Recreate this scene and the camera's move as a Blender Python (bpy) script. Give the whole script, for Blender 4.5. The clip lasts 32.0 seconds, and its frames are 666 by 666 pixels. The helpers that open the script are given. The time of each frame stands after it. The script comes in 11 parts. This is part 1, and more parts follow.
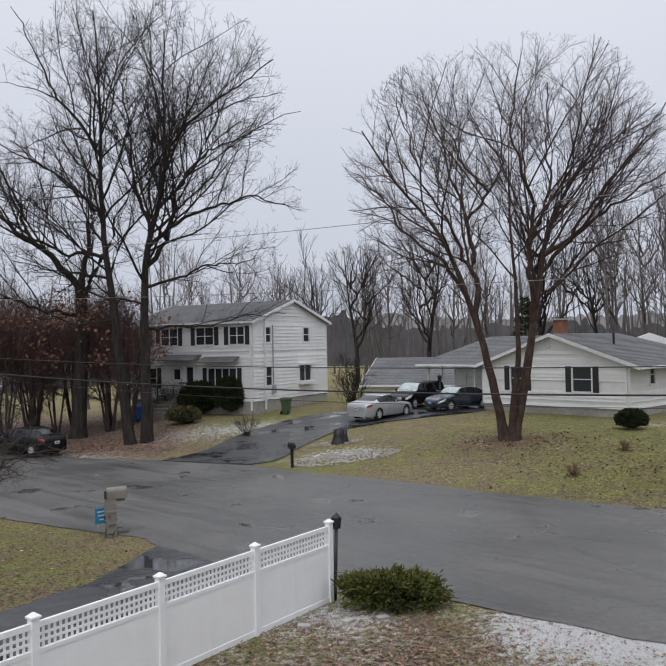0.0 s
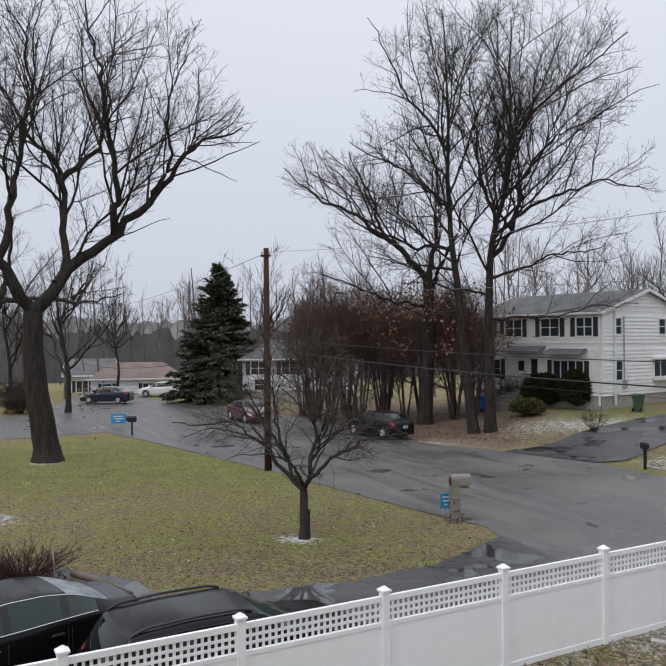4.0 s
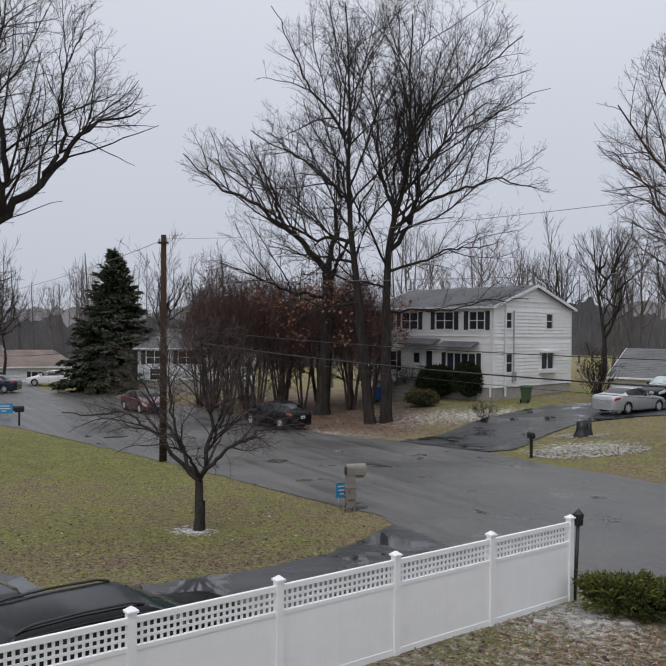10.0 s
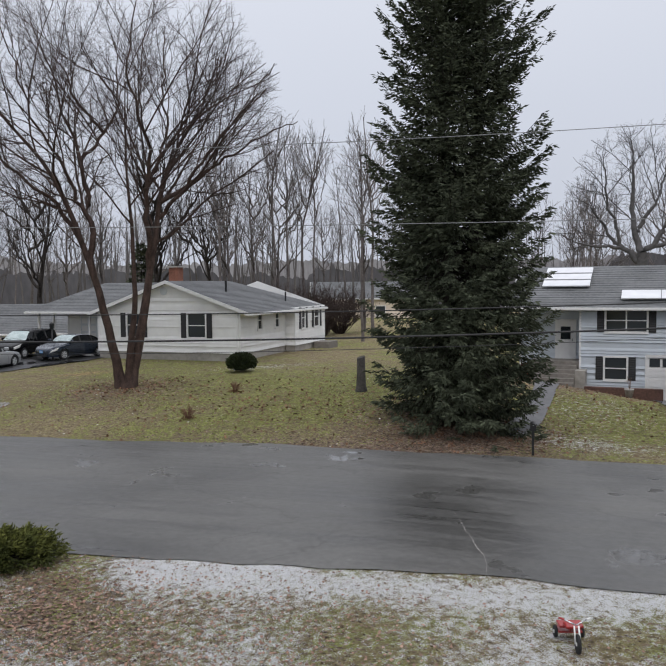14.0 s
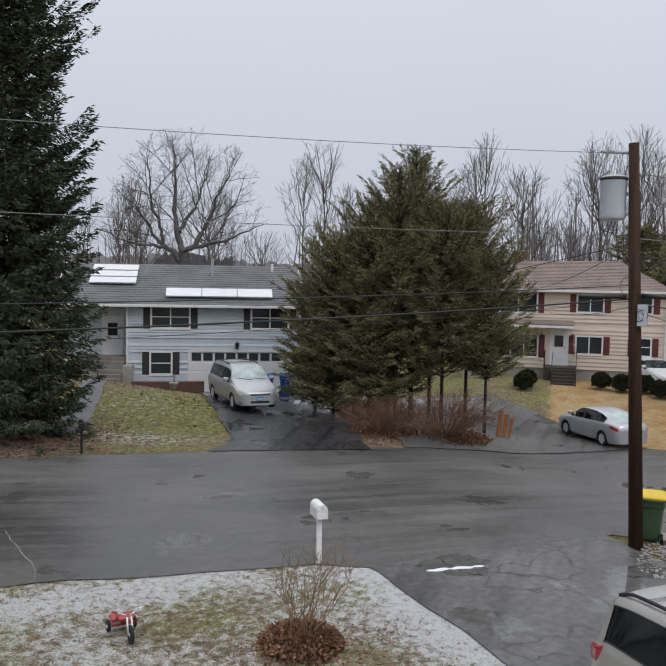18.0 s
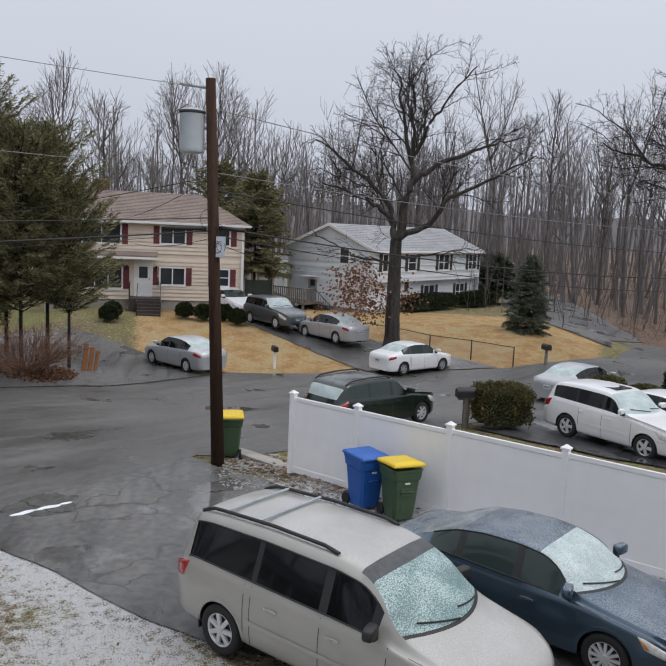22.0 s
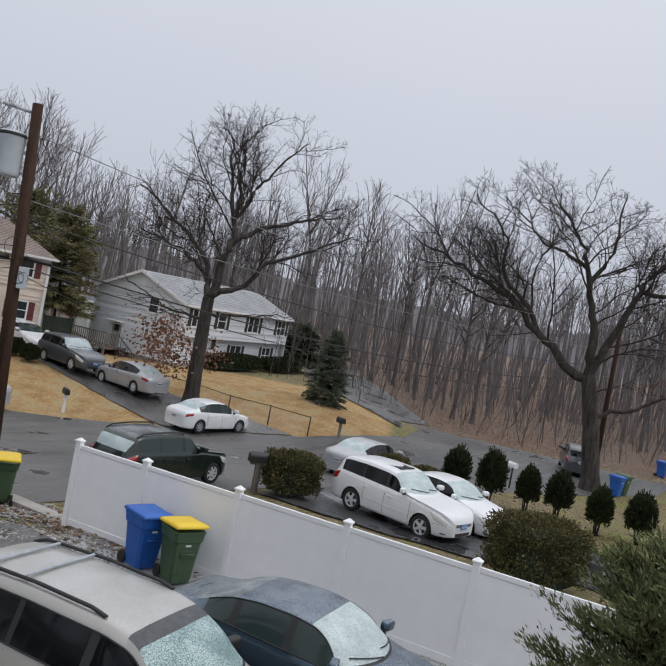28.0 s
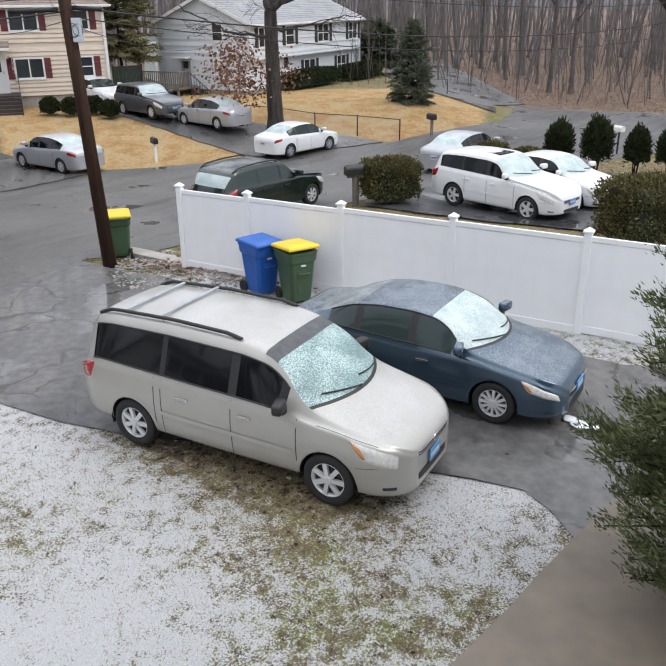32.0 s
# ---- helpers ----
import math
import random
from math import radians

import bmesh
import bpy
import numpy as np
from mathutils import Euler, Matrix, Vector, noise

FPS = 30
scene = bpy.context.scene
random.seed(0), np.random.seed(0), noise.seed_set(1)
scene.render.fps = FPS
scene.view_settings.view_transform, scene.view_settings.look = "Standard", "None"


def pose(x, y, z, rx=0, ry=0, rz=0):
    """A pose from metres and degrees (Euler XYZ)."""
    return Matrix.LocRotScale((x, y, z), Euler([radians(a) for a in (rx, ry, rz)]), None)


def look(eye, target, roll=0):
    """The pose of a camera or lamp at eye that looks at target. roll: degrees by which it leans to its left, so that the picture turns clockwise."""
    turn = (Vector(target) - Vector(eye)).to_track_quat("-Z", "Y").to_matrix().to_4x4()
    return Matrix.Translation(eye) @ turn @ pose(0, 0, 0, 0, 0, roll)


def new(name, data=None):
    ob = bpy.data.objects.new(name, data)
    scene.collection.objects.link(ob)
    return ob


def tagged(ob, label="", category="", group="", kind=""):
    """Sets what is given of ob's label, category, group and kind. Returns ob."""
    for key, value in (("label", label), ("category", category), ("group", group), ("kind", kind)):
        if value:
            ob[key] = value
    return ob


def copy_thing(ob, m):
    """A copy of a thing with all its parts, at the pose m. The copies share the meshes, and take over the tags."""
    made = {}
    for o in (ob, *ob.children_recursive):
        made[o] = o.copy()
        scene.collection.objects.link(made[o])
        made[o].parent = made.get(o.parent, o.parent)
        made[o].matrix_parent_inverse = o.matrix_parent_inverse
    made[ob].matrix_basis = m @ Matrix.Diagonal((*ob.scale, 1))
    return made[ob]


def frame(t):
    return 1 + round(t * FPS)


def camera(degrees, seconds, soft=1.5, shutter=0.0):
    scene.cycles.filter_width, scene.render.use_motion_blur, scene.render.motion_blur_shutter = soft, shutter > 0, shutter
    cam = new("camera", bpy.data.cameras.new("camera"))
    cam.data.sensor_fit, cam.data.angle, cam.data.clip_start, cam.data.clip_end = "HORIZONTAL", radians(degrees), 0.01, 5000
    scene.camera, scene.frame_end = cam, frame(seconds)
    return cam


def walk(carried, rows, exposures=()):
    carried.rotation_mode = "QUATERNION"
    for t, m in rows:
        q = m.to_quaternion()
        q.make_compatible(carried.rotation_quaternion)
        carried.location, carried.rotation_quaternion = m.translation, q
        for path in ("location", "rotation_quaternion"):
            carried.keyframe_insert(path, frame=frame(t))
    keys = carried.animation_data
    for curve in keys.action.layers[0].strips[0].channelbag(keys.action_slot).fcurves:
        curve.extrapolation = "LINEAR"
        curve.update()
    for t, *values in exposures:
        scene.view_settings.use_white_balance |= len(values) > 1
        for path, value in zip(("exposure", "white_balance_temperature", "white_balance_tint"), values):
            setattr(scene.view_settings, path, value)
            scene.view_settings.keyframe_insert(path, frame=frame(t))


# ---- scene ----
cam = camera(45.48, 32.0)
EYE = 5.62
# seconds, x, y, height over the eye's mean, yaw, pitch, roll
ROWS = [
    (0.0, 0.055, -0.085, 0.015, -0.00, 0.77, 1.19),
    (0.5, 0.045, -0.029, -0.011, 3.29, 0.83, 1.11),
    (1.0, 0.003, -0.005, -0.002, 5.32, 0.83, 0.86),
    (1.5, 0.008, 0.008, -0.009, 6.29, 0.77, 0.96),
    (2.0, -0.003, 0.027, -0.019, 7.52, 0.79, 0.91),
    (2.5, -0.011, 0.011, -0.016, 10.59, 0.82, 0.58),
    (3.0, -0.012, 0.030, -0.011, 17.88, 0.70, 0.34),
    (3.5, -0.011, 0.029, -0.004, 22.30, 0.69, 0.34),
    (4.0, -0.007, 0.020, 0.007, 24.39, 0.46, 0.39),
    (4.5, -0.003, 0.016, 0.011, 25.75, 0.37, 0.52),
    (6.5, -0.009, 0.007, 0.011, 29.29, 0.98, 0.75),
    (7.0, -0.003, 0.005, 0.010, 29.33, 1.25, 0.82),
    (7.5, -0.003, 0.007, 0.011, 29.24, 1.64, 0.85),
    (8.0, 0.001, 0.010, 0.008, 26.95, 1.96, 0.89),
    (8.5, -0.009, 0.020, 0.003, 24.54, 1.84, 0.65),
    (9.0, -0.005, 0.027, 0.004, 21.22, 0.56, 0.23),
    (9.5, 0.000, 0.037, 0.001, 19.35, 0.20, -0.21),
    (10.0, -0.003, 0.036, 0.002, 17.11, -0.22, -0.45),
    (10.5, -0.001, 0.043, 0.007, 9.20, -0.42, -0.74),
    (11.0, 0.029, 0.012, 0.008, 2.71, -0.49, -0.78),
    (11.5, 0.031, -0.002, 0.011, -3.60, -0.85, -0.79),
    (12.0, 0.010, 0.002, 0.010, -8.37, -1.90, -0.87),
    (12.5, 0.020, 0.005, 0.022, -11.50, -2.58, -0.30),
    (13.0, 0.042, -0.030, 0.024, -16.54, -3.13, 0.25),
    (13.5, 0.047, -0.076, 0.011, -21.15, -3.18, 0.72),
    (14.0, 0.017, -0.040, 0.014, -27.18, -3.48, 0.55),
    (14.5, -0.011, -0.013, 0.015, -30.87, -3.64, 0.23),
    (15.0, -0.022, 0.003, 0.027, -34.38, -3.81, 0.20),
    (15.5, -0.014, -0.008, 0.014, -39.83, -3.74, -0.43),
    (17.5, -0.045, -0.006, 0.003, -57.69, -3.54, -1.04),
    (18.0, -0.059, -0.015, 0.011, -59.05, -3.61, -1.00),
    (18.5, -0.049, -0.003, 0.013, -61.16, -3.68, -1.03),
    (19.0, -0.042, -0.004, 0.005, -62.07, -3.92, -0.69),
    (19.5, -0.036, -0.005, 0.004, -65.56, -4.08, -0.87),
    (20.0, -0.023, 0.002, -0.011, -71.85, -4.07, -1.41),
    (20.5, 0.004, 0.000, -0.010, -74.06, -4.52, -1.47),
    (21.0, -0.000, -0.026, -0.023, -79.09, -5.55, -1.94),
    (21.5, 0.007, -0.027, -0.016, -83.50, -6.90, -1.98),
    (22.0, 0.032, -0.016, -0.011, -88.26, -7.60, -2.57),
    (22.5, 0.031, -0.006, 0.004, -91.69, -7.86, -3.38),
    (23.0, 0.026, 0.006, 0.009, -95.22, -7.92, -5.17),
    (23.5, 0.010, 0.010, 0.014, -98.40, -7.47, -6.97),
    (24.0, -0.003, 0.020, 0.016, -100.75, -7.06, -8.30),
    (24.5, -0.007, 0.012, 0.014, -101.69, -6.79, -9.35),
    (25.0, -0.006, 0.015, 0.019, -102.20, -6.57, -9.59),
    (25.5, -0.004, 0.009, 0.025, -102.30, -5.75, -9.65),
    (27.5, 0.005, 0.000, 0.026, -101.78, -2.15, -10.77),
    (28.0, 0.016, 0.002, 0.022, -101.72, -1.66, -11.00),
    (28.5, 0.012, 0.002, 0.030, -101.67, -0.91, -11.21),
    (29.0, 0.003, -0.002, 0.028, -101.28, -0.11, -11.21),
    (29.5, 0.005, -0.002, 0.034, -98.11, -0.24, -10.77),
    (30.0, 0.008, -0.019, 0.020, -95.39, -1.77, -8.51),
    (30.5, 0.027, -0.012, 0.001, -94.33, -7.86, -5.77),
    (31.0, 0.054, -0.021, 0.021, -94.06, -13.76, -3.65),
    (31.5, 0.054, -0.037, 0.010, -94.63, -19.03, -1.67),
    (32.0, 0.061, -0.055, -0.032, -96.95, -22.83, 0.61),
]
walk(cam, [(t, pose(x, y, EYE + z, 90 + pitch, roll, yaw)) for t, x, y, z, yaw, pitch, roll in ROWS],
     [(0.0, 0.1), (2.0, 0.15), (3.5, 0.18), (5.5, 0.12), (7.0, 0.05), (9.0, 0.0), (10.0, 0.0), (11.0, -0.15), (12.0, 0.18), (14.0, 0.12), (16.0, 0.06), (19.0, 0.05), (21.0, 0.04), (23.0, 0.12), (25.0, 0.14), (28.5, 0.0), (30.0, 0.05), (31.0, 0.4), (32.0, 0.68)])

# ---------------------------------------------------------------- light
SUN_EL, SUN_AZ = radians(48), radians(200)
world = bpy.data.worlds.new("overcast")
scene.world = world
world.use_nodes = True
wn, wl = world.node_tree.nodes, world.node_tree.links
wn.clear()
sky = wn.new("ShaderNodeTexSky")
sky.sky_type, sky.sun_disc = "NISHITA", False
sky.sun_elevation, sky.sun_rotation = SUN_EL, SUN_AZ
sky.air_density, sky.dust_density, sky.ozone_density = 1.0, 6.0, 1.0
# cloud deck: a closed grey overcast in front of the clear sky, a little brighter overhead
tc = wn.new("ShaderNodeTexCoord")
sep = wn.new("ShaderNodeSeparateXYZ")
wl.new(tc.outputs["Generated"], sep.inputs[0])
ramp = wn.new("ShaderNodeValToRGB")
ramp.color_ramp.elements[0].position, ramp.color_ramp.elements[0].color = 0.0, (0.55, 0.585, 0.675, 1)
ramp.color_ramp.elements[1].position, ramp.color_ramp.elements[1].color = 1.0, (1.54, 1.57, 1.68, 1)
for pos, c in ((0.22, (0.63, 0.665, 0.755, 1)), (0.42, (0.73, 0.76, 0.845, 1))):
    e = ramp.color_ramp.elements.new(pos)
    e.color = c
wl.new(sep.outputs["Z"], ramp.inputs[0])
cn = wn.new("ShaderNodeTexNoise")
cn.inputs["Scale"].default_value, cn.inputs["Detail"].default_value = 1.3, 3
wl.new(tc.outputs["Generated"], cn.inputs["Vector"])
cm = wn.new("ShaderNodeMapRange")
cm.inputs["To Min"].default_value, cm.inputs["To Max"].default_value = 0.94, 1.06
wl.new(cn.outputs["Fac"], cm.inputs["Value"])
mul = wn.new("ShaderNodeVectorMath")
mul.operation = "SCALE"
wl.new(ramp.outputs["Color"], mul.inputs[0])
wl.new(cm.outputs["Result"], mul.inputs["Scale"])
bg_cloud, bg_sky = wn.new("ShaderNodeBackground"), wn.new("ShaderNodeBackground")
wl.new(mul.outputs["Vector"], bg_cloud.inputs["Color"])
bg_cloud.inputs["Strength"].default_value = 1.0
wl.new(sky.outputs["Color"], bg_sky.inputs["Color"])
bg_sky.inputs["Strength"].default_value = 0.05
mixw = wn.new("ShaderNodeMixShader")
mixw.inputs[0].default_value = 0.92
wl.new(bg_sky.outputs[0], mixw.inputs[1])
wl.new(bg_cloud.outputs[0], mixw.inputs[2])
wo = wn.new("ShaderNodeOutputWorld")
wl.new(mixw.outputs[0], wo.inputs["Surface"])

sun_data = bpy.data.lights.new("sun", "SUN")
sun_data.energy, sun_data.angle, sun_data.color = 0.6, radians(25), (1.0, 0.97, 0.93)
sun = new("sun", sun_data)
sun.matrix_world = look((0, 0, 60), (math.sin(SUN_AZ) * -30, math.cos(SUN_AZ) * -30, 60 - 30 * math.tan(SUN_EL)))
scene.view_settings.exposure = 0.0

# ---------------------------------------------------------------- materials
def material(name, colour, rough=0.7, metal=0.0, scale=8.0, vary=0.15, second=None, bump=0.2, bump_scale=None, spec=0.5, coat=0.0, streak=None, random_tint=0.0):
    """A surface with variation at two scales: slow stains and fine grain, and a fine relief."""
    m = bpy.data.materials.new(name)
    m.use_nodes = True
    n, l = m.node_tree.nodes, m.node_tree.links
    b = n["Principled BSDF"]
    b.inputs["Roughness"].default_value, b.inputs["Metallic"].default_value = rough, metal
    b.inputs["Specular IOR Level"].default_value = spec
    b.inputs["Coat Weight"].default_value, b.inputs["Coat Roughness"].default_value = coat, 0.08
    tex = n.new("ShaderNodeTexCoord")
    vec = tex.outputs["Object"]
    if streak:
        mp = n.new("ShaderNodeMapping")
        mp.inputs["Scale"].default_value = streak
        l.new(vec, mp.inputs["Vector"])
        vec = mp.outputs["Vector"]
    slow, fine = n.new("ShaderNodeTexNoise"), n.new("ShaderNodeTexNoise")
    for t, s, d in ((slow, scale * 0.12, 3), (fine, scale, 6)):
        t.inputs["Scale"].default_value, t.inputs["Detail"].default_value = s, d
        l.new(vec, t.inputs["Vector"])
    add = n.new("ShaderNodeMath")
    add.operation = "ADD"
    l.new(slow.outputs["Fac"], add.inputs[0])
    l.new(fine.outputs["Fac"], add.inputs[1])
    rng = n.new("ShaderNodeMapRange")
    rng.inputs["From Min"].default_value, rng.inputs["From Max"].default_value = 0.65, 1.35
    l.new(add.outputs[0], rng.inputs["Value"])
    mix = n.new("ShaderNodeMix")
    mix.data_type = "RGBA"
    c2 = second or tuple(c * (1 - 2 * vary) for c in colour)
    c1 = colour if second else tuple(min(1, c * (1 + vary)) for c in colour)
    mix.inputs["A"].default_value, mix.inputs["B"].default_value = (*c1, 1), (*c2, 1)
    l.new(rng.outputs["Result"], mix.inputs["Factor"])
    out = mix.outputs["Result"]
    if random_tint:
        info, hsv = n.new("ShaderNodeObjectInfo"), n.new("ShaderNodeHueSaturation")
        r2 = n.new("ShaderNodeMapRange")
        r2.inputs["To Min"].default_value, r2.inputs["To Max"].default_value = 1 - random_tint, 1 + random_tint
        l.new(info.outputs["Random"], r2.inputs["Value"])
        l.new(r2.outputs["Result"], hsv.inputs["Value"])
        l.new(out, hsv.inputs["Color"])
        out = hsv.outputs["Color"]
    l.new(out, b.inputs["Base Color"])
    if bump:
        bp = n.new("ShaderNodeBump")
        bp.inputs["Strength"].default_value, bp.inputs["Distance"].default_value = bump, 0.02
        src = fine
        if bump_scale:
            src = n.new("ShaderNodeTexNoise")
            src.inputs["Scale"].default_value, src.inputs["Detail"].default_value = bump_scale, 4
            l.new(vec, src.inputs["Vector"])
        l.new(src.outputs["Fac"], bp.inputs["Height"])
        l.new(bp.outputs["Normal"], b.inputs["Normal"])
    m.diffuse_color = (*colour, 1)
    return m


M = {}
M["vinyl"] = material("white_vinyl", (0.85, 0.855, 0.86), 0.4, scale=3, vary=0.025, bump=0.03)
M["siding_white"] = material("white_siding", (0.82, 0.82, 0.81), 0.55, scale=2, vary=0.05, bump=0.05)
M["siding_grey"] = material("pale_grey_siding", (0.66, 0.695, 0.73), 0.55, scale=2, vary=0.05, bump=0.05)
M["siding_beige"] = material("beige_siding", (0.70, 0.60, 0.50), 0.55, scale=2, vary=0.05, bump=0.05)
M["siding_blue"] = material("pale_blue_siding", (0.55, 0.60, 0.66), 0.55, scale=2, vary=0.05, bump=0.05)
M["trim"] = material("white_trim", (0.78, 0.78, 0.78), 0.5, scale=3, vary=0.03, bump=0.02)
M["shingle"] = material("grey_shingles", (0.16, 0.165, 0.17), 0.9, scale=6, vary=0.18, bump=0.4, bump_scale=30)
M["shingle_pale"] = material("frosted_grey_shingles", (0.33, 0.34, 0.35), 0.9, scale=6, vary=0.15, bump=0.4, bump_scale=30)
M["shingle_tan"] = material("tan_shingles", (0.24, 0.19, 0.165), 0.9, scale=6, vary=0.18, bump=0.4, bump_scale=30)
M["shutter"] = material("black_shutter", (0.02, 0.02, 0.022), 0.6, bump=0.05)
M["shutter_red"] = material("maroon_shutter", (0.13, 0.02, 0.025), 0.6, bump=0.05)
M["concrete"] = material("concrete", (0.36, 0.34, 0.31), 0.9, scale=4, vary=0.15, bump=0.3)
M["brick"] = material("brick_red", (0.24, 0.10, 0.065), 0.9, scale=10, vary=0.25, bump=0.4)
M["bark"] = material("oak_bark", (0.066, 0.057, 0.051), 0.95, scale=9, second=(0.014, 0.012, 0.011), bump=1.0, spec=0.15, streak=(6, 6, 1.2), random_tint=0.15)
M["bark_grey"] = material("grey_oak_bark", (0.105, 0.093, 0.082), 0.95, scale=9, second=(0.016, 0.014, 0.013), bump=1.0, spec=0.15, streak=(6, 6, 1.2))
M["bark_birch"] = material("river_birch_bark", (0.10, 0.066, 0.054), 0.9, scale=12, second=(0.02, 0.015, 0.013), bump=1.0, spec=0.2, streak=(4, 4, 2))
M["twig"] = material("twig_bark", (0.04, 0.034, 0.032), 0.9, spec=0.15, scale=2, vary=0.2, bump=0, random_tint=0.12)
M["twig_dogwood"] = material("dogwood_twigs", (0.095, 0.078, 0.07), 0.9, spec=0.15, scale=2, vary=0.2, bump=0, random_tint=0.12)
# twigs farther off: the haze is put into the colour as a paler grey
M["twig_haze_mid"] = material("mid_twig_bark_hazed", (0.13, 0.12, 0.118), 0.9, spec=0.2, scale=1, vary=0.2, bump=0, random_tint=0.15)
M["twig_haze_far"] = material("far_twig_bark_hazed", (0.20, 0.186, 0.184), 0.9, spec=0.2, scale=1, vary=0.2, bump=0, random_tint=0.15)
M["pole"] = material("creosote_pole", (0.075, 0.040, 0.025), 0.85, spec=0.2, scale=10, second=(0.018, 0.011, 0.009), bump=0.5, streak=(8, 8, 0.5))
M["black"] = material("black_metal", (0.012, 0.012, 0.013), 0.45, bump=0.05)
M["steel"] = material("galvanised_grey", (0.38, 0.41, 0.44), 0.5, metal=0.2, bump=0.05)
M["rubber"] = material("tyre_rubber", (0.018, 0.018, 0.019), 0.85, scale=20, bump=0.1)
M["plastic_black"] = material("black_plastic", (0.02, 0.02, 0.021), 0.55, scale=20, bump=0.05)
M["wood_grey"] = material("weathered_wood", (0.22, 0.2, 0.18), 0.9, scale=6, vary=0.2, bump=0.3)


def glass_material(name, colour, rough=0.05):
    m = bpy.data.materials.new(name)
    m.use_nodes = True
    b = m.node_tree.nodes["Principled BSDF"]
    b.inputs["Base Color"].default_value = (*colour, 1)
    b.inputs["Roughness"].default_value = rough
    b.inputs["Specular IOR Level"].default_value = 0.35
    m.diffuse_color = (*colour, 1)
    return m


M["glass"] = glass_material("window_glass", (0.035, 0.042, 0.048), 0.06)
M["glass_tint"] = glass_material("tinted_car_glass", (0.006, 0.007, 0.008), 0.04)
M["glass_green"] = glass_material("green_car_glass", (0.03, 0.045, 0.043), 0.06)

# ---------------------------------------------------------------- ground
def smooth(a, b, v):
    t = np.clip((v - a) / (b - a), 0, 1)
    return t * t * (3 - 2 * t)


SWING = 12.5
EAST = pose(0, 0, 0, 0, 0, -SWING)


def east(x, y):
    """From the axes on which the street's eastern half is laid out to the plan's."""
    v = EAST @ Vector((x, y, 0))
    return v.x, v.y


def fall(x, y):
    """The gentle fall of the street towards the east."""
    x, y = np.asarray(x, float), np.asarray(y, float)
    return -(0.0130 * x + 0.0042 * y) * smooth(30, 50, np.degrees(np.arctan2(x, y))) * (1 - 0.6 * smooth(70, 140, np.hypot(x, y)))


def height(x, y):
    """The lie of the land: level by the road, a bank up to the ranch and the white house, a low rise to the houses down the street."""
    x, y = np.asarray(x, float), np.asarray(y, float)
    az = np.degrees(np.arctan2(x, y))
    r = np.hypot(x, y)
    d = (x - 10.8) * 0.67 + (y - 25.9) * 0.742
    bank = 1.32 * (1 - np.exp(-np.maximum(d, 0) / 6.0)) * smooth(-24, -9, az) * (1 - smooth(34, 45, az))
    ce, se = math.cos(radians(SWING)), math.sin(radians(SWING))
    x2, y2, az2 = ce * x - se * y, se * x + ce * y, az - SWING
    dip = -0.65 * smooth(18, 38, r) * smooth(50, 64, az2)
    rise = 1.3 * smooth(36, 50, r) * smooth(52, 60, az2) * (1 - smooth(88, 100, az2))
    bump = 0.38 * np.exp(-(((x2 - 24.5) / 5.0) ** 2 + ((y2 - 28.5) / 5.0) ** 2))
    mound = 1.0 * np.exp(-(((x2 - 19.5) / 4.0) ** 2 + ((y2 - 33.5) / 6.5) ** 2)) * (1 - bank / 1.6)
    far = 2.5 * smooth(90, 260, r) * smooth(70, 95, az2) - 3.0 * smooth(80, 200, r) * (1 - smooth(-20, 0, az))
    s = (x2 - 17.2) * -0.408 + (y2 - 5.1) * -0.913
    off = (x2 - 17.2) * -0.913 + (y2 - 5.1) * 0.408
    verge = 0.16 * np.exp(-((off / 1.1) ** 2)) * smooth(-2, 0.5, s) * (1 - smooth(11, 14, s))
    return bank + rise + dip + bump + mound + far + verge + fall(x, y)


def part(name, bm, mat, parent=None, label="", smooth_shade=False):
    """Links a bmesh (or a mesh) as one mesh object under a thing or a part."""
    if isinstance(bm, bmesh.types.BMesh):
        me = bpy.data.meshes.new(name)
        bm.to_mesh(me)
        bm.free()
    else:
        me = bm
    if mat and not me.materials:
        me.materials.append(mat)
    if smooth_shade:
        me.polygons.foreach_set("use_smooth", [True] * len(me.polygons))
    ob = new(name, me)
    if parent:
        ob.parent = parent
    if label:
        ob["label"] = label
    return ob


def thing(name, m, label, category, group="", kind=""):
    ob = new(name)
    ob.matrix_world = m
    ob.empty_display_size = 0.2
    return tagged(ob, label, category, group, kind)


def mesh_np(name, verts, faces):
    """A mesh from arrays: faces is (n, 3) or (n, 4)."""
    verts, faces = np.asarray(verts, np.float32), np.asarray(faces, np.int32)
    me = bpy.data.meshes.new(name)
    k = faces.shape[1]
    me.vertices.add(len(verts))
    me.vertices.foreach_set("co", verts.ravel())
    me.loops.add(faces.size)
    me.loops.foreach_set("vertex_index", faces.ravel())
    me.polygons.add(len(faces))
    me.polygons.foreach_set("loop_start", np.arange(0, faces.size, k, dtype=np.int32))
    me.update(calc_edges=True)
    return me


def noise2(x, y, s, seed=0):
    """Smooth value noise in 0..1 over the plan."""
    x, y = np.asarray(x) / s + seed * 17.3, np.asarray(y) / s + seed * 9.1
    xi, yi = np.floor(x), np.floor(y)
    fx, fy = x - xi, y - yi
    fx, fy = fx * fx * (3 - 2 * fx), fy * fy * (3 - 2 * fy)
    def r(a, b):
        v = np.sin(a * 127.1 + b * 311.7 + seed * 74.7) * 43758.5453
        return v - np.floor(v)
    return (r(xi, yi) * (1 - fx) + r(xi + 1, yi) * fx) * (1 - fy) + (r(xi, yi + 1) * (1 - fx) + r(xi + 1, yi + 1) * fx) * fy


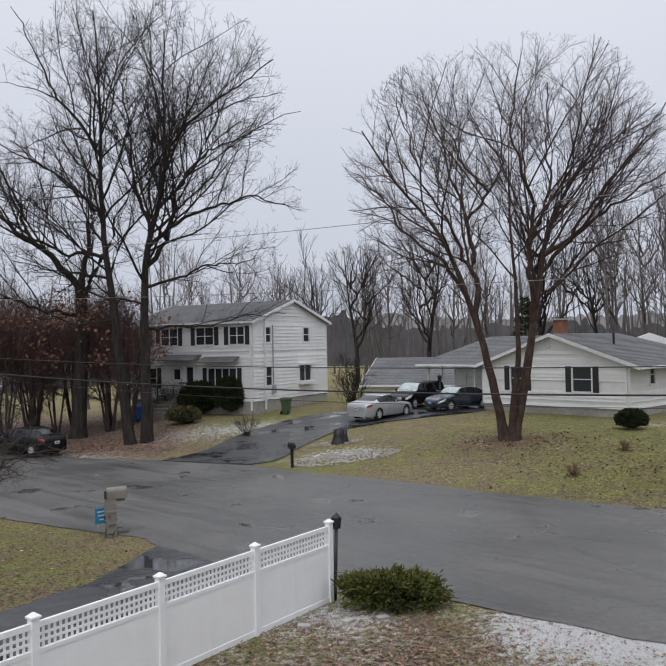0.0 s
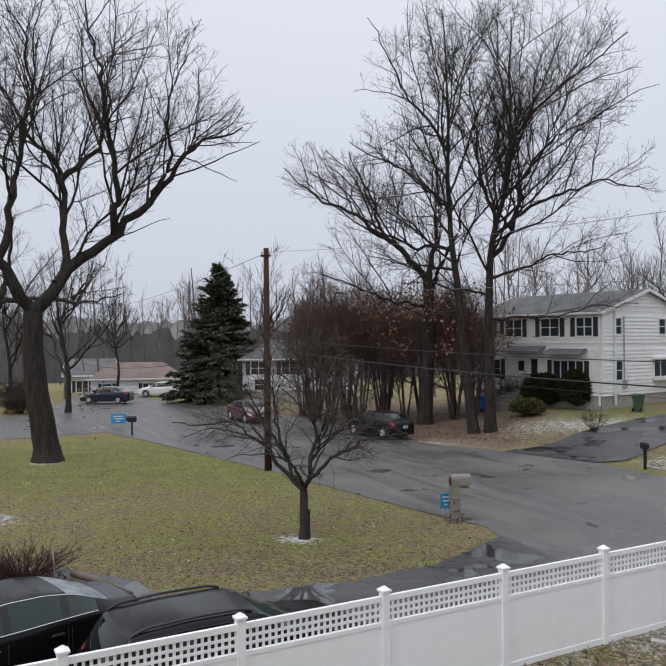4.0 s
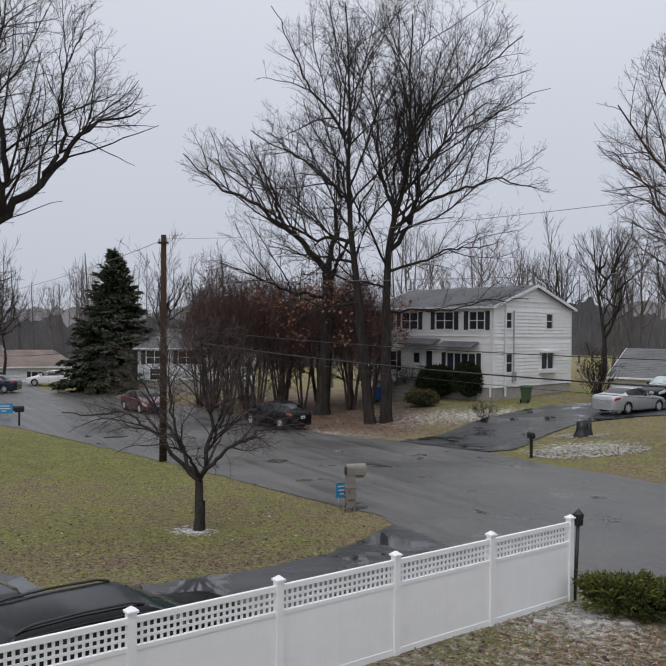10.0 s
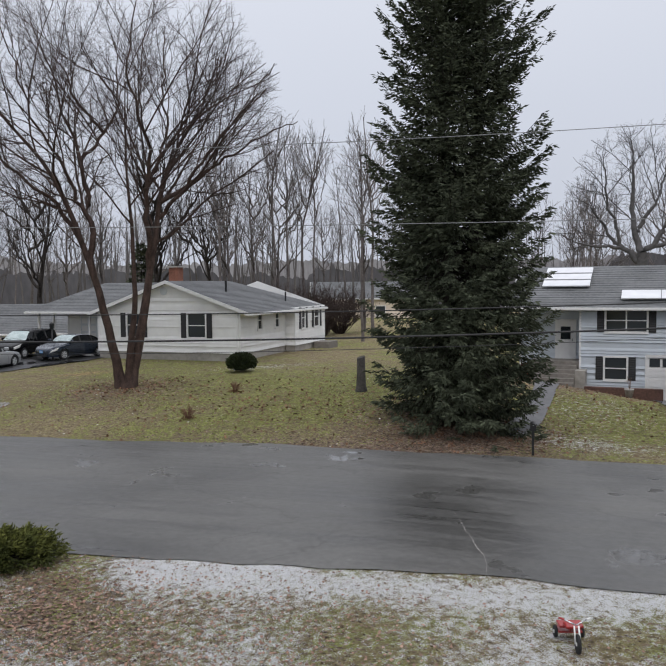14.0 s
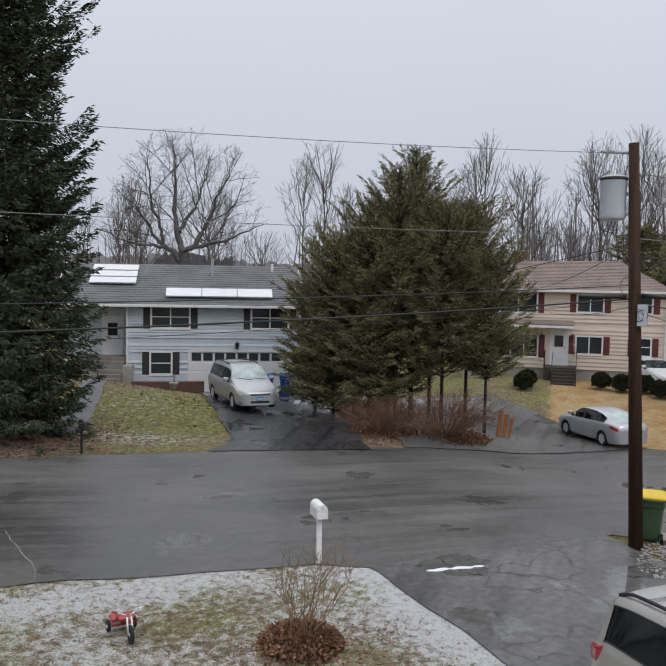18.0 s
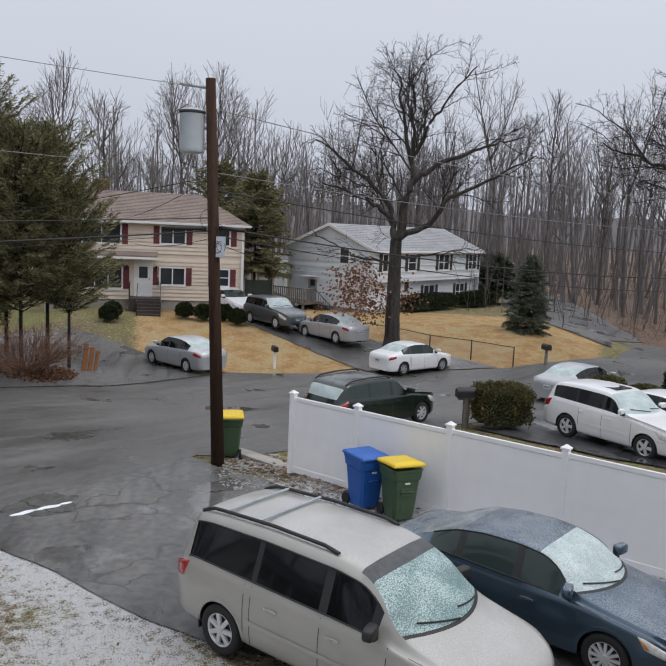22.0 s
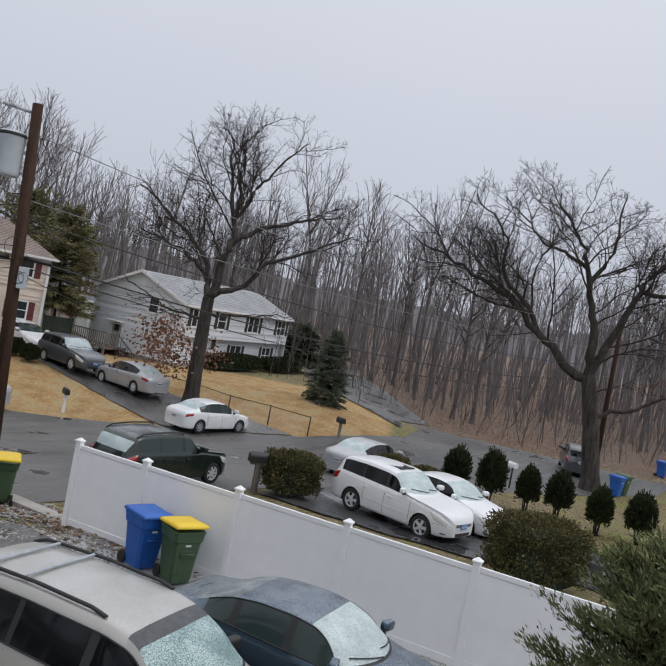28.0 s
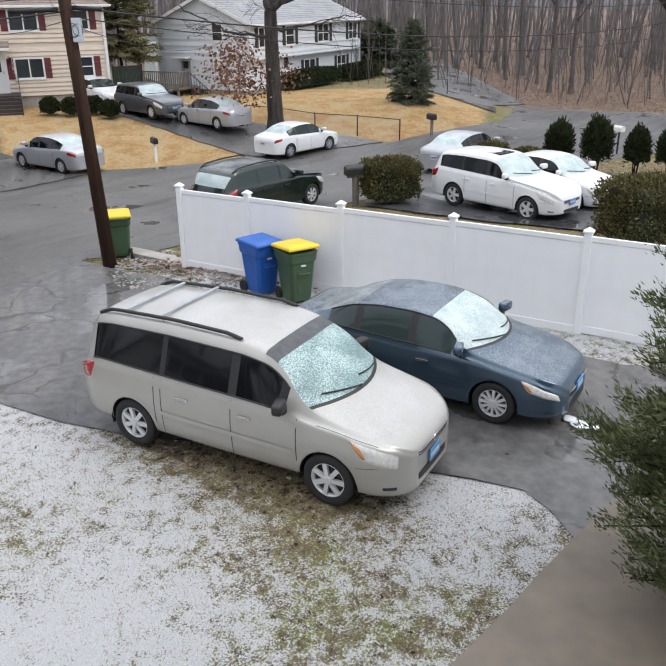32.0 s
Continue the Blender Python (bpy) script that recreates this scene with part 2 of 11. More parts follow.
def blob(x, y, cx, cy, rx, ry=None, turn=0.0):
    c, s = math.cos(radians(turn)), math.sin(radians(turn))
    dx, dy = x - cx, y - cy
    return np.exp(-(((dx * c + dy * s) / rx) ** 2 + ((-dx * s + dy * c) / (ry or rx)) ** 2))


def build_ground():
    az = np.radians(np.concatenate([np.arange(-62, 138, 0.5), np.arange(138, 298, 4.0)]))
    r = [0.02]
    while r[-1] < 2500:
        r.append(r[-1] * (1.018 if 5 < r[-1] < 70 else 1.07 if r[-1] > 0.5 else 1.8))
    r = np.array(r)
    A, R = np.meshgrid(az, r)
    x, y = R * np.sin(A), R * np.cos(A)
    z = height(x, y) + (noise2(x, y, 1.3) - 0.5) * 0.016 * (R < 90)
    nr, na = A.shape
    v = np.stack([x, y, z], -1).reshape(-1, 3)
    i, j = np.meshgrid(np.arange(nr - 1), np.arange(na), indexing="ij")
    j2 = (j + 1) % na
    f = np.stack([i * na + j, (i + 1) * na + j, (i + 1) * na + j2, i * na + j2], -1).reshape(-1, 4)[:, ::-1]
    me = mesh_np("ground", v, f)
    x, y = x.ravel(), y.ravel()
    rr, aa = np.hypot(x, y), np.degrees(np.arctan2(x, y))
    ce, se = math.cos(radians(SWING)), math.sin(radians(SWING))
    x2, y2, a2 = ce * x - se * y, se * x + ce * y, aa - SWING
    own = (1 - smooth(16.0, 19.0, rr)) * smooth(-28, -16, aa)
    frost = own * (0.03 + 0.60 * noise2(x, y, 1.9, 3) + 0.18 * noise2(x, y, 0.55, 9) + 0.25 * smooth(48, 72, aa))
    frost += 0.28 * blob(x, y, 6.5, 13.2, 6, 0.8, -38) + 0.35 * blob(x2, y2, 10.0, 11.5, 2.5, 0.8, -30) + 0.35 * blob(x2, y2, 11.3, 8.5, 0.7, 4.0, -18)
    frost -= own * (0.10 * blob(x, y, 1.5, 14, 2.0) + 0.2 * blob(x, y, 5, 9.5, 3.2, 1.6) + 0.35 * blob(x2, y2, 8.6, 8.6, 1.2) + 0.6 * blob(x2, y2, 9.0, 2.4, 0.5, 2.9, -24))
    frost += 0.35 * blob(x, y, -13, 41, 3) + 0.5 * blob(x, y, -5, 47, 7, 3) + 0.4 * blob(x, y, 16.5, 40, 3, 1) + 0.4 * blob(x2, y2, 16, 25, 3, 1.2, -40) + 0.25 * blob(x2, y2, 19, 29, 3) + 0.3 * blob(x2, y2, 28, -8, 7, 2)
    frost += 0.55 * blob(x, y, 0.3, 38, 2.6, 1.2) + 0.35 * blob(x2, y2, 18.7, 6.6, 1.2) + 0.25 * blob(x2, y2, 33, 8, 4, 1) + 0.75 * blob(x, y, -10.2, 20.0, 0.75, 0.5) + 0.6 * blob(x, y, -27.5, 28.1, 0.9) + 0.5 * blob(x, y, -20, 18, 1.2)
    leaf = 0.40 * blob(x, y, 1.6, 14.6, 2.6) + 0.3 * blob(x, y, -0.6, 12.2, 2.2) + 0.2 * blob(x, y, 2.5, 10.5, 3.5, 2) + 0.9 * blob(x2, y2, 26, 21, 4.5) + 0.9 * blob(x, y, 17.7, 23.5, 3.4) + 0.8 * blob(x, y, -12, 45, 4) + 0.9 * blob(x, y, -18, 49, 7) + 0.8 * blob(x, y, -23, 57, 8) + 0.6 * blob(x2, y2, 20, 34, 2.2) + 0.9 * blob(x2, y2, 32.5, 23.5, 4.5) + 0.5 * blob(x, y, 8, 37, 3)
    leaf += 0.95 * smooth(50, 60, rr) * smooth(86, 96, a2) + 0.9 * smooth(66, 85, rr) * smooth(35, 55, aa) + 0.45 * blob(x, y, 12, 24.5, 6, 0.9, -42) + 0.7 * blob(x2, y2, 17.3, 4.6, 0.6, 3.4, -24) + 0.35 * blob(x, y, -9, 17.6, 6, 1.2, 20) + 0.4 * blob(x2, y2, 9.15, 2.4, 0.4, 2.6, -24)
    straw = 0.95 * smooth(33, 36, rr) * smooth(60, 64, a2) * (1 - smooth(93, 97, a2)) * (1 - smooth(52, 60, rr)) + 0.5 * blob(x, y, 7.5, 43, 3.5, 2) + 0.35 * blob(x, y, -20, 48, 9)
    green = 0.35 + 0.5 * noise2(x, y, 4.5, 7) + 0.42 * blob(x, y, -24, 31, 8) + 0.35 * blob(x, y, 13, 34, 5) - 0.15 * blob(x, y, -11, 21.5, 5, 2.5) + 0.45 * blob(x, y, 17, 29, 4) + 0.9 * blob(x2, y2, 18.5, 27.5, 3.2) + 0.1 * blob(x, y, -18, 26, 9) - own * (0.05 + 0.35 * blob(x2, y2, 8.9, 2.6, 0.8, 3.2, -24))
    for name, val in (("frost", frost), ("leaf", leaf), ("straw", straw), ("green", green)):
        a = me.attributes.new(name, "FLOAT", "POINT")
        a.data.foreach_set("value", np.clip(val, 0, 1).astype(np.float32))
    me.materials.append(ground_material())
    me.polygons.foreach_set("use_smooth", [True] * len(me.polygons))
    return tagged(new("ground", me), "winter lawns with dull grass, frost and fallen leaves", "ground", kind="structure")


def ground_material():
    m = bpy.data.materials.new("winter_lawn")
    m.use_nodes = True
    n, l = m.node_tree.nodes, m.node_tree.links
    b = n["Principled BSDF"]
    b.inputs["Roughness"].default_value = 0.95
    b.inputs["Specular IOR Level"].default_value = 0.2
    tex = n.new("ShaderNodeTexCoord")

    def tnoise(scale, detail=5, rough=0.6):
        t = n.new("ShaderNodeTexNoise")
        t.inputs["Scale"].default_value, t.inputs["Detail"].default_value, t.inputs["Roughness"].default_value = scale, detail, rough
        l.new(tex.outputs["Object"], t.inputs["Vector"])
        return t.outputs["Fac"]

    def math_node(op, a, b2):
        k = n.new("ShaderNodeMath")
        k.operation = op
        for s, v in zip(k.inputs, (a, b2)):
            if isinstance(v, float):
                s.default_value = v
            else:
                l.new(v, s)
        return k.outputs[0]

    def mask(attr, grain, lo, hi, weight=1.0):
        a = n.new("ShaderNodeAttribute")
        a.attribute_name = attr
        g = math_node("MULTIPLY", math_node("SUBTRACT", grain, 0.5), weight)
        s = math_node("ADD", a.outputs["Fac"], g)
        r = n.new("ShaderNodeMapRange")
        r.interpolation_type = "SMOOTHSTEP"
        r.inputs["From Min"].default_value, r.inputs["From Max"].default_value = lo, hi
        l.new(s, r.inputs["Value"])
        return r.outputs["Result"]

    def mixc(f, a, c):
        k = n.new("ShaderNodeMix")
        k.data_type = "RGBA"
        l.new(f, k.inputs["Factor"])
        for s, v in ((k.inputs["A"], a), (k.inputs["B"], c)):
            if isinstance(v, tuple):
                s.default_value = (*v, 1)
            else:
                l.new(v, s)
        return k.outputs["Result"]

    def spread(v, lo, hi):
        r = n.new("ShaderNodeMapRange")
        r.inputs["From Min"].default_value, r.inputs["From Max"].default_value = lo, hi
        l.new(v, r.inputs["Value"])
        return r.outputs["Result"]

    fine, mid, slow = tnoise(28, 6, 0.7), tnoise(5.5, 5), tnoise(0.9, 4)
    grit, clump, patch = tnoise(75, 3, 0.7), tnoise(17, 6, 0.78), tnoise(38, 4, 0.8)
    dead = mixc(spread(clump, 0.30, 0.70), (0.075, 0.054, 0.03), (0.52, 0.43, 0.25))
    grass = mixc(spread(clump, 0.30, 0.70), (0.05, 0.058, 0.015), (0.40, 0.42, 0.13))
    col = mixc(mask("green", math_node("ADD", mid, math_node("SUBTRACT", slow, 0.5)), 0.38, 0.85, 1.7), dead, grass)
    vor = n.new("ShaderNodeTexVoronoi")
    vor.inputs["Scale"].default_value = 17
    l.new(tex.outputs["Object"], vor.inputs["Vector"])
    sepv = n.new("ShaderNodeSeparateColor")
    l.new(vor.outputs["Color"], sepv.inputs[0])
    lr = n.new("ShaderNodeValToRGB")
    for p, c in ((0.0, (0.055, 0.037, 0.03)), (0.4, (0.135, 0.083, 0.062)), (0.75, (0.20, 0.125, 0.09)), (1.0, (0.34, 0.25, 0.19))):
        if p in (0.0, 1.0):
            el = lr.color_ramp.elements[0 if p == 0.0 else 1]
        else:
            el = lr.color_ramp.elements.new(p)
        el.position, el.color = p, (*c, 1)
    l.new(sepv.outputs[0], lr.inputs[0])
    litter = lr.outputs["Color"]
    col = mixc(mask("leaf", math_node("ADD", math_node("MULTIPLY", sepv.outputs[1], 0.7), math_node("MULTIPLY", mid, 0.6)), 0.3, 0.62, 1.2), col, litter)
    bits = n.new("ShaderNodeTexVoronoi")
    bits.inputs["Scale"].default_value = 9.0
    l.new(tex.outputs["Object"], bits.inputs["Vector"])
    sb = n.new("ShaderNodeSeparateColor")
    l.new(bits.outputs["Color"], sb.inputs[0])
    scrap = math_node("MULTIPLY", math_node("GREATER_THAN", sepv.outputs[2], 0.9), math_node("LESS_THAN", vor.outputs["Distance"], 0.42))
    col = mixc(math_node("MULTIPLY", scrap, spread(mid, 0.42, 0.56)), col, (0.13, 0.075, 0.04))
    dot = math_node("MULTIPLY", math_node("LESS_THAN", bits.outputs["Distance"], math_node("MULTIPLY", clump, 0.5)), math_node("GREATER_THAN", math_node("ADD", sb.outputs[0], math_node("MULTIPLY", slow, 0.5)), 0.93))
    col = mixc(dot, col, (0.075, 0.045, 0.028))
    straw = mixc(spread(math_node("MULTIPLY", math_node("ADD", clump, mid), 0.5), 0.35, 0.65), (0.33, 0.19, 0.075), (0.66, 0.46, 0.22))
    shade = math_node("ADD", math_node("MULTIPLY", spread(mid, 0.3, 0.7), 0.75), math_node("ADD", math_node("MULTIPLY", spread(slow, 0.3, 0.7), 0.35), 0.42))
    hs = n.new("ShaderNodeHueSaturation")
    l.new(shade, hs.inputs["Value"])
    l.new(col, hs.inputs["Color"])
    col = hs.outputs["Color"]
    straw = mixc(math_node("MULTIPLY", spread(slow, 0.46, 0.64), 0.7), straw, mixc(spread(clump, 0.3, 0.7), (0.30, 0.24, 0.11), (0.62, 0.52, 0.34)))
    straw = mixc(math_node("MULTIPLY", spread(slow, 0.52, 0.36), 0.5), straw, (0.30, 0.165, 0.07))
    col = mixc(mask("straw", mid, 0.4, 0.6, 0.6), col, straw)
    snow = mixc(spread(grit, 0.3, 0.7), (0.60, 0.60, 0.60), (0.93, 0.94, 0.96))
    col = mixc(mask("frost", math_node("ADD", math_node("MULTIPLY", patch, 0.62), math_node("MULTIPLY", mid, 0.38)), 0.42, 0.66, 4.2), col, snow)
    l.new(col, b.inputs["Base Color"])
    bp = n.new("ShaderNodeBump")
    bp.inputs["Strength"].default_value, bp.inputs["Distance"].default_value = 1.0, 0.06
    l.new(math_node("ADD", clump, patch), bp.inputs["Height"])
    l.new(bp.outputs["Normal"], b.inputs["Normal"])
    return m


def asphalt_material(name, dark=(0.035, 0.036, 0.038), light=(0.085, 0.086, 0.088), wet=0.5, turn=-42.0, cracks=0.16, deep=0.75, pools=0.0):
    """Wet worn asphalt: long wheel streaks, puddles that turn glossy, fine aggregate."""
    m = bpy.data.materials.new(name)
    m.use_nodes = True
    n, l = m.node_tree.nodes, m.node_tree.links
    b = n["Principled BSDF"]
    tex = n.new("ShaderNodeTexCoord")
    mp, mp2 = n.new("ShaderNodeMapping"), n.new("ShaderNodeMapping")
    mp.inputs["Rotation"].default_value = (0, 0, radians(-turn))
    mp2.inputs["Scale"].default_value = (0.045, 0.9, 1)
    l.new(tex.outputs["Object"], mp.inputs["Vector"])
    l.new(mp.outputs["Vector"], mp2.inputs["Vector"])
    streak, slow, fine, grit = (n.new("ShaderNodeTexNoise") for _ in range(4))
    for t, s, d, v in ((streak, 2.0, 5, mp2.outputs["Vector"]), (slow, 0.22, 4, tex.outputs["Object"]), (fine, 6, 6, tex.outputs["Object"]), (grit, 90, 2, tex.outputs["Object"])):
        t.inputs["Scale"].default_value, t.inputs["Detail"].default_value = s, d
        l.new(v, t.inputs["Vector"])
    streak.inputs["Detail"].default_value, streak.inputs["Roughness"].default_value = 9, 0.68

    def op(o, a, c):
        k = n.new("ShaderNodeMath")
        k.operation = o
        for s, v in zip(k.inputs, (a, c)):
            if isinstance(v, float):
                s.default_value = v
            else:
                l.new(v, s)
        return k.outputs[0]

    tone = op("ADD", op("MULTIPLY", streak.outputs["Fac"], 0.5), op("ADD", op("MULTIPLY", slow.outputs["Fac"], 0.7), op("ADD", op("MULTIPLY", fine.outputs["Fac"], 0.45), op("MULTIPLY", grit.outputs["Fac"], 0.2))))
    r = n.new("ShaderNodeMapRange")
    r.inputs["From Min"].default_value, r.inputs["From Max"].default_value = 0.72, 1.12
    l.new(tone, r.inputs["Value"])
    mix = n.new("ShaderNodeMix")
    mix.data_type = "RGBA"
    mix.inputs["A"].default_value, mix.inputs["B"].default_value = (*dark, 1), (*light, 1)
    l.new(r.outputs["Result"], mix.inputs["Factor"])
    # cracks that wander, filled with dark dirt
    wob, big = n.new("ShaderNodeTexNoise"), n.new("ShaderNodeTexVoronoi")
    wob.inputs["Scale"].default_value, wob.inputs["Detail"].default_value = 1.2, 4
    l.new(tex.outputs["Object"], wob.inputs["Vector"])
    va = n.new("ShaderNodeVectorMath")
    va.operation = "MULTIPLY_ADD"
    va.inputs[1].default_value = (1.4, 1.4, 0)
    l.new(wob.outputs["Color"], va.inputs[0])
    l.new(tex.outputs["Object"], va.inputs[2])
    big.feature = "DISTANCE_TO_EDGE"
    big.inputs["Scale"].default_value = cracks
    l.new(va.outputs["Vector"], big.inputs["Vector"])
    thin = n.new("ShaderNodeMapRange")
    thin.inputs["From Min"].default_value, thin.inputs["From Max"].default_value = 0.0, 0.012 * cracks / 0.3
    thin.inputs["To Min"].default_value, thin.inputs["To Max"].default_value = deep, 0.0
    l.new(big.outputs["Distance"], thin.inputs["Value"])
    gone = n.new("ShaderNodeMapRange")
    gone.inputs["From Min"].default_value, gone.inputs["From Max"].default_value = 0.45, 0.55
    l.new(slow.outputs["Fac"], gone.inputs["Value"])
    mix2 = n.new("ShaderNodeMix")
    mix2.data_type = "RGBA"
    mix2.inputs["B"].default_value = (0.02, 0.018, 0.016, 1)
    l.new(mix.outputs["Result"], mix2.inputs["A"])
    l.new(op("MULTIPLY", thin.outputs["Result"], gone.outputs["Result"]), mix2.inputs["Factor"])
    l.new(mix2.outputs["Result"], b.inputs["Base Color"])
    w = n.new("ShaderNodeMapRange")
    w.inputs["From Min"].default_value, w.inputs["From Max"].default_value = 0.36, 0.64
    w.inputs["To Min"].default_value, w.inputs["To Max"].default_value = 0.62 - 0.45 * wet, 0.85 - 0.25 * wet
    l.new(op("ADD", op("MULTIPLY", streak.outputs["Fac"], 0.6), op("MULTIPLY", slow.outputs["Fac"], 0.4)), w.inputs["Value"])
    # standing water in the hollows: smooth and dark
    lie, pool, still = n.new("ShaderNodeTexNoise"), n.new("ShaderNodeMapRange"), n.new("ShaderNodeMix")
    lie.inputs["Scale"].default_value, lie.inputs["Detail"].default_value = 0.55, 5
    l.new(tex.outputs["Object"], lie.inputs["Vector"])
    pool.inputs["From Min"].default_value, pool.inputs["From Max"].default_value = 0.66 - 0.2 * pools, 0.70 - 0.2 * pools
    l.new(lie.outputs["Fac"], pool.inputs["Value"])
    l.new(pool.outputs["Result"], still.inputs["Factor"])
    l.new(w.outputs["Result"], still.inputs["A"])
    still.inputs["B"].default_value = 0.05
    l.new(still.outputs["Result"], b.inputs["Roughness"])
    bp = n.new("ShaderNodeBump")
    bp.inputs["Strength"].default_value, bp.inputs["Distance"].default_value = 0.25, 0.008
    l.new(op("MULTIPLY", op("SUBTRACT", 1.0, pool.outputs["Result"]), 0.25), bp.inputs["Strength"])
    l.new(grit.outputs["Fac"], bp.inputs["Height"])
    l.new(bp.outputs["Normal"], b.inputs["Normal"])
    return m


M["road"] = asphalt_material("wet_road_asphalt", (0.052, 0.051, 0.049), (0.135, 0.132, 0.125), 0.8, deep=0.4, pools=0.15)
M["drive"] = asphalt_material("dark_driveway_asphalt", (0.02, 0.021, 0.023), (0.075, 0.076, 0.079), 1.05, 20, pools=0.7)
M["drive_old"] = asphalt_material("cracked_driveway_asphalt", (0.03, 0.03, 0.031), (0.17, 0.167, 0.16), 0.85, 10, 0.45, pools=0.45)


def paved(name, outline, mat, label, category, lift=0.02, cell=0.8, jitter=0.10):
    """A paved sheet over the land, with an uneven edge: the outline is smoothed, filled, cut into a grid and draped."""
    pts = []
    k = len(outline)
    for i in range(k):
        a, c = Vector(outline[i]), Vector(outline[(i + 1) % k])
        steps = max(1, int((c - a).length / 0.5)) if max(abs(a.x), abs(a.y)) < 75 else 4
        for s in range(steps):
            q = a.lerp(c, s / steps)
            q = q + Vector((noise.noise((q.x * 0.9, q.y * 0.9, 1.0)), noise.noise((q.x * 0.9, q.y * 0.9, 7.0)))) * jitter * 1.6
            pts.append(q)
    bm = bmesh.new()
    face = bm.faces.new([bm.verts.new((q.x, q.y, 0)) for q in pts])
    if face.normal.z < 0:
        face.normal_flip()
    lo = [min(q[i] for q in pts) for i in (0, 1)]
    hi = [max(q[i] for q in pts) for i in (0, 1)]
    for axis in (0, 1):
        c = lo[axis] + cell
        while c < hi[axis]:
            no = [0, 0, 0]
            no[axis] = 1
            co = [0, 0, 0]
            co[axis] = c
            bmesh.ops.bisect_plane(bm, geom=bm.faces[:] + bm.edges[:] + bm.verts[:], plane_co=co, plane_no=no)
            c += cell
    for v in bm.verts:
        v.co.z = float(height(v.co.x, v.co.y)) + lift
    for f in bm.faces:
        f.smooth = True
        if f.normal.z < 0:
            f.normal_flip()
    ob = part(name, bm, mat)
    return tagged(ob, label, category, kind="structure")


M["path_grey"] = material("damp_grey_path", (0.13, 0.13, 0.135), 0.65, scale=3, vary=0.2, bump=0.3)
M["concrete_wet"] = material("wet_stained_concrete", (0.20, 0.165, 0.125), 0.6, scale=3, second=(0.12, 0.10, 0.08), bump=0.3)
ground = build_ground()
ROAD = [(-75, 26), (-46, 29), (-39.5, 30.5), (-35.2, 34.8), (-33, 38.6), (-29.7, 37.2), (-23.7, 33.9), (-16.5, 29.9), (-11.3, 26.7), (-7.5, 24.4), (-5.6, 23.4), (-4.6, 21.9),
        (-0.4, 18.2), (0.8, 17.6), (2.4, 17.2), (4, 16.1), (5.5, 14.9), (6.9, 13.8)]
ROAD += [east(*p) for p in [(6.2, 14.1), (7.9, 13.3), (9.4, 12.5), (11.4, 11.3), (12.3, 10.3), (15.6, 8.9), (18.2, 7.9), (18.9, 6.4), (21.4, 4.4), (24.6, 2.4),
        (28, -0.2), (33, -5), (36.5, -9.5), (40, -14.5), (44, -19), (49, -22), (52, -16), (54.8, -8), (53.5, -5.5), (52.4, -6.4), (46.3, -4.8), (42.5, -2), (39.7, 0.8), (36.4, 6.8), (33.8, 11), (33, 13.2), (30, 14.5), (26.5, 15.6), (22.4, 18.2), (18.6, 21.0),
        (15.8, 22.4), (13.3, 23.4)]]
ROAD += [(14.6, 22.0), (12.6, 23.8), (10.8, 25.9), (6.4, 28.9), (2.8, 32), (-1.8, 35.3), (-4.1, 37.5), (-8.6, 39.6), (-12.7, 40.6), (-15.8, 43), (-24.2, 50), (-35.2, 56.8), (-42.0, 59.2), (-47.5, 62), (-58, 74), (-63, 71), (-54, 58), (-47.0, 47.5), (-46.5, 41.5), (-49, 38.5), (-60, 37.8), (-75, 37)]
paved("road", ROAD, M["road"], "wet worn grey asphalt residential street", "road")
paved("driveway_ranch", [(-8.6, 39.3), (-4.0, 37.3), (-2.4, 38.8), (0.2, 43.6), (3.6, 46), (8.3, 48.6), (11, 51), (8, 56), (2.5, 53.5), (-1.5, 50.5), (-5.0, 45.5)], M["drive"], "wet black asphalt driveway sloping up", "driveway", lift=0.05)
paved("driveway_garage", [east(*p) for p in [(16.8, 21.9), (21.5, 18.4), (24.2, 21.6), (28.5, 28), (32.5, 33), (27, 37), (24.9, 33.4), (23.2, 30.6), (21.3, 27.3), (20.1, 25.0), (19.0, 23.1), (18.0, 22.3)]], M["drive"], "wet dark asphalt driveway with puddles", "driveway", lift=0.05)
paved("driveway_beige", [east(*p) for p in [(22.8, 17.9), (27.2, 15.2), (33, 13.0), (33.8, 15.5), (36, 20), (37, 23.5), (34, 27), (30, 25), (26, 21)]], M["drive_old"], "wet patched asphalt driveway", "driveway", lift=0.05)
paved("driveway_side", [east(*p) for p in [(36.2, 7.2), (39.5, 1.3), (41, 4.2), (42, 7), (43.5, 10), (46, 14), (50, 19), (47.5, 20.5), (43, 15.5), (40, 11.5)]], M["drive_old"], "wet asphalt driveway beside the chain fence", "driveway", lift=0.05)
OWN_DRIVE = [east(*p) for p in [(12.2, 10.4), (18.0, 8.0), (17.4, 6.9), (15.6, 4.0), (14.4, 1.2), (13.2, -1.6), (12.2, -4.2), (9.6, -4.2), (7.5, -1.95), (8.7, -1.6), (9.0, -0.2), (9.3, 2.2), (9.9, 5.0), (10.9, 7.2)]]
paved("driveway_own", OWN_DRIVE, M["drive_old"], "cracked wet asphalt driveway with patches", "driveway", lift=0.028)
paved("driveway_left", [(-5.0, 22.4), (-0.8, 18.5), (-2.0, 16.6), (-4.4, 13.2), (-7, 9.8), (-12, 4), (-18, 8), (-17, 14.4), (-14.5, 15.1), (-11.9, 15.0), (-10.6, 14.2), (-8.7, 15.5), (-7.2, 17), (-5.8, 19)], M["drive"], "wet black asphalt driveway with puddles", "driveway", lift=0.05)
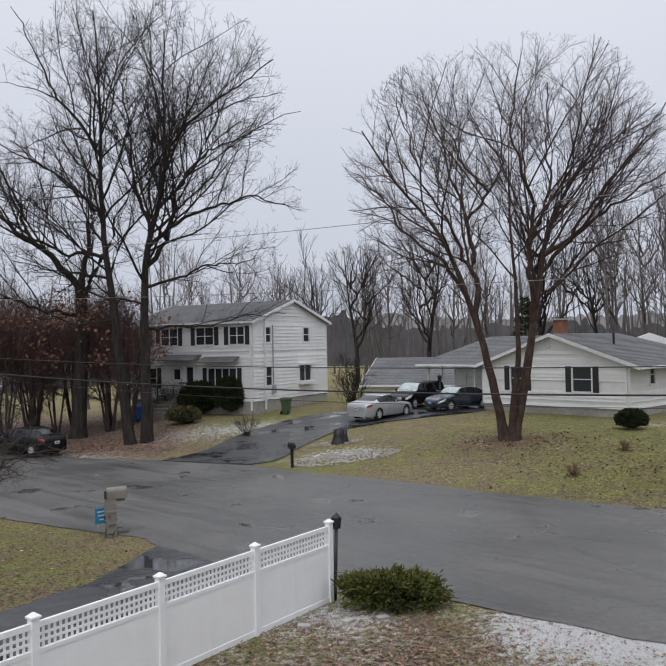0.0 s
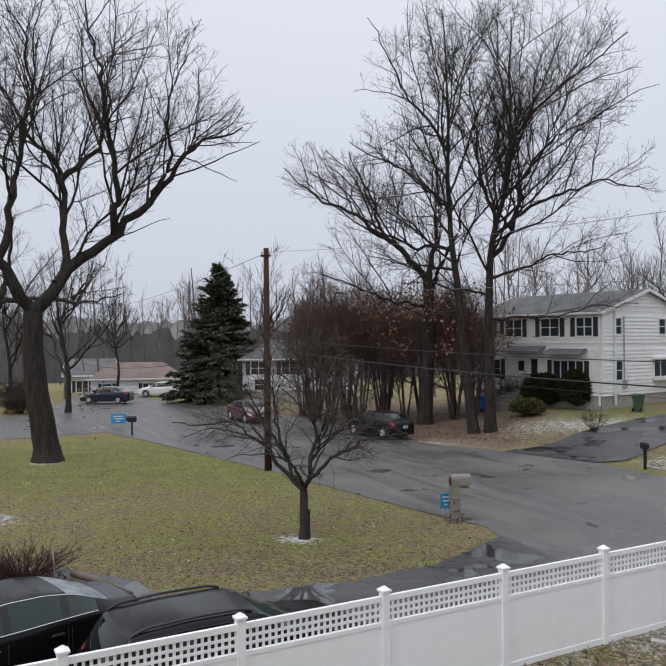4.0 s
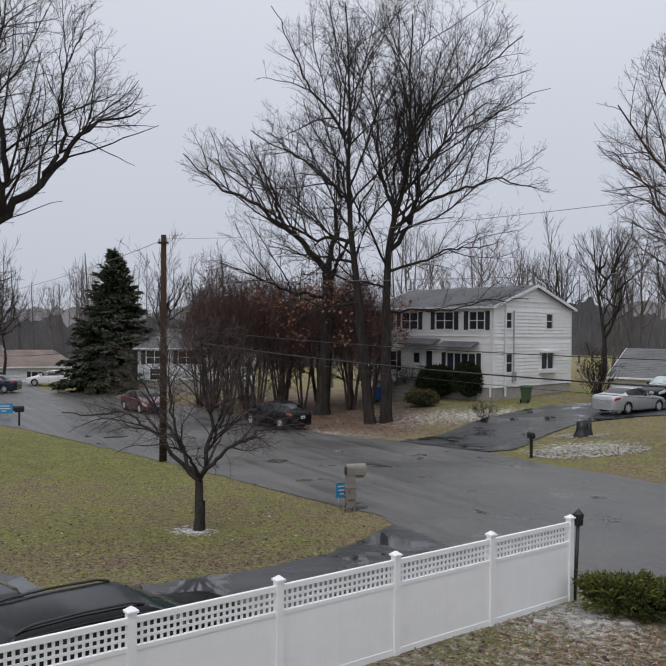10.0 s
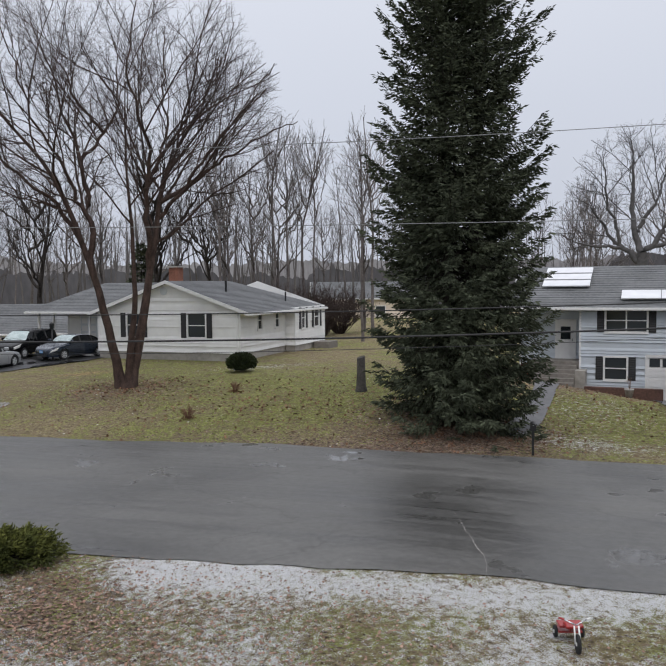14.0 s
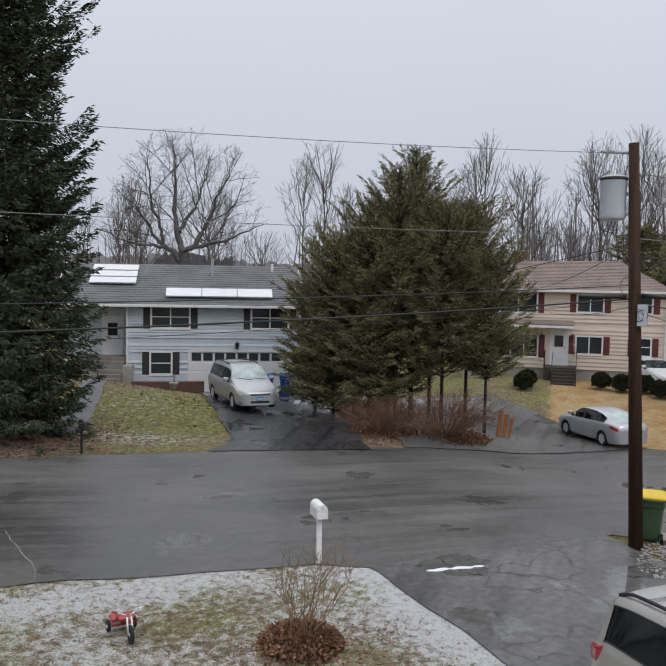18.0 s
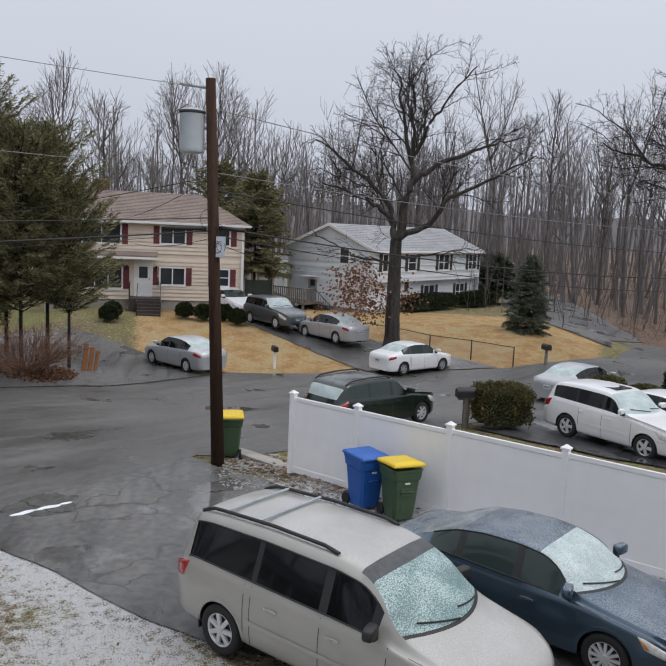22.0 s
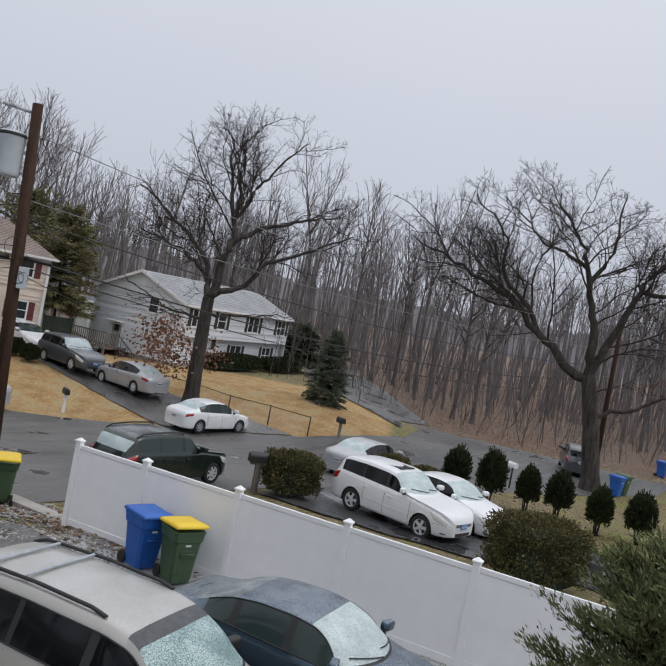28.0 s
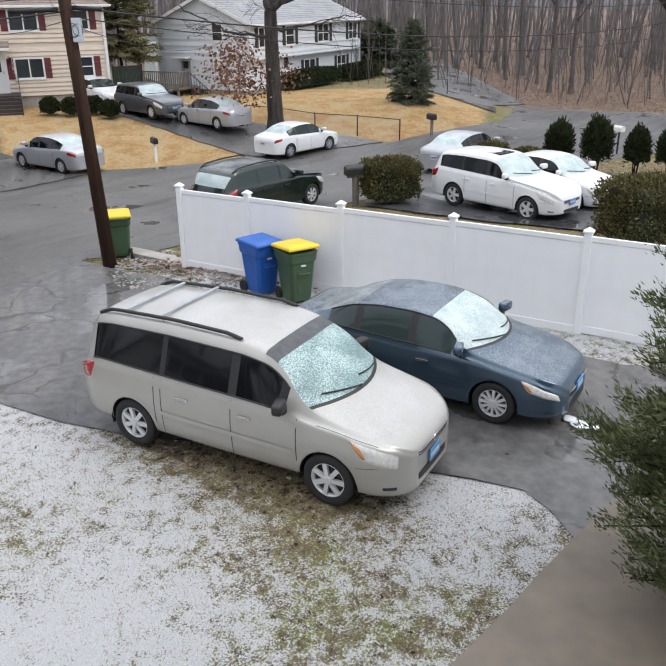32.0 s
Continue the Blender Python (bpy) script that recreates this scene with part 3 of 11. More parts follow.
paved("driveway_right", [east(*p) for p in [(27.4, 0.4), (24.6, 1.5), (22.5, -2.1), (21.3, -5.0), (21.0, -7.0), (18.5, -12), (22, -16), (25.5, -10), (28.4, -6.0), (31.6, -3.8)]], M["drive"], "dark asphalt driveway beyond the white fence", "driveway", lift=0.05)
paved("pavement", [east(*p) for p in [(7.8, -2.1), (5.6, -0.5), (4.6, -1.4), (7.0, -4.4), (9.4, -4.3), (8.4, -2.6)]], M["concrete_wet"], "damp stained concrete garden path", "path", lift=0.06, jitter=0.03)
paved("pavement_garage", [east(*p) for p in [(13.0, 26.2), (13.8, 25.7), (15.8, 27.9), (18.4, 31.4), (21.3, 35.7), (20.3, 36.3), (17.6, 32.0), (15.0, 28.5)]], M["path_grey"], "narrow grey garden path on the slope", "path", lift=0.05, jitter=0.03)
lane = paved("road_lane", [east(*p) for p in [(53.3, -5.2), (56, -7.5), (80, -4), (110, 4), (110, 8), (80, 2.2), (66, 2.2), (57, 0.3), (52.5, -3), (49.5, -4.9)]], M["drive_old"], "narrow asphalt lane along the woods", "road", lift=0.06)

# ---------------------------------------------------------------- houses
def boxm(bm, lo, hi, m=None, bevel=0.0):
    """Adds a box to bm."""
    vs = []
    for x in (lo[0], hi[0]):
        for y in (lo[1], hi[1]):
            for z in (lo[2], hi[2]):
                v = Vector((x, y, z))
                vs.append(bm.verts.new(m @ v if m else v))
    fs = [(0, 1, 3, 2), (4, 6, 7, 5), (0, 4, 5, 1), (2, 3, 7, 6), (0, 2, 6, 4), (1, 5, 7, 3)]
    made = [bm.faces.new([vs[i] for i in f]) for f in fs]
    if bevel:
        edges = list({e for f in made for e in f.edges})
        bmesh.ops.bevel(bm, geom=edges, offset=bevel, segments=2, affect="EDGES", profile=0.7)
    return made


def box(lo, hi, bevel=0.0, m=None):
    bm = bmesh.new()
    boxm(bm, lo, hi, m, bevel)
    return bm


def siding(width, z0, z1, holes=(), gable=0.0, peak=0.5, course=0.2, lap=0.05):
    """A wall of lapped boards in local x (along) and z, facing -y, with openings cut out and, on top, a gable."""
    verts, faces = [], []
    top = z1 + gable
    zs = set()
    z = z0
    while z < top - 1e-4:
        zs.add(round(z, 4))
        z += course
    for a, b, c, d in holes:
        zs.update((round(c, 4), round(d, 4)))
    zs.update((round(z1, 4), round(top, 4)))
    zs = sorted(v for v in zs if z0 <= v <= top)

    def ends(zz):
        if zz <= z1 or not gable:
            return 0.0, width
        k = (zz - z1) / gable
        return k * peak * width, width - k * (1 - peak) * width

    for lo, hi in zip(zs, zs[1:]):
        if hi - lo < 0.004:
            continue
        n0 = ((lo - z0) % course) / course
        y0 = -lap * (1 - n0)
        y1 = -lap * max(0.0, 1 - (n0 + (hi - lo) / course))
        (a0, b0), (a1, b1) = ends(lo), ends(hi)
        cuts = sorted((a, b) for a, b, c, d in holes if c < hi - 1e-3 and d > lo + 1e-3)
        spans, x = [], None
        cur = (a0, a1)
        for a, b in cuts:
            spans.append((cur, (a, a)))
            cur = (b, b)
        spans.append((cur, (b0, b1)))
        for (xa0, xa1), (xb0, xb1) in spans:
            if xb0 - xa0 < 0.003 and xb1 - xa1 < 0.003:
                continue
            i = len(verts)
            verts += [(xa0, y0, lo), (xb0, y0, lo), (xb1, y1, hi), (xa1, y1, hi)]
            faces.append((i, i + 1, i + 2, i + 3))
            if n0 < 0.02:
                verts += [(xa0, 0, lo), (xb0, 0, lo)]
                faces.append((i + 4, i + 5, i + 1, i))
    # the inner face gives the wall its thickness
    me = bpy.data.meshes.new("wall")
    me.from_pydata(verts, [], faces)
    return me


def window(house, m, w, h, kind="double", shutters=None, trim=M["trim"], shutter_w=0.36, mullions=1):
    """A window in a wall: casing, sashes, panes, sill and shutters; local x along the wall, -y outwards, origin at the lower left corner."""
    fr = part("window", None_mesh_frame(w, h, 0.09), trim, house, "white window casing")
    fr.matrix_local = m
    bars = bmesh.new()
    lights = max(1, mullions)
    for i in range(1, lights):
        boxm(bars, (i * w / lights - 0.035, -0.025, 0), (i * w / lights + 0.035, 0.03, h))
    if kind == "double":
        boxm(bars, (0, -0.02, h * 0.5 - 0.025), (w, 0.03, h * 0.5 + 0.025))
    if len(bars.verts):
        part("sash", bars, trim, fr)
    else:
        bars.free()
    for i in range(lights):
        a, b = i * w / lights, (i + 1) * w / lights
        part("pane", box((a + 0.01, 0.02, 0.01), (b - 0.01, 0.035, h - 0.01)), M["glass"], fr)
    part("sill", box((-0.12, -0.075, -0.13), (w + 0.12, 0.0, -0.092)), trim, fr)
    if shutters:
        for x in (-0.10 - shutter_w, w + 0.10):
            bm = bmesh.new()
            boxm(bm, (x, -0.05, -0.05), (x + shutter_w, -0.02, h + 0.05))
            k = int(h / 0.09)
            edge = []
            for j in range(k):
                z = 0.02 + j * (h - 0.04) / k
                edge += [(-0.051, z), (-0.066, z + 0.008), (-0.051, z + 0.06)]
            rows = [[bm.verts.new((px, y, z)) for px in (x + 0.04, x + shutter_w - 0.04)] for y, z in edge]
            for a, b in zip(rows, rows[1:]):
                bm.faces.new((a[0], a[1], b[1], b[0]))
            part("shutter", bm, shutters, fr, "dark louvred shutter")
    return fr


def None_mesh_frame(w, h, t, depth=0.05):
    """A rectangular casing round an opening."""
    bm = bmesh.new()
    for lo, hi in (((-t, -depth, -t), (0, 0.06, h + t)), ((w, -depth, -t), (w + t, 0.06, h + t)), ((0, -depth, h), (w, 0.06, h + t)), ((0, -depth, -t), (w, 0.06, 0))):
        boxm(bm, lo, hi)
    return bm


def roof_plane(pts, thick=0.12, courses=True):
    """A roof slope from four corners (eave left, eave right, ridge right, ridge left), with stepped shingle courses."""
    a, b, c, d = (Vector(p) for p in pts)
    n = (b - a).cross(d - a).normalized()
    bm = bmesh.new()
    slope = max((d - a).length, (c - b).length)
    k = max(4, int(slope / 0.28)) if courses else 1
    lo = [bm.verts.new(q - n * thick) for q in (a, b, c, d)]
    hi = [bm.verts.new(q) for q in (a, b, c, d)]
    prev = (hi[0], hi[1])
    pointed = (c - d).length < 1e-3
    for i in range(k):
        s0, s1 = i / k, (i + 1) / k
        p = [a.lerp(d, s0), b.lerp(c, s0), b.lerp(c, s1), a.lerp(d, s1)]
        low = [bm.verts.new(q + n * 0.028) for q in p[:2]]
        last = i == k - 1
        up = (hi[3], hi[2]) if last else tuple(bm.verts.new(q + n * 0.006) for q in (p[3], p[2]))
        bm.faces.new((prev[0], prev[1], low[1], low[0]))
        bm.faces.new((low[0], low[1], up[1]) if last and pointed else (low[0], low[1], up[1], up[0]))
        prev = up
    if pointed:
        bm.faces.new((lo[2], lo[1], lo[0]))
        bm.faces.new((lo[3], lo[0], hi[0], hi[3]))
        bm.faces.new((lo[0], lo[1], hi[1], hi[0]))
        bm.faces.new((lo[1], lo[2], hi[2], hi[1]))
    else:
        bm.faces.new(lo[::-1])
        for i in range(4):
            j = (i + 1) % 4
            bm.faces.new((lo[i], lo[j], hi[j], hi[i]))
    return bm


def gable_roof(house, x0, x1, y0, y1, eave, rise, along="x", over=0.35, mat=None, hip=(0.0, 0.0), ridge=0.5):
    """Two slopes over a rectangle; the ridge runs along x or y. hip: how far the ridge ends are drawn in."""
    mat = mat or M["shingle"]
    if along == "x":
        ym = y0 + (y1 - y0) * ridge
        za = eave - rise * over / (ym - y0)
        e0, e1, f0, f1 = x0 - over, x1 + over, y0 - over, y1 + over
        top = eave + rise
        r0, r1 = x0 - over * (hip[0] == 0) + hip[0], x1 + over * (hip[1] == 0) - hip[1]
        A, B, C, D = (e0, f0, za), (e1, f0, za), (e1, f1, za), (e0, f1, za)
        R0, R1 = (r0, ym, top), (r1, ym, top)
    else:
        xm = x0 + (x1 - x0) * ridge
        za = eave - rise * over / (xm - x0)
        e0, e1, f0, f1 = x0 - over, x1 + over, y0 - over, y1 + over
        top = eave + rise
        r0, r1 = y0 - over * (hip[0] == 0) + hip[0], y1 + over * (hip[1] == 0) - hip[1]
        A, B, C, D = (e1, f0, za), (e1, f1, za), (e0, f1, za), (e0, f0, za)
        R0, R1 = (xm, r0, top), (xm, r1, top)
    roof = part("roof", roof_plane((A, B, R1, R0)), mat, house, "shingled roof slope")
    part("roof", roof_plane((C, D, R0, R1)), mat, house, "shingled roof slope")
    if hip[0]:
        part("roof", roof_plane((D, A, R0, R0)), mat, house)
    if hip[1]:
        part("roof", roof_plane((B, C, R1, R1)), mat, house)
    # fascia and gutter along the eaves
    for P, Q in ((A, B), (C, D)) + (((D, A),) if hip[0] else ()) + (((B, C),) if hip[1] else ()):
        p, q = Vector(P), Vector(Q)
        d = (q - p).normalized()
        out = Vector((d.y, -d.x, 0))
        bm = bmesh.new()
        for u0, u1, w0, w1 in ((0, 0.02, -0.16, 0.0), (0.02, 0.12, -0.13, -0.02)):
            vs = [bm.verts.new(s + out * u + Vector((0, 0, w))) for s in (p, q) for u, w in ((u0, w0), (u1, w0), (u1, w1), (u0, w1))]
            for f in ((0, 1, 2, 3), (7, 6, 5, 4), (0, 4, 5, 1), (1, 5, 6, 2), (2, 6, 7, 3), (3, 7, 4, 0)):
                bm.faces.new([vs[i] for i in f])
        part("gutter", bm, M["trim"], house, "white gutter and fascia")
    # rake boards on open gables
    for end, on, E0, E1, R in ((0, not hip[0], D, A, R0), (1, not hip[1], B, C, R1)):
        if on:
            for E in (E0, E1):
                p, q = Vector(E), Vector(R)
                bm = bmesh.new()
                side = Vector((-1 if along == "x" else 0, 0 if along == "x" else -1, 0)) * (1 if end == 0 else -1)
                vs = [bm.verts.new(s + side * u + Vector((0, 0, w))) for s in (p, q) for u, w in ((-0.02, -0.17), (0.015, -0.17), (0.015, 0.03), (-0.02, 0.03))]
                for f in ((0, 1, 2, 3), (7, 6, 5, 4), (0, 4, 5, 1), (1, 5, 6, 2), (2, 6, 7, 3), (3, 7, 4, 0)):
                    bm.faces.new([vs[i] for i in f])
                part("rake_board", bm, M["trim"], house)
    return roof


def wall(house, x, y, turn, width, z0, z1, mat, holes=(), gable=0.0, corner=True, course=0.2):
    """A sided wall whose left end (seen from outside) is at x, y; it runs along local +x turned by turn degrees."""
    m = pose(x, y, 0, 0, 0, turn)
    ob = part("wall", siding(width, z0, z1, holes, gable, course=course), mat, house, "lapped siding wall")
    ob.matrix_local = m
    if corner:
        for u in (0.0, width):
            c = part("corner_board", box((u - 0.05, -0.03, z0), (u + 0.05, 0.02, z1)), M["trim"], house)
            c.matrix_local = m
    return m


def foundation(house, x0, x1, y0, y1, z0, z1, mat=None):
    part("foundation", box((x0 + 0.03, y0 + 0.03, z0), (x1 - 0.03, y1 - 0.03, z1)), mat or M["concrete"], house, "bare concrete foundation")


def frame_at(x, y, ux, uy, z=0.0):
    """A pose whose x axis runs along (ux, uy) on the plan."""
    return pose(x, y, z, 0, 0, math.degrees(math.atan2(uy, ux)))


def east_frame(x, y, ux, uy, z=0.0):
    m = EAST @ frame_at(x, y, ux, uy, z)
    return Matrix.Translation((0, 0, float(fall(m.translation.x, m.translation.y)))) @ m


def punch(house, m, wins, z_base=0.0):
    """Windows (x, z, w, h, shutters, mullions, kind) on the wall at m."""
    for x, z, w, h, sh, mu, kd in wins:
        window(house, m @ pose(x, 0, z), w, h, kd, sh, mullions=mu)


def holes_of(wins):
    return [(x, x + w, z, z + h) for x, z, w, h, *_ in wins]


def front_door(house, m, x, z, w=0.92, h=2.05, colour=None, storm=True):
    d = part("door", box((x, -0.03, z), (x + w, 0.03, z + h)), colour or M["trim"], house, "white front door with glass pane")
    d.matrix_local = m
    part("door_glass", box((x + 0.2, -0.045, z + 1.05), (x + w - 0.2, -0.031, z + 1.75)), M["glass"], d)
    part("handle", box((x + w - 0.12, -0.09, z + 0.95), (x + w - 0.07, -0.03, z + 1.1)), M["steel"], d)
    fr = part("door_casing", None_mesh_frame(w, h, 0.1), M["trim"], house)
    fr.matrix_local = m @ pose(x, 0, z)


def ranch_house():
    h = thing("ranch_house", frame_at(9.5, 50.2, 0.682, -0.731), "single-storey white-sided ranch house with black shutters and grey roof", "house")
    W, D, zb, zt = 9.7, 12.0, 1.7, 4.2
    foundation(h, 0, W, 0, D, 0.6, zb)
    wins = [(2.1, 2.62, 0.95, 1.38, M["shutter"], 1, "double"), (6.3, 2.62, 1.15, 1.38, M["shutter"], 1, "double")]
    m = wall(h, 0, 0, 0, W, zb, zt, M["siding_white"], holes_of(wins), gable=1.75, course=0.19)
    punch(h, m, wins)
    vent = bmesh.new()
    bmesh.ops.create_cone(vent, cap_ends=True, segments=20, radius1=0.24, radius2=0.24, depth=0.05, matrix=pose(W / 2 - 0.15, -0.04, 5.35, 90))
    part("gable_vent", vent, M["siding_grey"], h, "round gable vent")
    side = [(2.4, 3.0, 0.55, 1.05, None, 1, "double"), (5.0, 3.0, 0.5, 1.0, None, 1, "double")]
    m = wall(h, W, 0, 90, 6.6, zb, zt, M["siding_white"], holes_of(side), course=0.19)
    punch(h, m, side)
    bay = [(1.1, 2.8, 0.55, 1.3, M["shutter"], 1, "double"), (3.4, 2.8, 0.9, 1.3, M["shutter"], 1, "double")]
    m = wall(h, W + 0.7, 6.6, 90, 5.4, zb, zt, M["siding_white"], holes_of(bay), course=0.19)
    punch(h, m, bay)
    wall(h, W, 6.6, 0, 0.7, zb, zt, M["siding_white"], corner=False)
    wall(h, W + 0.7, 12.0, 180, W + 0.7, zb, zt, M["siding_white"], gable=1.75)
    wall(h, 0, D, -90, D, zb, zt, M["siding_white"])
    part("bay_foundation", box((W, 6.65, 0.8), (W + 0.66, 11.9, zb)), M["concrete"], h)
    gable_roof(h, 0, W + 0.35, 0, D, zt, 1.75, "y", over=0.4, hip=(0.0, 4.2))
    part("vent_pipe", box((7.0, 3.4, 5.2), (7.1, 3.5, 5.95)), M["black"], h, "black roof vent pipe")
    part("vent_pipe", box((9.0, 8.2, 4.4), (9.08, 8.28, 5.2)), M["black"], h)
    dp = bmesh.new()
    boxm(dp, (-0.04, -0.1, 1.5), (0.05, -0.03, zt))
    part("downspout", dp, M["trim"], h, "white downspout").matrix_local = pose(W - 0.15, 0, 0)
    # wing with the open car port, set back on the left
    x0, x1, y0, y1 = -7.6, 0.0, 3.2, 10.2
    wm = wall(h, x0 + 1.6, y0 + 1.6, 0, x1 - x0 - 1.6, zb - 0.3, zt, M["siding_white"], [(1.0, 3.6, zb - 0.3, 3.6), (4.2, 5.7, zb - 0.3, 3.6)], course=0.19)
    for u, w2 in ((1.0, 2.6), (4.2, 1.5)):
        d = part("garage_door", box((u, 0.02, zb - 0.3), (u + w2, 0.07, 3.6)), M["siding_grey"], h, "pale grey panelled garage door")
        d.matrix_local = wm
        for r in range(4):
            for c in range(4):
                part("panel", box((u + 0.1 + c * w2 / 4, 0.0, zb - 0.15 + r * 0.52), (u + w2 / 4 - 0.08 + c * w2 / 4, 0.02, zb + 0.22 + r * 0.52)), M["trim"], d).matrix_local = Matrix()
    for x in (x0 + 0.25, x0 + 1.5, -3.2):
        part("porch_post", box((x - 0.06, y0 + 0.15, zb - 0.6), (x + 0.06, y0 + 0.27, zt - 0.1)), M["trim"], h, "white porch post")
    wall(h, x0 + 1.6, y1, -90, y1 - y0 - 1.6, zb - 0.3, zt, M["siding_white"])
    part("porch_slab", box((x0, y0, 0.7), (x1, y1, zb - 0.3)), M["concrete"], h)
    gable_roof(h, x0, x1 + 5.0, y0, y1, zt, 1.7, "x", over=0.4, hip=(3.4, 3.4))
    chim = part("chimney", box((1.4, 6.0, 5.2), (2.1, 6.7, 6.9)), M["brick"], h, "brick chimney with cap")
    part("chimney_cap", box((1.3, 5.9, 6.9), (2.2, 6.8, 7.0)), M["concrete"], chim)
    part("bulkhead", box((W + 0.8, 9.6, 1.0), (W + 2.0, 11.2, 1.75), 0.05), M["wood_grey"], h, "brown cellar bulkhead")
    return h


def white_house():
    h = thing("white_house", frame_at(-14.8, 58.2, 0.866, -0.5), "two-storey white-sided house with black shutters and a low gable", "house")
    W, D, zb, zt = 11.0, 9.6, 1.9, 7.35
    foundation(h, 0, W, 0, D, 0.2, zb)
    S = M["shutter"]
    wins = [(0.9, 5.75, 0.8, 1.15, S, 1, "double"), (3.0, 5.75, 1.5, 1.15, S, 2, "double"), (6.2, 5.75, 1.5, 1.15, S, 2, "double"), (9.1, 5.75, 1.2, 1.15, S, 2, "double"),
            (1.7, 2.75, 0.8, 1.35, S, 1, "double"), (7.2, 2.75, 2.4, 1.35, S, 4, "plain")]
    m = wall(h, 0, 0, 0, W, zb, zt, M["siding_white"], holes_of(wins) + [(4.0, 4.92, 2.3, 4.35), (5.3, 5.9, 2.8, 4.2)], course=0.24)
    punch(h, m, wins)
    front_door(h, m, 4.0, 2.3)
    window(h, m @ pose(5.3, 0, 2.8), 0.6, 1.4, "plain")
    for x0, x1, z in ((3.3, 6.6, 4.65), (6.9, 9.9, 4.5)):
        bm = bmesh.new()
        boxm(bm, (x0, -0.9, 0), (x1, 0.0, 0.08))
        for v in bm.verts:
            v.co.z += z + (0.35 if v.co.y > -0.1 else 0.0)
        part("porch_roof", bm, M["shingle"], h, "small shingled porch roof")
    for i in range(5):
        part("step", box((3.6, -2.6 + i * 0.32, 0.4), (5.4, -2.6 + (i + 1) * 0.32 - 0.004, 1.25 + i * 0.22), 0.008), M["wood_grey"], h, "grey wooden step")
    part("landing", box((3.4, -1.0, 0.4), (6.6, -0.02, 2.28), 0.01), M["wood_grey"], h, "grey wooden landing")
    rl = bmesh.new()
    for x in (3.4, 6.5):
        boxm(rl, (x, -1.0, 2.28), (x + 0.06, -0.94, 3.2))
    for i in range(9):
        boxm(rl, (5.5 + i * 0.11, -1.0, 2.35), (5.53 + i * 0.11, -0.97, 3.15))
    boxm(rl, (5.4, -1.01, 3.15), (6.56, -0.95, 3.2))
    part("porch_rail", rl, M["black"], h, "black porch railing")
    side = [(1.3, 5.85, 0.75, 1.0, None, 1, "double"), (6.3, 5.85, 0.75, 1.0, None, 1, "double"), (1.3, 2.9, 0.85, 1.2, None, 1, "double"), (5.7, 3.0, 1.5, 1.1, None, 2, "plain")]
    m = wall(h, W, 0, 90, D, zb, zt, M["siding_white"], holes_of(side), gable=1.5, course=0.24)
    punch(h, m, side)
    bb = bmesh.new()
    boxm(bb, (5.5, -0.45, 2.75), (7.4, 0.0, 2.95))
    boxm(bb, (5.5, -0.45, 4.15), (7.4, 0.0, 4.3))
    part("bay_trim", bb, M["trim"], h).matrix_local = m
    wall(h, 0, D, -90, D, zb, zt, M["siding_white"], gable=1.5)
    wall(h, W, D, 180, W, zb, zt, M["siding_white"])
    gable_roof(h, 0, W, 0, D, zt, 1.5, "x", over=0.3)
    for x, y in ((W - 0.1, -0.12), (W + 0.12, D * 0.13)):
        part("downspout", box((x - 0.05, y - 0.05, 1.3), (x + 0.05, y + 0.05, zt)), M["trim"], h, "white downspout")
    mt = part("meter_box", box((W + 0.03, 2.1, 2.3), (W + 0.2, 2.4, 2.9)), M["steel"], h, "grey electric meter with conduit")
    part("conduit", box((W + 0.05, 2.22, 2.9), (W + 0.11, 2.28, 7.0)), M["steel"], mt)
    return h


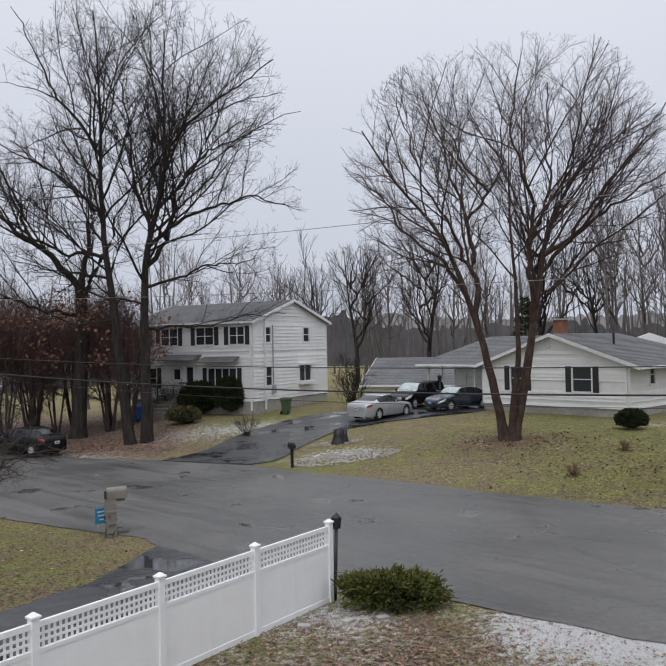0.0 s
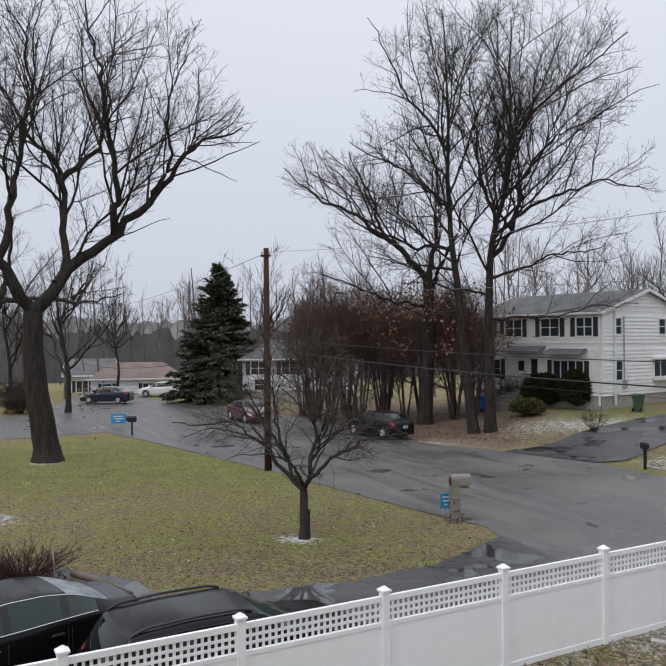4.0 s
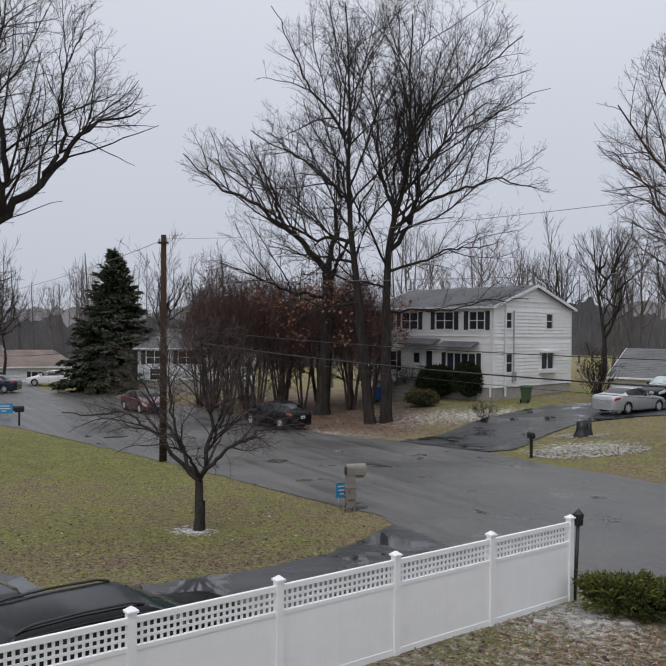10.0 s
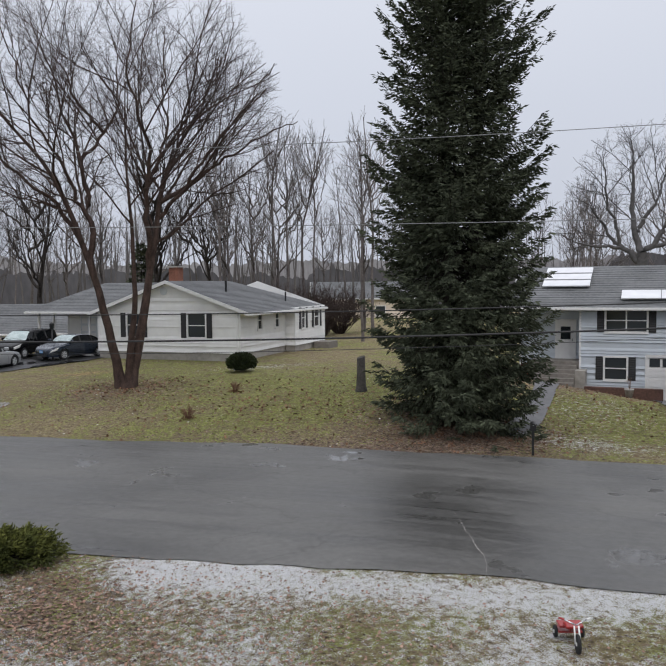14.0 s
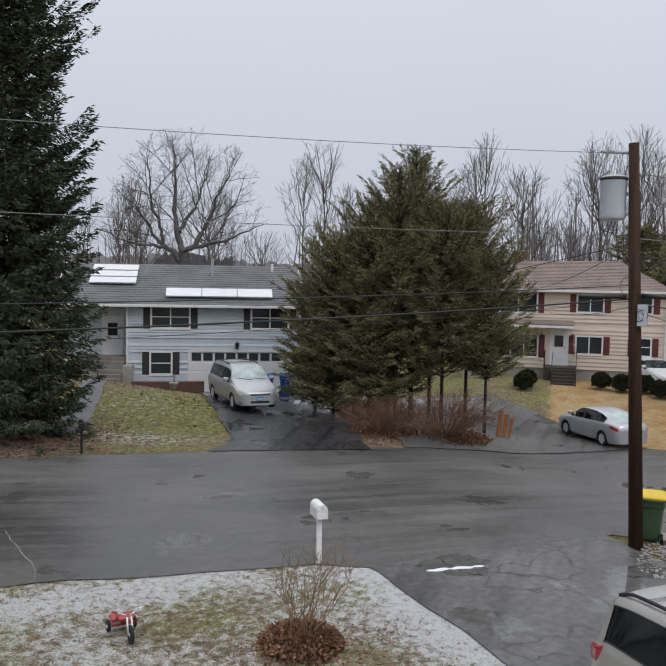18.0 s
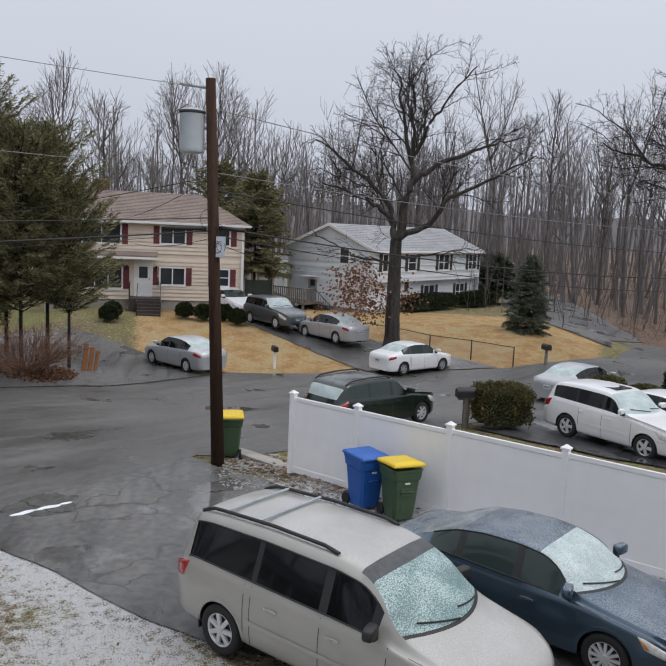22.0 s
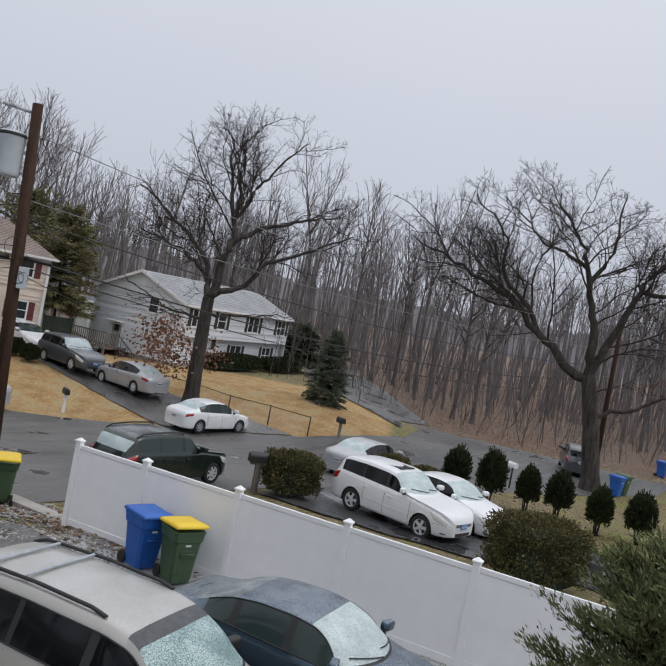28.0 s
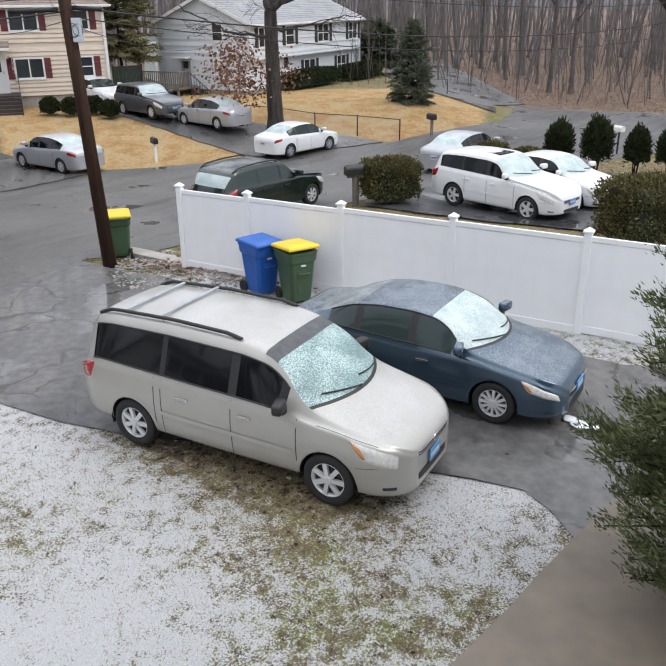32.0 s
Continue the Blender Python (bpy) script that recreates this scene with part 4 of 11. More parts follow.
def garage_house():
    h = thing("split_level_house", east_frame(23.2, 37.1, 0.788, -0.616), "pale blue-grey split-level house over a wide white garage door", "house")
    W, D, zb, zt = 9.1, 8.5, 0.1, 4.97
    S = M["shutter"]
    up = [(1.3, 3.52, 1.95, 1.12, S, 2, "double"), (6.65, 3.52, 1.95, 1.12, S, 2, "double")]
    lo = [(1.25, 1.02, 1.05, 1.12, S, 1, "double")]
    m = wall(h, 0, 0, 0, W, zb, zt, M["siding_blue"], holes_of(up + lo) + [(3.35, 8.3, zb, 2.2)], course=0.15)
    punch(h, m, up + lo)
    fr = part("garage_casing", None_mesh_frame(4.95, 2.1, 0.14), M["trim"], h)
    fr.matrix_local = pose(3.35, 0, 0.1)
    gd = part("garage_door", box((3.35, 0.03, 0.1), (8.3, 0.08, 2.2)), M["trim"], h, "white sectional garage door with a row of panes")
    for r in range(4):
        for c in range(8):
            u0 = 3.35 + c * 4.95 / 8
            part("pane" if r == 3 else "panel", box((u0 + 0.06, 0.005, 0.16 + r * 0.52), (u0 + 0.56, 0.03, 0.58 + r * 0.52)), M["glass"] if r == 3 else M["trim"], gd)
    lamp = bmesh.new()
    bmesh.ops.create_cone(lamp, cap_ends=True, segments=8, radius1=0.07, radius2=0.11, depth=0.28, matrix=pose(5.85, -0.14, 2.52))
    bmesh.ops.create_cone(lamp, cap_ends=True, segments=8, radius1=0.13, radius2=0.02, depth=0.12, matrix=pose(5.85, -0.14, 2.72))
    part("wall_lamp", lamp, M["black"], h, "black lantern over the garage door")
    wall(h, W, 0, 90, D, zb, zt, M["siding_blue"])
    # entry set back on the left under the long roof
    em = wall(h, -3.4, 1.6, 0, 3.4, 1.6, zt, M["siding_blue"], [(2.0, 2.92, 1.9, 4.0)])
    front_door(h, em, 2.0, 1.9)
    ring = bmesh.new()
    bmesh.ops.create_cone(ring, cap_ends=False, segments=20, radius1=0.26, radius2=0.26, depth=0.08, matrix=pose(-0.94, 1.52, 3.3, 90))
    part("door_wreath", ring, M["evergreen_dark"], h, "dark green wreath on the door")
    wall(h, 0, 1.6, -90, 1.6, 1.6, zt, M["siding_blue"], corner=False)
    wall(h, -3.4, D, -90, D - 1.6, zb, zt, M["siding_blue"])
    wall(h, W, D, 180, W + 3.4, zb, zt, M["siding_blue"])
    foundation(h, -3.4, 0, 1.6, D, 0.0, 1.62, M["brick"])
    for i in range(6):
        part("entry_step", box((-2.2, -2.2 + i * 0.34, 0.0), (-0.15, -1.86 + i * 0.34 if i < 5 else 0.1, 0.75 + i * 0.19)), M["wood_grey"], h, "weathered grey entry step")
    part("stoop", box((-2.6, 0.1, 0.0), (-0.02, 1.58, 1.88)), M["wood_grey"], h, "weathered grey stoop")
    part("stoop_wall", box((-0.15, -1.0, 0.0), (0.35, 0.0, 1.5)), M["concrete"], h)
    part("planter_wall", box((0.36, -1.5, -0.3), (4.1, -1.15, 0.75), 0.02), M["brick_dark"], h, "low dark brick planter wall")
    gable_roof(h, -3.4, W, 0, D, zt, 2.0, "x", over=0.45, hip=(0.0, 0.0))
    # projecting cross slope over the facade
    for i in range(3):
        pv = part("solar_panel", box((3.2 + i * 1.93, -0.02, 0), (3.2 + i * 1.93 + 1.90, 0.95, 0.07), 0.01), M["panel_white"], h, "frosted white roof panel")
        pv.matrix_local = pose(-1.2, 0.1, zt + 0.21, 25)
    for i in range(3):
        q = part("solar_panel", box((-2.9, 0, 0), (-0.4, 0.70, 0.07)), M["panel_white"], h, "frosted white roof panel")
        q.matrix_local = pose(0.7, 1.5 + i * 0.75, zt + 0.86 + i * 0.36, 25)
    for x, y, k in ((7.9, 3.6, 0.35), (4.4, 2.8, 0.6)):
        part("roof_vent", box((x, y, zt + 1.3), (x + 0.14, y + 0.14, zt + 1.8 + k)), M["trim"] if k < 0.5 else M["steel"], h)
    return h


M["brick_dark"] = material("dark_brick", (0.13, 0.07, 0.055), 0.9, scale=10, vary=0.3, bump=0.4)


def beige_house():
    h = thing("beige_house", east_frame(42.4, 28.7, 0.438, -0.899), "two-storey beige-sided house with maroon shutters and tan roof", "house")
    W, D, zb, zt = 12.05, 8.5, 1.3, 6.29
    foundation(h, 0, W, 0, D, 0.0, zb)
    S = M["shutter_red"]
    wins = [(2.3, 4.75, 2.2, 1.15, S, 2, "plain"), (6.95, 4.85, 1.45, 1.0, S, 2, "plain"), (10.35, 4.85, 0.8, 0.95, S, 1, "double"),
            (2.2, 2.0, 2.4, 1.3, S, 3, "plain"), (6.95, 2.3, 1.45, 1.0, S, 2, "plain"), (10.35, 2.3, 0.8, 1.0, S, 1, "double")]
    m = wall(h, 0, 0, 0, W, zb, zt, M["siding_beige"], holes_of(wins) + [(5.45, 6.4, 1.6, 3.65)], course=0.24)
    punch(h, m, wins)
    front_door(h, m, 5.45, 1.6)
    pr = bmesh.new()
    boxm(pr, (1.6, -0.85, 3.95), (6.75, 0.0, 4.07))
    for v in pr.verts:
        v.co.z += 0.22 if v.co.y > -0.1 else 0
    part("porch_roof", pr, M["shingle_tan"], h, "shallow porch roof over the door")
    part("porch_trim", box((1.6, -0.87, 3.83), (6.75, -0.8, 3.97)), M["trim"], h)
    part("landing", box((5.1, -1.5, 0.0), (7.0, -0.02, 1.5), 0.01), M["wood_dark"], h, "dark wooden landing")
    for i in range(6):
        part("step", box((5.6, -3.2 + i * 0.285, 0.0), (7.0, -3.2 + (i + 1) * 0.285 - 0.004, 0.55 + i * 0.17), 0.008), M["wood_dark"], h, "dark wooden step")
    rl = bmesh.new()
    for x in (5.1, 6.96):
        for i in range(9):
            boxm(rl, (x, -1.5 + i * 0.16, 1.5), (x + 0.03, -1.47 + i * 0.16, 2.4))
        boxm(rl, (x - 0.01, -1.52, 2.38), (x + 0.05, -0.05, 2.43))
    for x in (5.6, 6.96):
        bm = rl
        vs = [bm.verts.new(p) for p in ((x, -1.5, 2.38), (x + 0.04, -1.5, 2.38), (x + 0.04, -3.2, 1.4), (x, -3.2, 1.4), (x, -1.5, 2.43), (x + 0.04, -1.5, 2.43), (x + 0.04, -3.2, 1.45), (x, -3.2, 1.45))]
        for f in ((0, 1, 2, 3), (7, 6, 5, 4), (0, 4, 5, 1), (1, 5, 6, 2), (2, 6, 7, 3), (3, 7, 4, 0)):
            bm.faces.new([vs[i] for i in f])
        boxm(rl, (x, -3.2, 0.5), (x + 0.04, -3.16, 1.42))
    part("stair_rail", rl, M["black"], h, "black metal stair railing")
    wall(h, W, 0, 90, D, zb, zt, M["siding_beige"], course=0.24)
    wall(h, 0, D, -90, D, zb, zt, M["siding_beige"])
    wall(h, W, D, 180, W, zb, zt, M["siding_beige"])
    gable_roof(h, 0, W, 0, D, zt, 1.75, "x", over=0.35, mat=M["shingle_tan"], hip=(2.0, 2.6))
    part("chimney", box((2.6, 4.2, 7.2), (3.4, 4.9, 8.7)), M["brick"], h, "red brick chimney")
    part("downspout", box((W - 0.12, -0.12, 1.0), (W - 0.02, -0.02, zt)), M["trim"], h, "white downspout")
    for x in (4.9, 6.7):
        part("porch_lamp", box((x - 0.06, -0.16, 3.15), (x + 0.06, -0.02, 3.42), 0.02), M["black"], h)
    return h


def grey_house():
    h = thing("grey_house", east_frame(51.9, 10.6, 0.917, -0.4), "pale grey-sided colonial house with overhanging upper storey", "house")
    W, D, zb, zt = 14.8, 7.0, 0.9, 5.0
    foundation(h, 0, W, 0, D, -0.6, zb)
    S = M["shutter"]
    up = [(1.0, 3.5, 1.3, 1.1, S, 2, "double"), (4.2, 3.5, 1.0, 1.1, S, 1, "double"), (8.4, 3.5, 1.5, 1.1, S, 2, "double"), (13.0, 3.5, 1.3, 1.1, S, 2, "double")]
    lo = [(7.2, 1.1, 1.5, 1.2, S, 2, "double"), (12.0, 1.1, 1.3, 1.2, S, 2, "double")]
    m = wall(h, 0, -0.45, 0, W, 2.75, zt, M["siding_grey"], holes_of(up), course=0.22)
    punch(h, m, up)
    m = wall(h, 0, 0, 0, W, zb, 2.75, M["siding_grey"], holes_of(lo) + [(4.3, 5.2, 0.9, 2.65)], course=0.22)
    punch(h, m, lo)
    front_door(h, m, 4.3, 0.9, h=1.75)
    part("overhang_soffit", box((0, -0.45, 2.7), (W, 0, 2.75)), M["trim"], h)
    gw = [(4.6, 3.9, 0.75, 0.95, None, 1, "double")]
    m = wall(h, 0, D, -90, D, zb, zt, M["siding_grey"], holes_of(gw) + [(1.9, 2.7, 1.1, 2.6)], gable=1.5, course=0.22)
    punch(h, m, gw)
    front_door(h, m, 1.9, 1.1, 0.8, 1.5, M["steel"])
    wall(h, 0, 0, -90, 0.45, 2.75, zt, M["siding_grey"], corner=False)
    wall(h, W, -0.45, 90, D + 0.45, zb, zt, M["siding_grey"], gable=1.5)
    wall(h, W, D, 180, W, zb, zt, M["siding_grey"])
    gable_roof(h, 0, W, -0.45, D, zt, 1.55, "x", over=0.3, mat=M["shingle_pale"])
    part("door_hood", box((-0.65, 4.15, 2.78), (-0.02, 5.25, 2.86), 0.01), M["trim"], h, "small flat hood over the side door")
    deck = part("deck", box((-2.3, 3.6, 1.0), (-0.02, 6.6, 1.12)), M["wood_grey"], h, "grey wooden deck with a pale railing")
    for i in range(8):
        part("baluster", box((-2.3 + i * 0.15, 3.6, 1.12), (-2.24 + i * 0.15, 3.64, 2.05)), M["wood_grey"], deck)
    part("deck_rail", box((-2.23, 3.58, 2.05), (-1.15, 3.67, 2.12)), M["wood_grey"], deck)
    for i in range(1, 18):
        part("baluster", box((-2.3, 3.6 + i * 0.17, 1.12), (-2.26, 3.66 + i * 0.17, 2.05)), M["wood_grey"], deck)
    part("deck_rail", box((-2.33, 3.58, 2.05), (-2.24, 6.6, 2.12)), M["wood_grey"], deck)
    for x in (-2.25, -0.3):
        part("deck_post", box((x, 3.65, -0.6), (x + 0.12, 3.77, 1.0)), M["wood_grey"], deck)
    for i in range(6):
        part("deck_step", box((-1.15, 1.9 + i * 0.28, -0.4 if i == 0 else -0.05 + (i - 1) * 0.18), (-0.1, 3.6, -0.05 + i * 0.18)), M["wood_dark"], h, "dark wooden deck step")
    part("stair_rail", box((-1.14, -0.98, -0.02), (-1.10, 0.98, 0.02), 0.008, pose(0, 2.75, 1.43, 35.2)), M["black"], h, "black metal stair rail")
    for i in range(8):
        part("stair_baluster", box((-1.13, 1.98 + i * 0.21, 0.02 + i * 0.13), (-1.11, 2.0 + i * 0.21, 0.88 + i * 0.148)), M["black"], h)
    return h


def plain_house(name, m, W, D, zb, zt, rise, sid, roofmat, label, wins, along="x", side_wins=(), hip=(0.0, 0.0)):
    h = thing(name, m, label, "house")
    foundation(h, 0, W, 0, D, zb - 1.2, zb)
    mm = wall(h, 0, 0, 0, W, zb, zt, sid, holes_of(wins), gable=rise if along == "y" else 0.0)
    punch(h, mm, wins)
    mm = wall(h, W, 0, 90, D, zb, zt, sid, holes_of(side_wins), gable=rise if along == "x" and not hip[1] else 0.0)
    punch(h, mm, side_wins)
    wall(h, 0, D, -90, D, zb, zt, sid, gable=rise if along == "x" and not hip[0] else 0.0)
    wall(h, W, D, 180, W, zb, zt, sid, gable=rise if along == "y" else 0.0)
    gable_roof(h, 0, W, 0, D, zt, rise, along, mat=roofmat, hip=hip)
    return h


M["panel_white"] = material("frosted_panel", (0.72, 0.73, 0.76), 0.35, scale=2, vary=0.06, bump=0.03)
M["wood_dark"] = material("dark_stained_wood", (0.06, 0.045, 0.04), 0.8, scale=6, vary=0.2, bump=0.2)
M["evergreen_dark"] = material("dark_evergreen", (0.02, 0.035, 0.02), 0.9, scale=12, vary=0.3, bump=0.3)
ranch_house()
white_house()
garage_house()
beige_house()
grey_house()
S_ = M["shutter"]
plain_house("split_house", frame_at(-35.9, 60.1, 0.894, 0.448, 0.0), 10.0, 8.0, 1.2, 4.1, 1.5, M["siding_grey"], M["shingle"], "pale split-level house behind bare trees",
            [(0.7, 2.6, 1.3, 1.1, S_, 2, "double"), (3.4, 2.6, 1.3, 1.1, S_, 2, "double"), (6.9, 2.5, 1.0, 1.1, S_, 1, "double"), (1.0, 1.25, 1.3, 0.9, None, 1, "double")], "x", hip=(2.2, 2.2))
plain_house("cottage", frame_at(-58.5, 66.5, 0.80, 0.60, -1.6), 9.5, 8.0, 0.7, 3.3, 1.5, M["siding_white"], M["shingle_tan"], "small white cottage with a tan roof",
            [(1.2, 1.4, 0.9, 1.2, S_, 1, "double"), (5.4, 1.4, 1.2, 1.2, S_, 2, "plain")], "x", hip=(2.0, 2.0))
plain_house("cottage", frame_at(-63.0, 67.5, 0.80, 0.60, -1.6), 5.0, 7.0, 0.7, 3.6, 1.6, M["siding_white"], M["shingle"], "small white house down the street",
            [(1.2, 1.6, 1.2, 1.2, S_, 2, "plain"), (3.2, 1.6, 1.0, 1.2, S_, 1, "double")], "x")
plain_house("low_house", frame_at(2.6, 66.0, 0.93, -0.36, 0.0), 11.0, 9.0, 0.6, 2.3, 2.0, M["siding_white"], M["shingle"], "low white house with a broad dark roof", [], "x")
plain_house("far_house", frame_at(44.5, 92.0, 0.9, -0.4, -0.4), 13.0, 8.0, 1.2, 4.4, 2.0, M["siding_beige"], M["shingle"], "house among the trees behind the ranch", [(2.0, 2.0, 1.2, 1.2, None, 1, "double"), (8.0, 2.0, 1.2, 1.2, None, 1, "double")], "x")
plain_house("shed", east_frame(61.5, 19.4, 0.5, -0.87, 0.2), 4.0, 4.0, 0.6, 3.5, 0.3, M["siding_grey"], M["shingle"], "pale grey shed with a low roof behind the deck", [(0.9, 1.7, 0.8, 1.0, None, 1, "plain")], "x")

# ---------------------------------------------------------------- fences, poles and wires
def capped_post(bm_parent, h, size=0.127):
    p = part("post", box((-size / 2, -size / 2, -0.1), (size / 2, size / 2, h), 0.006), M["vinyl"], bm_parent)
    bm = bmesh.new()
    boxm(bm, (-0.085, -0.085, h), (0.085, 0.085, h + 0.035), bevel=0.006)
    bmesh.ops.create_cone(bm, cap_ends=True, segments=4, radius1=0.105, radius2=0.02, depth=0.05, matrix=pose(0, 0, h + 0.06, 0, 0, 45))
    part("post_cap", bm, M["vinyl"], p)
    return p


def vinyl_fence(posts, tops, bottoms, lattice, label):
    """White vinyl privacy fence: posts with caps, rails, boards and, if asked, a square lattice on top."""
    f = thing("vinyl_fence", pose(posts[0][0], posts[0][1], 0), label, "fence")
    inv = Vector((-posts[0][0], -posts[0][1], 0))
    ends = []
    for (x, y), zt, zb in zip(posts, tops, bottoms):
        p = capped_post(f, zt - zb - 0.085)
        p.matrix_local = pose(x + inv.x, y + inv.y, zb, 0, 0, 0) @ pose(0, 0, 0, 0, 0, math.degrees(math.atan2(posts[-1][1] - posts[0][1], posts[-1][0] - posts[0][0])))
    lat = None
    for i in range(len(posts) - 1):
        a, b = Vector((*posts[i], 0)) + inv, Vector((*posts[i + 1], 0)) + inv
        ln = (b - a).length
        m = Matrix.Translation(a) @ pose(0, 0, 0, 0, 0, math.degrees(math.atan2(b.y - a.y, b.x - a.x)))
        zt, zb = tops[i] - 0.15, bottoms[i] + 0.04
        dz = (tops[i + 1] - tops[i])
        panel = part("fence_panel", box((0.06, -0.019, zb + 0.1), (ln - 0.06, 0.019, zt - (0.42 if lattice else 0.1))), M["vinyl"], f, "plain white vinyl panel")
        panel.matrix_local = m
        seams = bmesh.new()
        k = int(ln / 0.28)
        for j in range(1, k):
            x = j * ln / k
            boxm(seams, (x - 0.002, -0.0205, zb + 0.12), (x + 0.002, 0.0205, zt - (0.44 if lattice else 0.12)))
        part("board_seam", seams, M["vinyl"], panel)
        rails = [(zb, zb + 0.14), (zt - 0.09, zt)] + ([(zt - 0.47, zt - 0.40)] if lattice else [])
        for z0, z1 in rails:
            part("rail", box((0.05, -0.03, z0), (ln - 0.05, 0.03, z1), 0.006), M["vinyl"], f).matrix_local = m
        if lattice:
            bm = bmesh.new()
            n = round((ln - 0.12) / 0.0985)
            for j in range(n + 1):
                x = 0.06 + j * (ln - 0.12) / n
                boxm(bm, (x - 0.021, -0.009, zt - 0.41), (x + 0.021, 0.003, zt - 0.08))
            for j in range(1, 3):
                z = zt - 0.40 + j * 0.31 / 3
                boxm(bm, (0.06, -0.003, z - 0.021), (ln - 0.06, 0.009, z + 0.021))
            part("lattice", bm, M["vinyl"], f, "open square vinyl lattice").matrix_local = m
    return f


vinyl_fence([(-0.12 - 1.43 * k, 17.38 - 1.93 * k) for k in range(7)], [1.80] * 7, [-0.07] * 7, True, "white vinyl privacy fence with square lattice top")
EAST_POSTS = [(17.2, 5.1), (16.45, 3.42), (15.52, 1.34), (14.55, -0.83), (13.55, -3.07), (12.55, -5.3), (11.55, -7.5), (10.55, -9.7)]
EAST_POSTS = [east(*p) for p in EAST_POSTS]
vinyl_fence(EAST_POSTS, [2.10 + float(fall(*p)) for p in EAST_POSTS], [0.14 + float(fall(*p)) for p in EAST_POSTS], False, "white vinyl privacy fence along the driveway")


def tube(bm, p, q, r0, r1=None, sides=8, caps=True):
    r1 = r0 if r1 is None else r1
    p, q = Vector(p), Vector(q)
    d = q - p
    t = d.to_track_quat("Z", "Y").to_matrix()
    rings = []
    for c, r in ((p, r0), (q, r1)):
        rings.append([bm.verts.new(c + t @ Vector((r * math.cos(2 * math.pi * i / sides), r * math.sin(2 * math.pi * i / sides), 0))) for i in range(sides)])
    for i in range(sides):
        f = bm.faces.new((rings[0][i], rings[0][(i + 1) % sides], rings[1][(i + 1) % sides], rings[1][i]))
        f.smooth = True
    if caps:
        bm.faces.new(rings[0][::-1])
        bm.faces.new(rings[1])


def tubes(pairs, r, sides=8):
    bm = bmesh.new()
    for p, q in pairs:
        tube(bm, p, q, r, r, sides)
    return bm


def utility_pole(x, y, h, lean, label, transformer):
    z = float(height(x, y))
    p = thing("utility_pole", pose(x, y, z), label, "utility pole")
    bm = bmesh.new()
    tube(bm, (0, 0, -0.3), (lean[0], lean[1], h), 0.165, 0.115, 14)
    part("shaft", bm, M["pole"], p)
    return p, Vector((x, y, z)), Vector((lean[0] / h, lean[1] / h, 1))


def wire(name, pts, sag, r, label):
    """One hanging cable through the given ends."""
    cu = bpy.data.curves.new(name, "CURVE")
    cu.dimensions, cu.bevel_depth, cu.bevel_resolution = "3D", r, 1
    for a, b in zip(pts, pts[1:]):
        sp = cu.splines.new("POLY")
        n = 24
        sp.points.add(n)
        a, b = Vector(a), Vector(b)
        for i in range(n + 1):
            t = i / n
            q = a.lerp(b, t)
            sp.points[i].co = (q.x, q.y, q.z - sag * 4 * t * (1 - t), 1)
    cu.materials.append(M["bare_wire" if name == "power_line" else "cable"])
    return tagged(new(name, cu), label, "cable")


M["bare_wire"] = material("weathered_aluminium_wire", (0.22, 0.225, 0.23), 0.5, 0.3, bump=0)
M["cable"] = material("black_cable", (0.02, 0.02, 0.021), 0.6, bump=0)

# ---------------------------------------------------------------- trees
def unit(v):
    return v / np.maximum(np.linalg.norm(v, axis=-1, keepdims=True), 1e-9)


def pipes(P, R, sides):
    """Verts and quads of tapered tubes along polylines P (n, m, 3) with radii R (n, m)."""
    n, m, _ = P.shape
    T = np.gradient(P, axis=1)
    T = unit(T)
    ref = np.where(np.abs(T[..., 2:3]) > 0.9, np.array([1.0, 0, 0]), np.array([0, 0, 1.0]))
    U = unit(np.cross(T, ref))
    V = np.cross(T, U)
    a = np.arange(sides) * 2 * np.pi / sides
    ring = U[:, :, None] * np.cos(a)[None, None, :, None] + V[:, :, None] * np.sin(a)[None, None, :, None]
    verts = (P[:, :, None] + ring * R[:, :, None, None]).reshape(-1, 3)
    i, j, k = np.meshgrid(np.arange(n), np.arange(m - 1), np.arange(sides), indexing="ij")
    k2 = (k + 1) % sides
    at = lambda j, k: (i * m + j) * sides + k
    faces = np.stack([at(j, k), at(j + 1, k), at(j + 1, k2), at(j, k2)], -1).reshape(-1, 4)
    return verts, faces


def resample(pts, m):
    pts = np.asarray(pts, float)
    d = np.concatenate([[0], np.cumsum(np.linalg.norm(np.diff(pts, axis=0), axis=1))])
    t = np.linspace(0, d[-1], m)
    return np.stack([np.interp(t, d, pts[:, k]) for k in range(3)], -1)


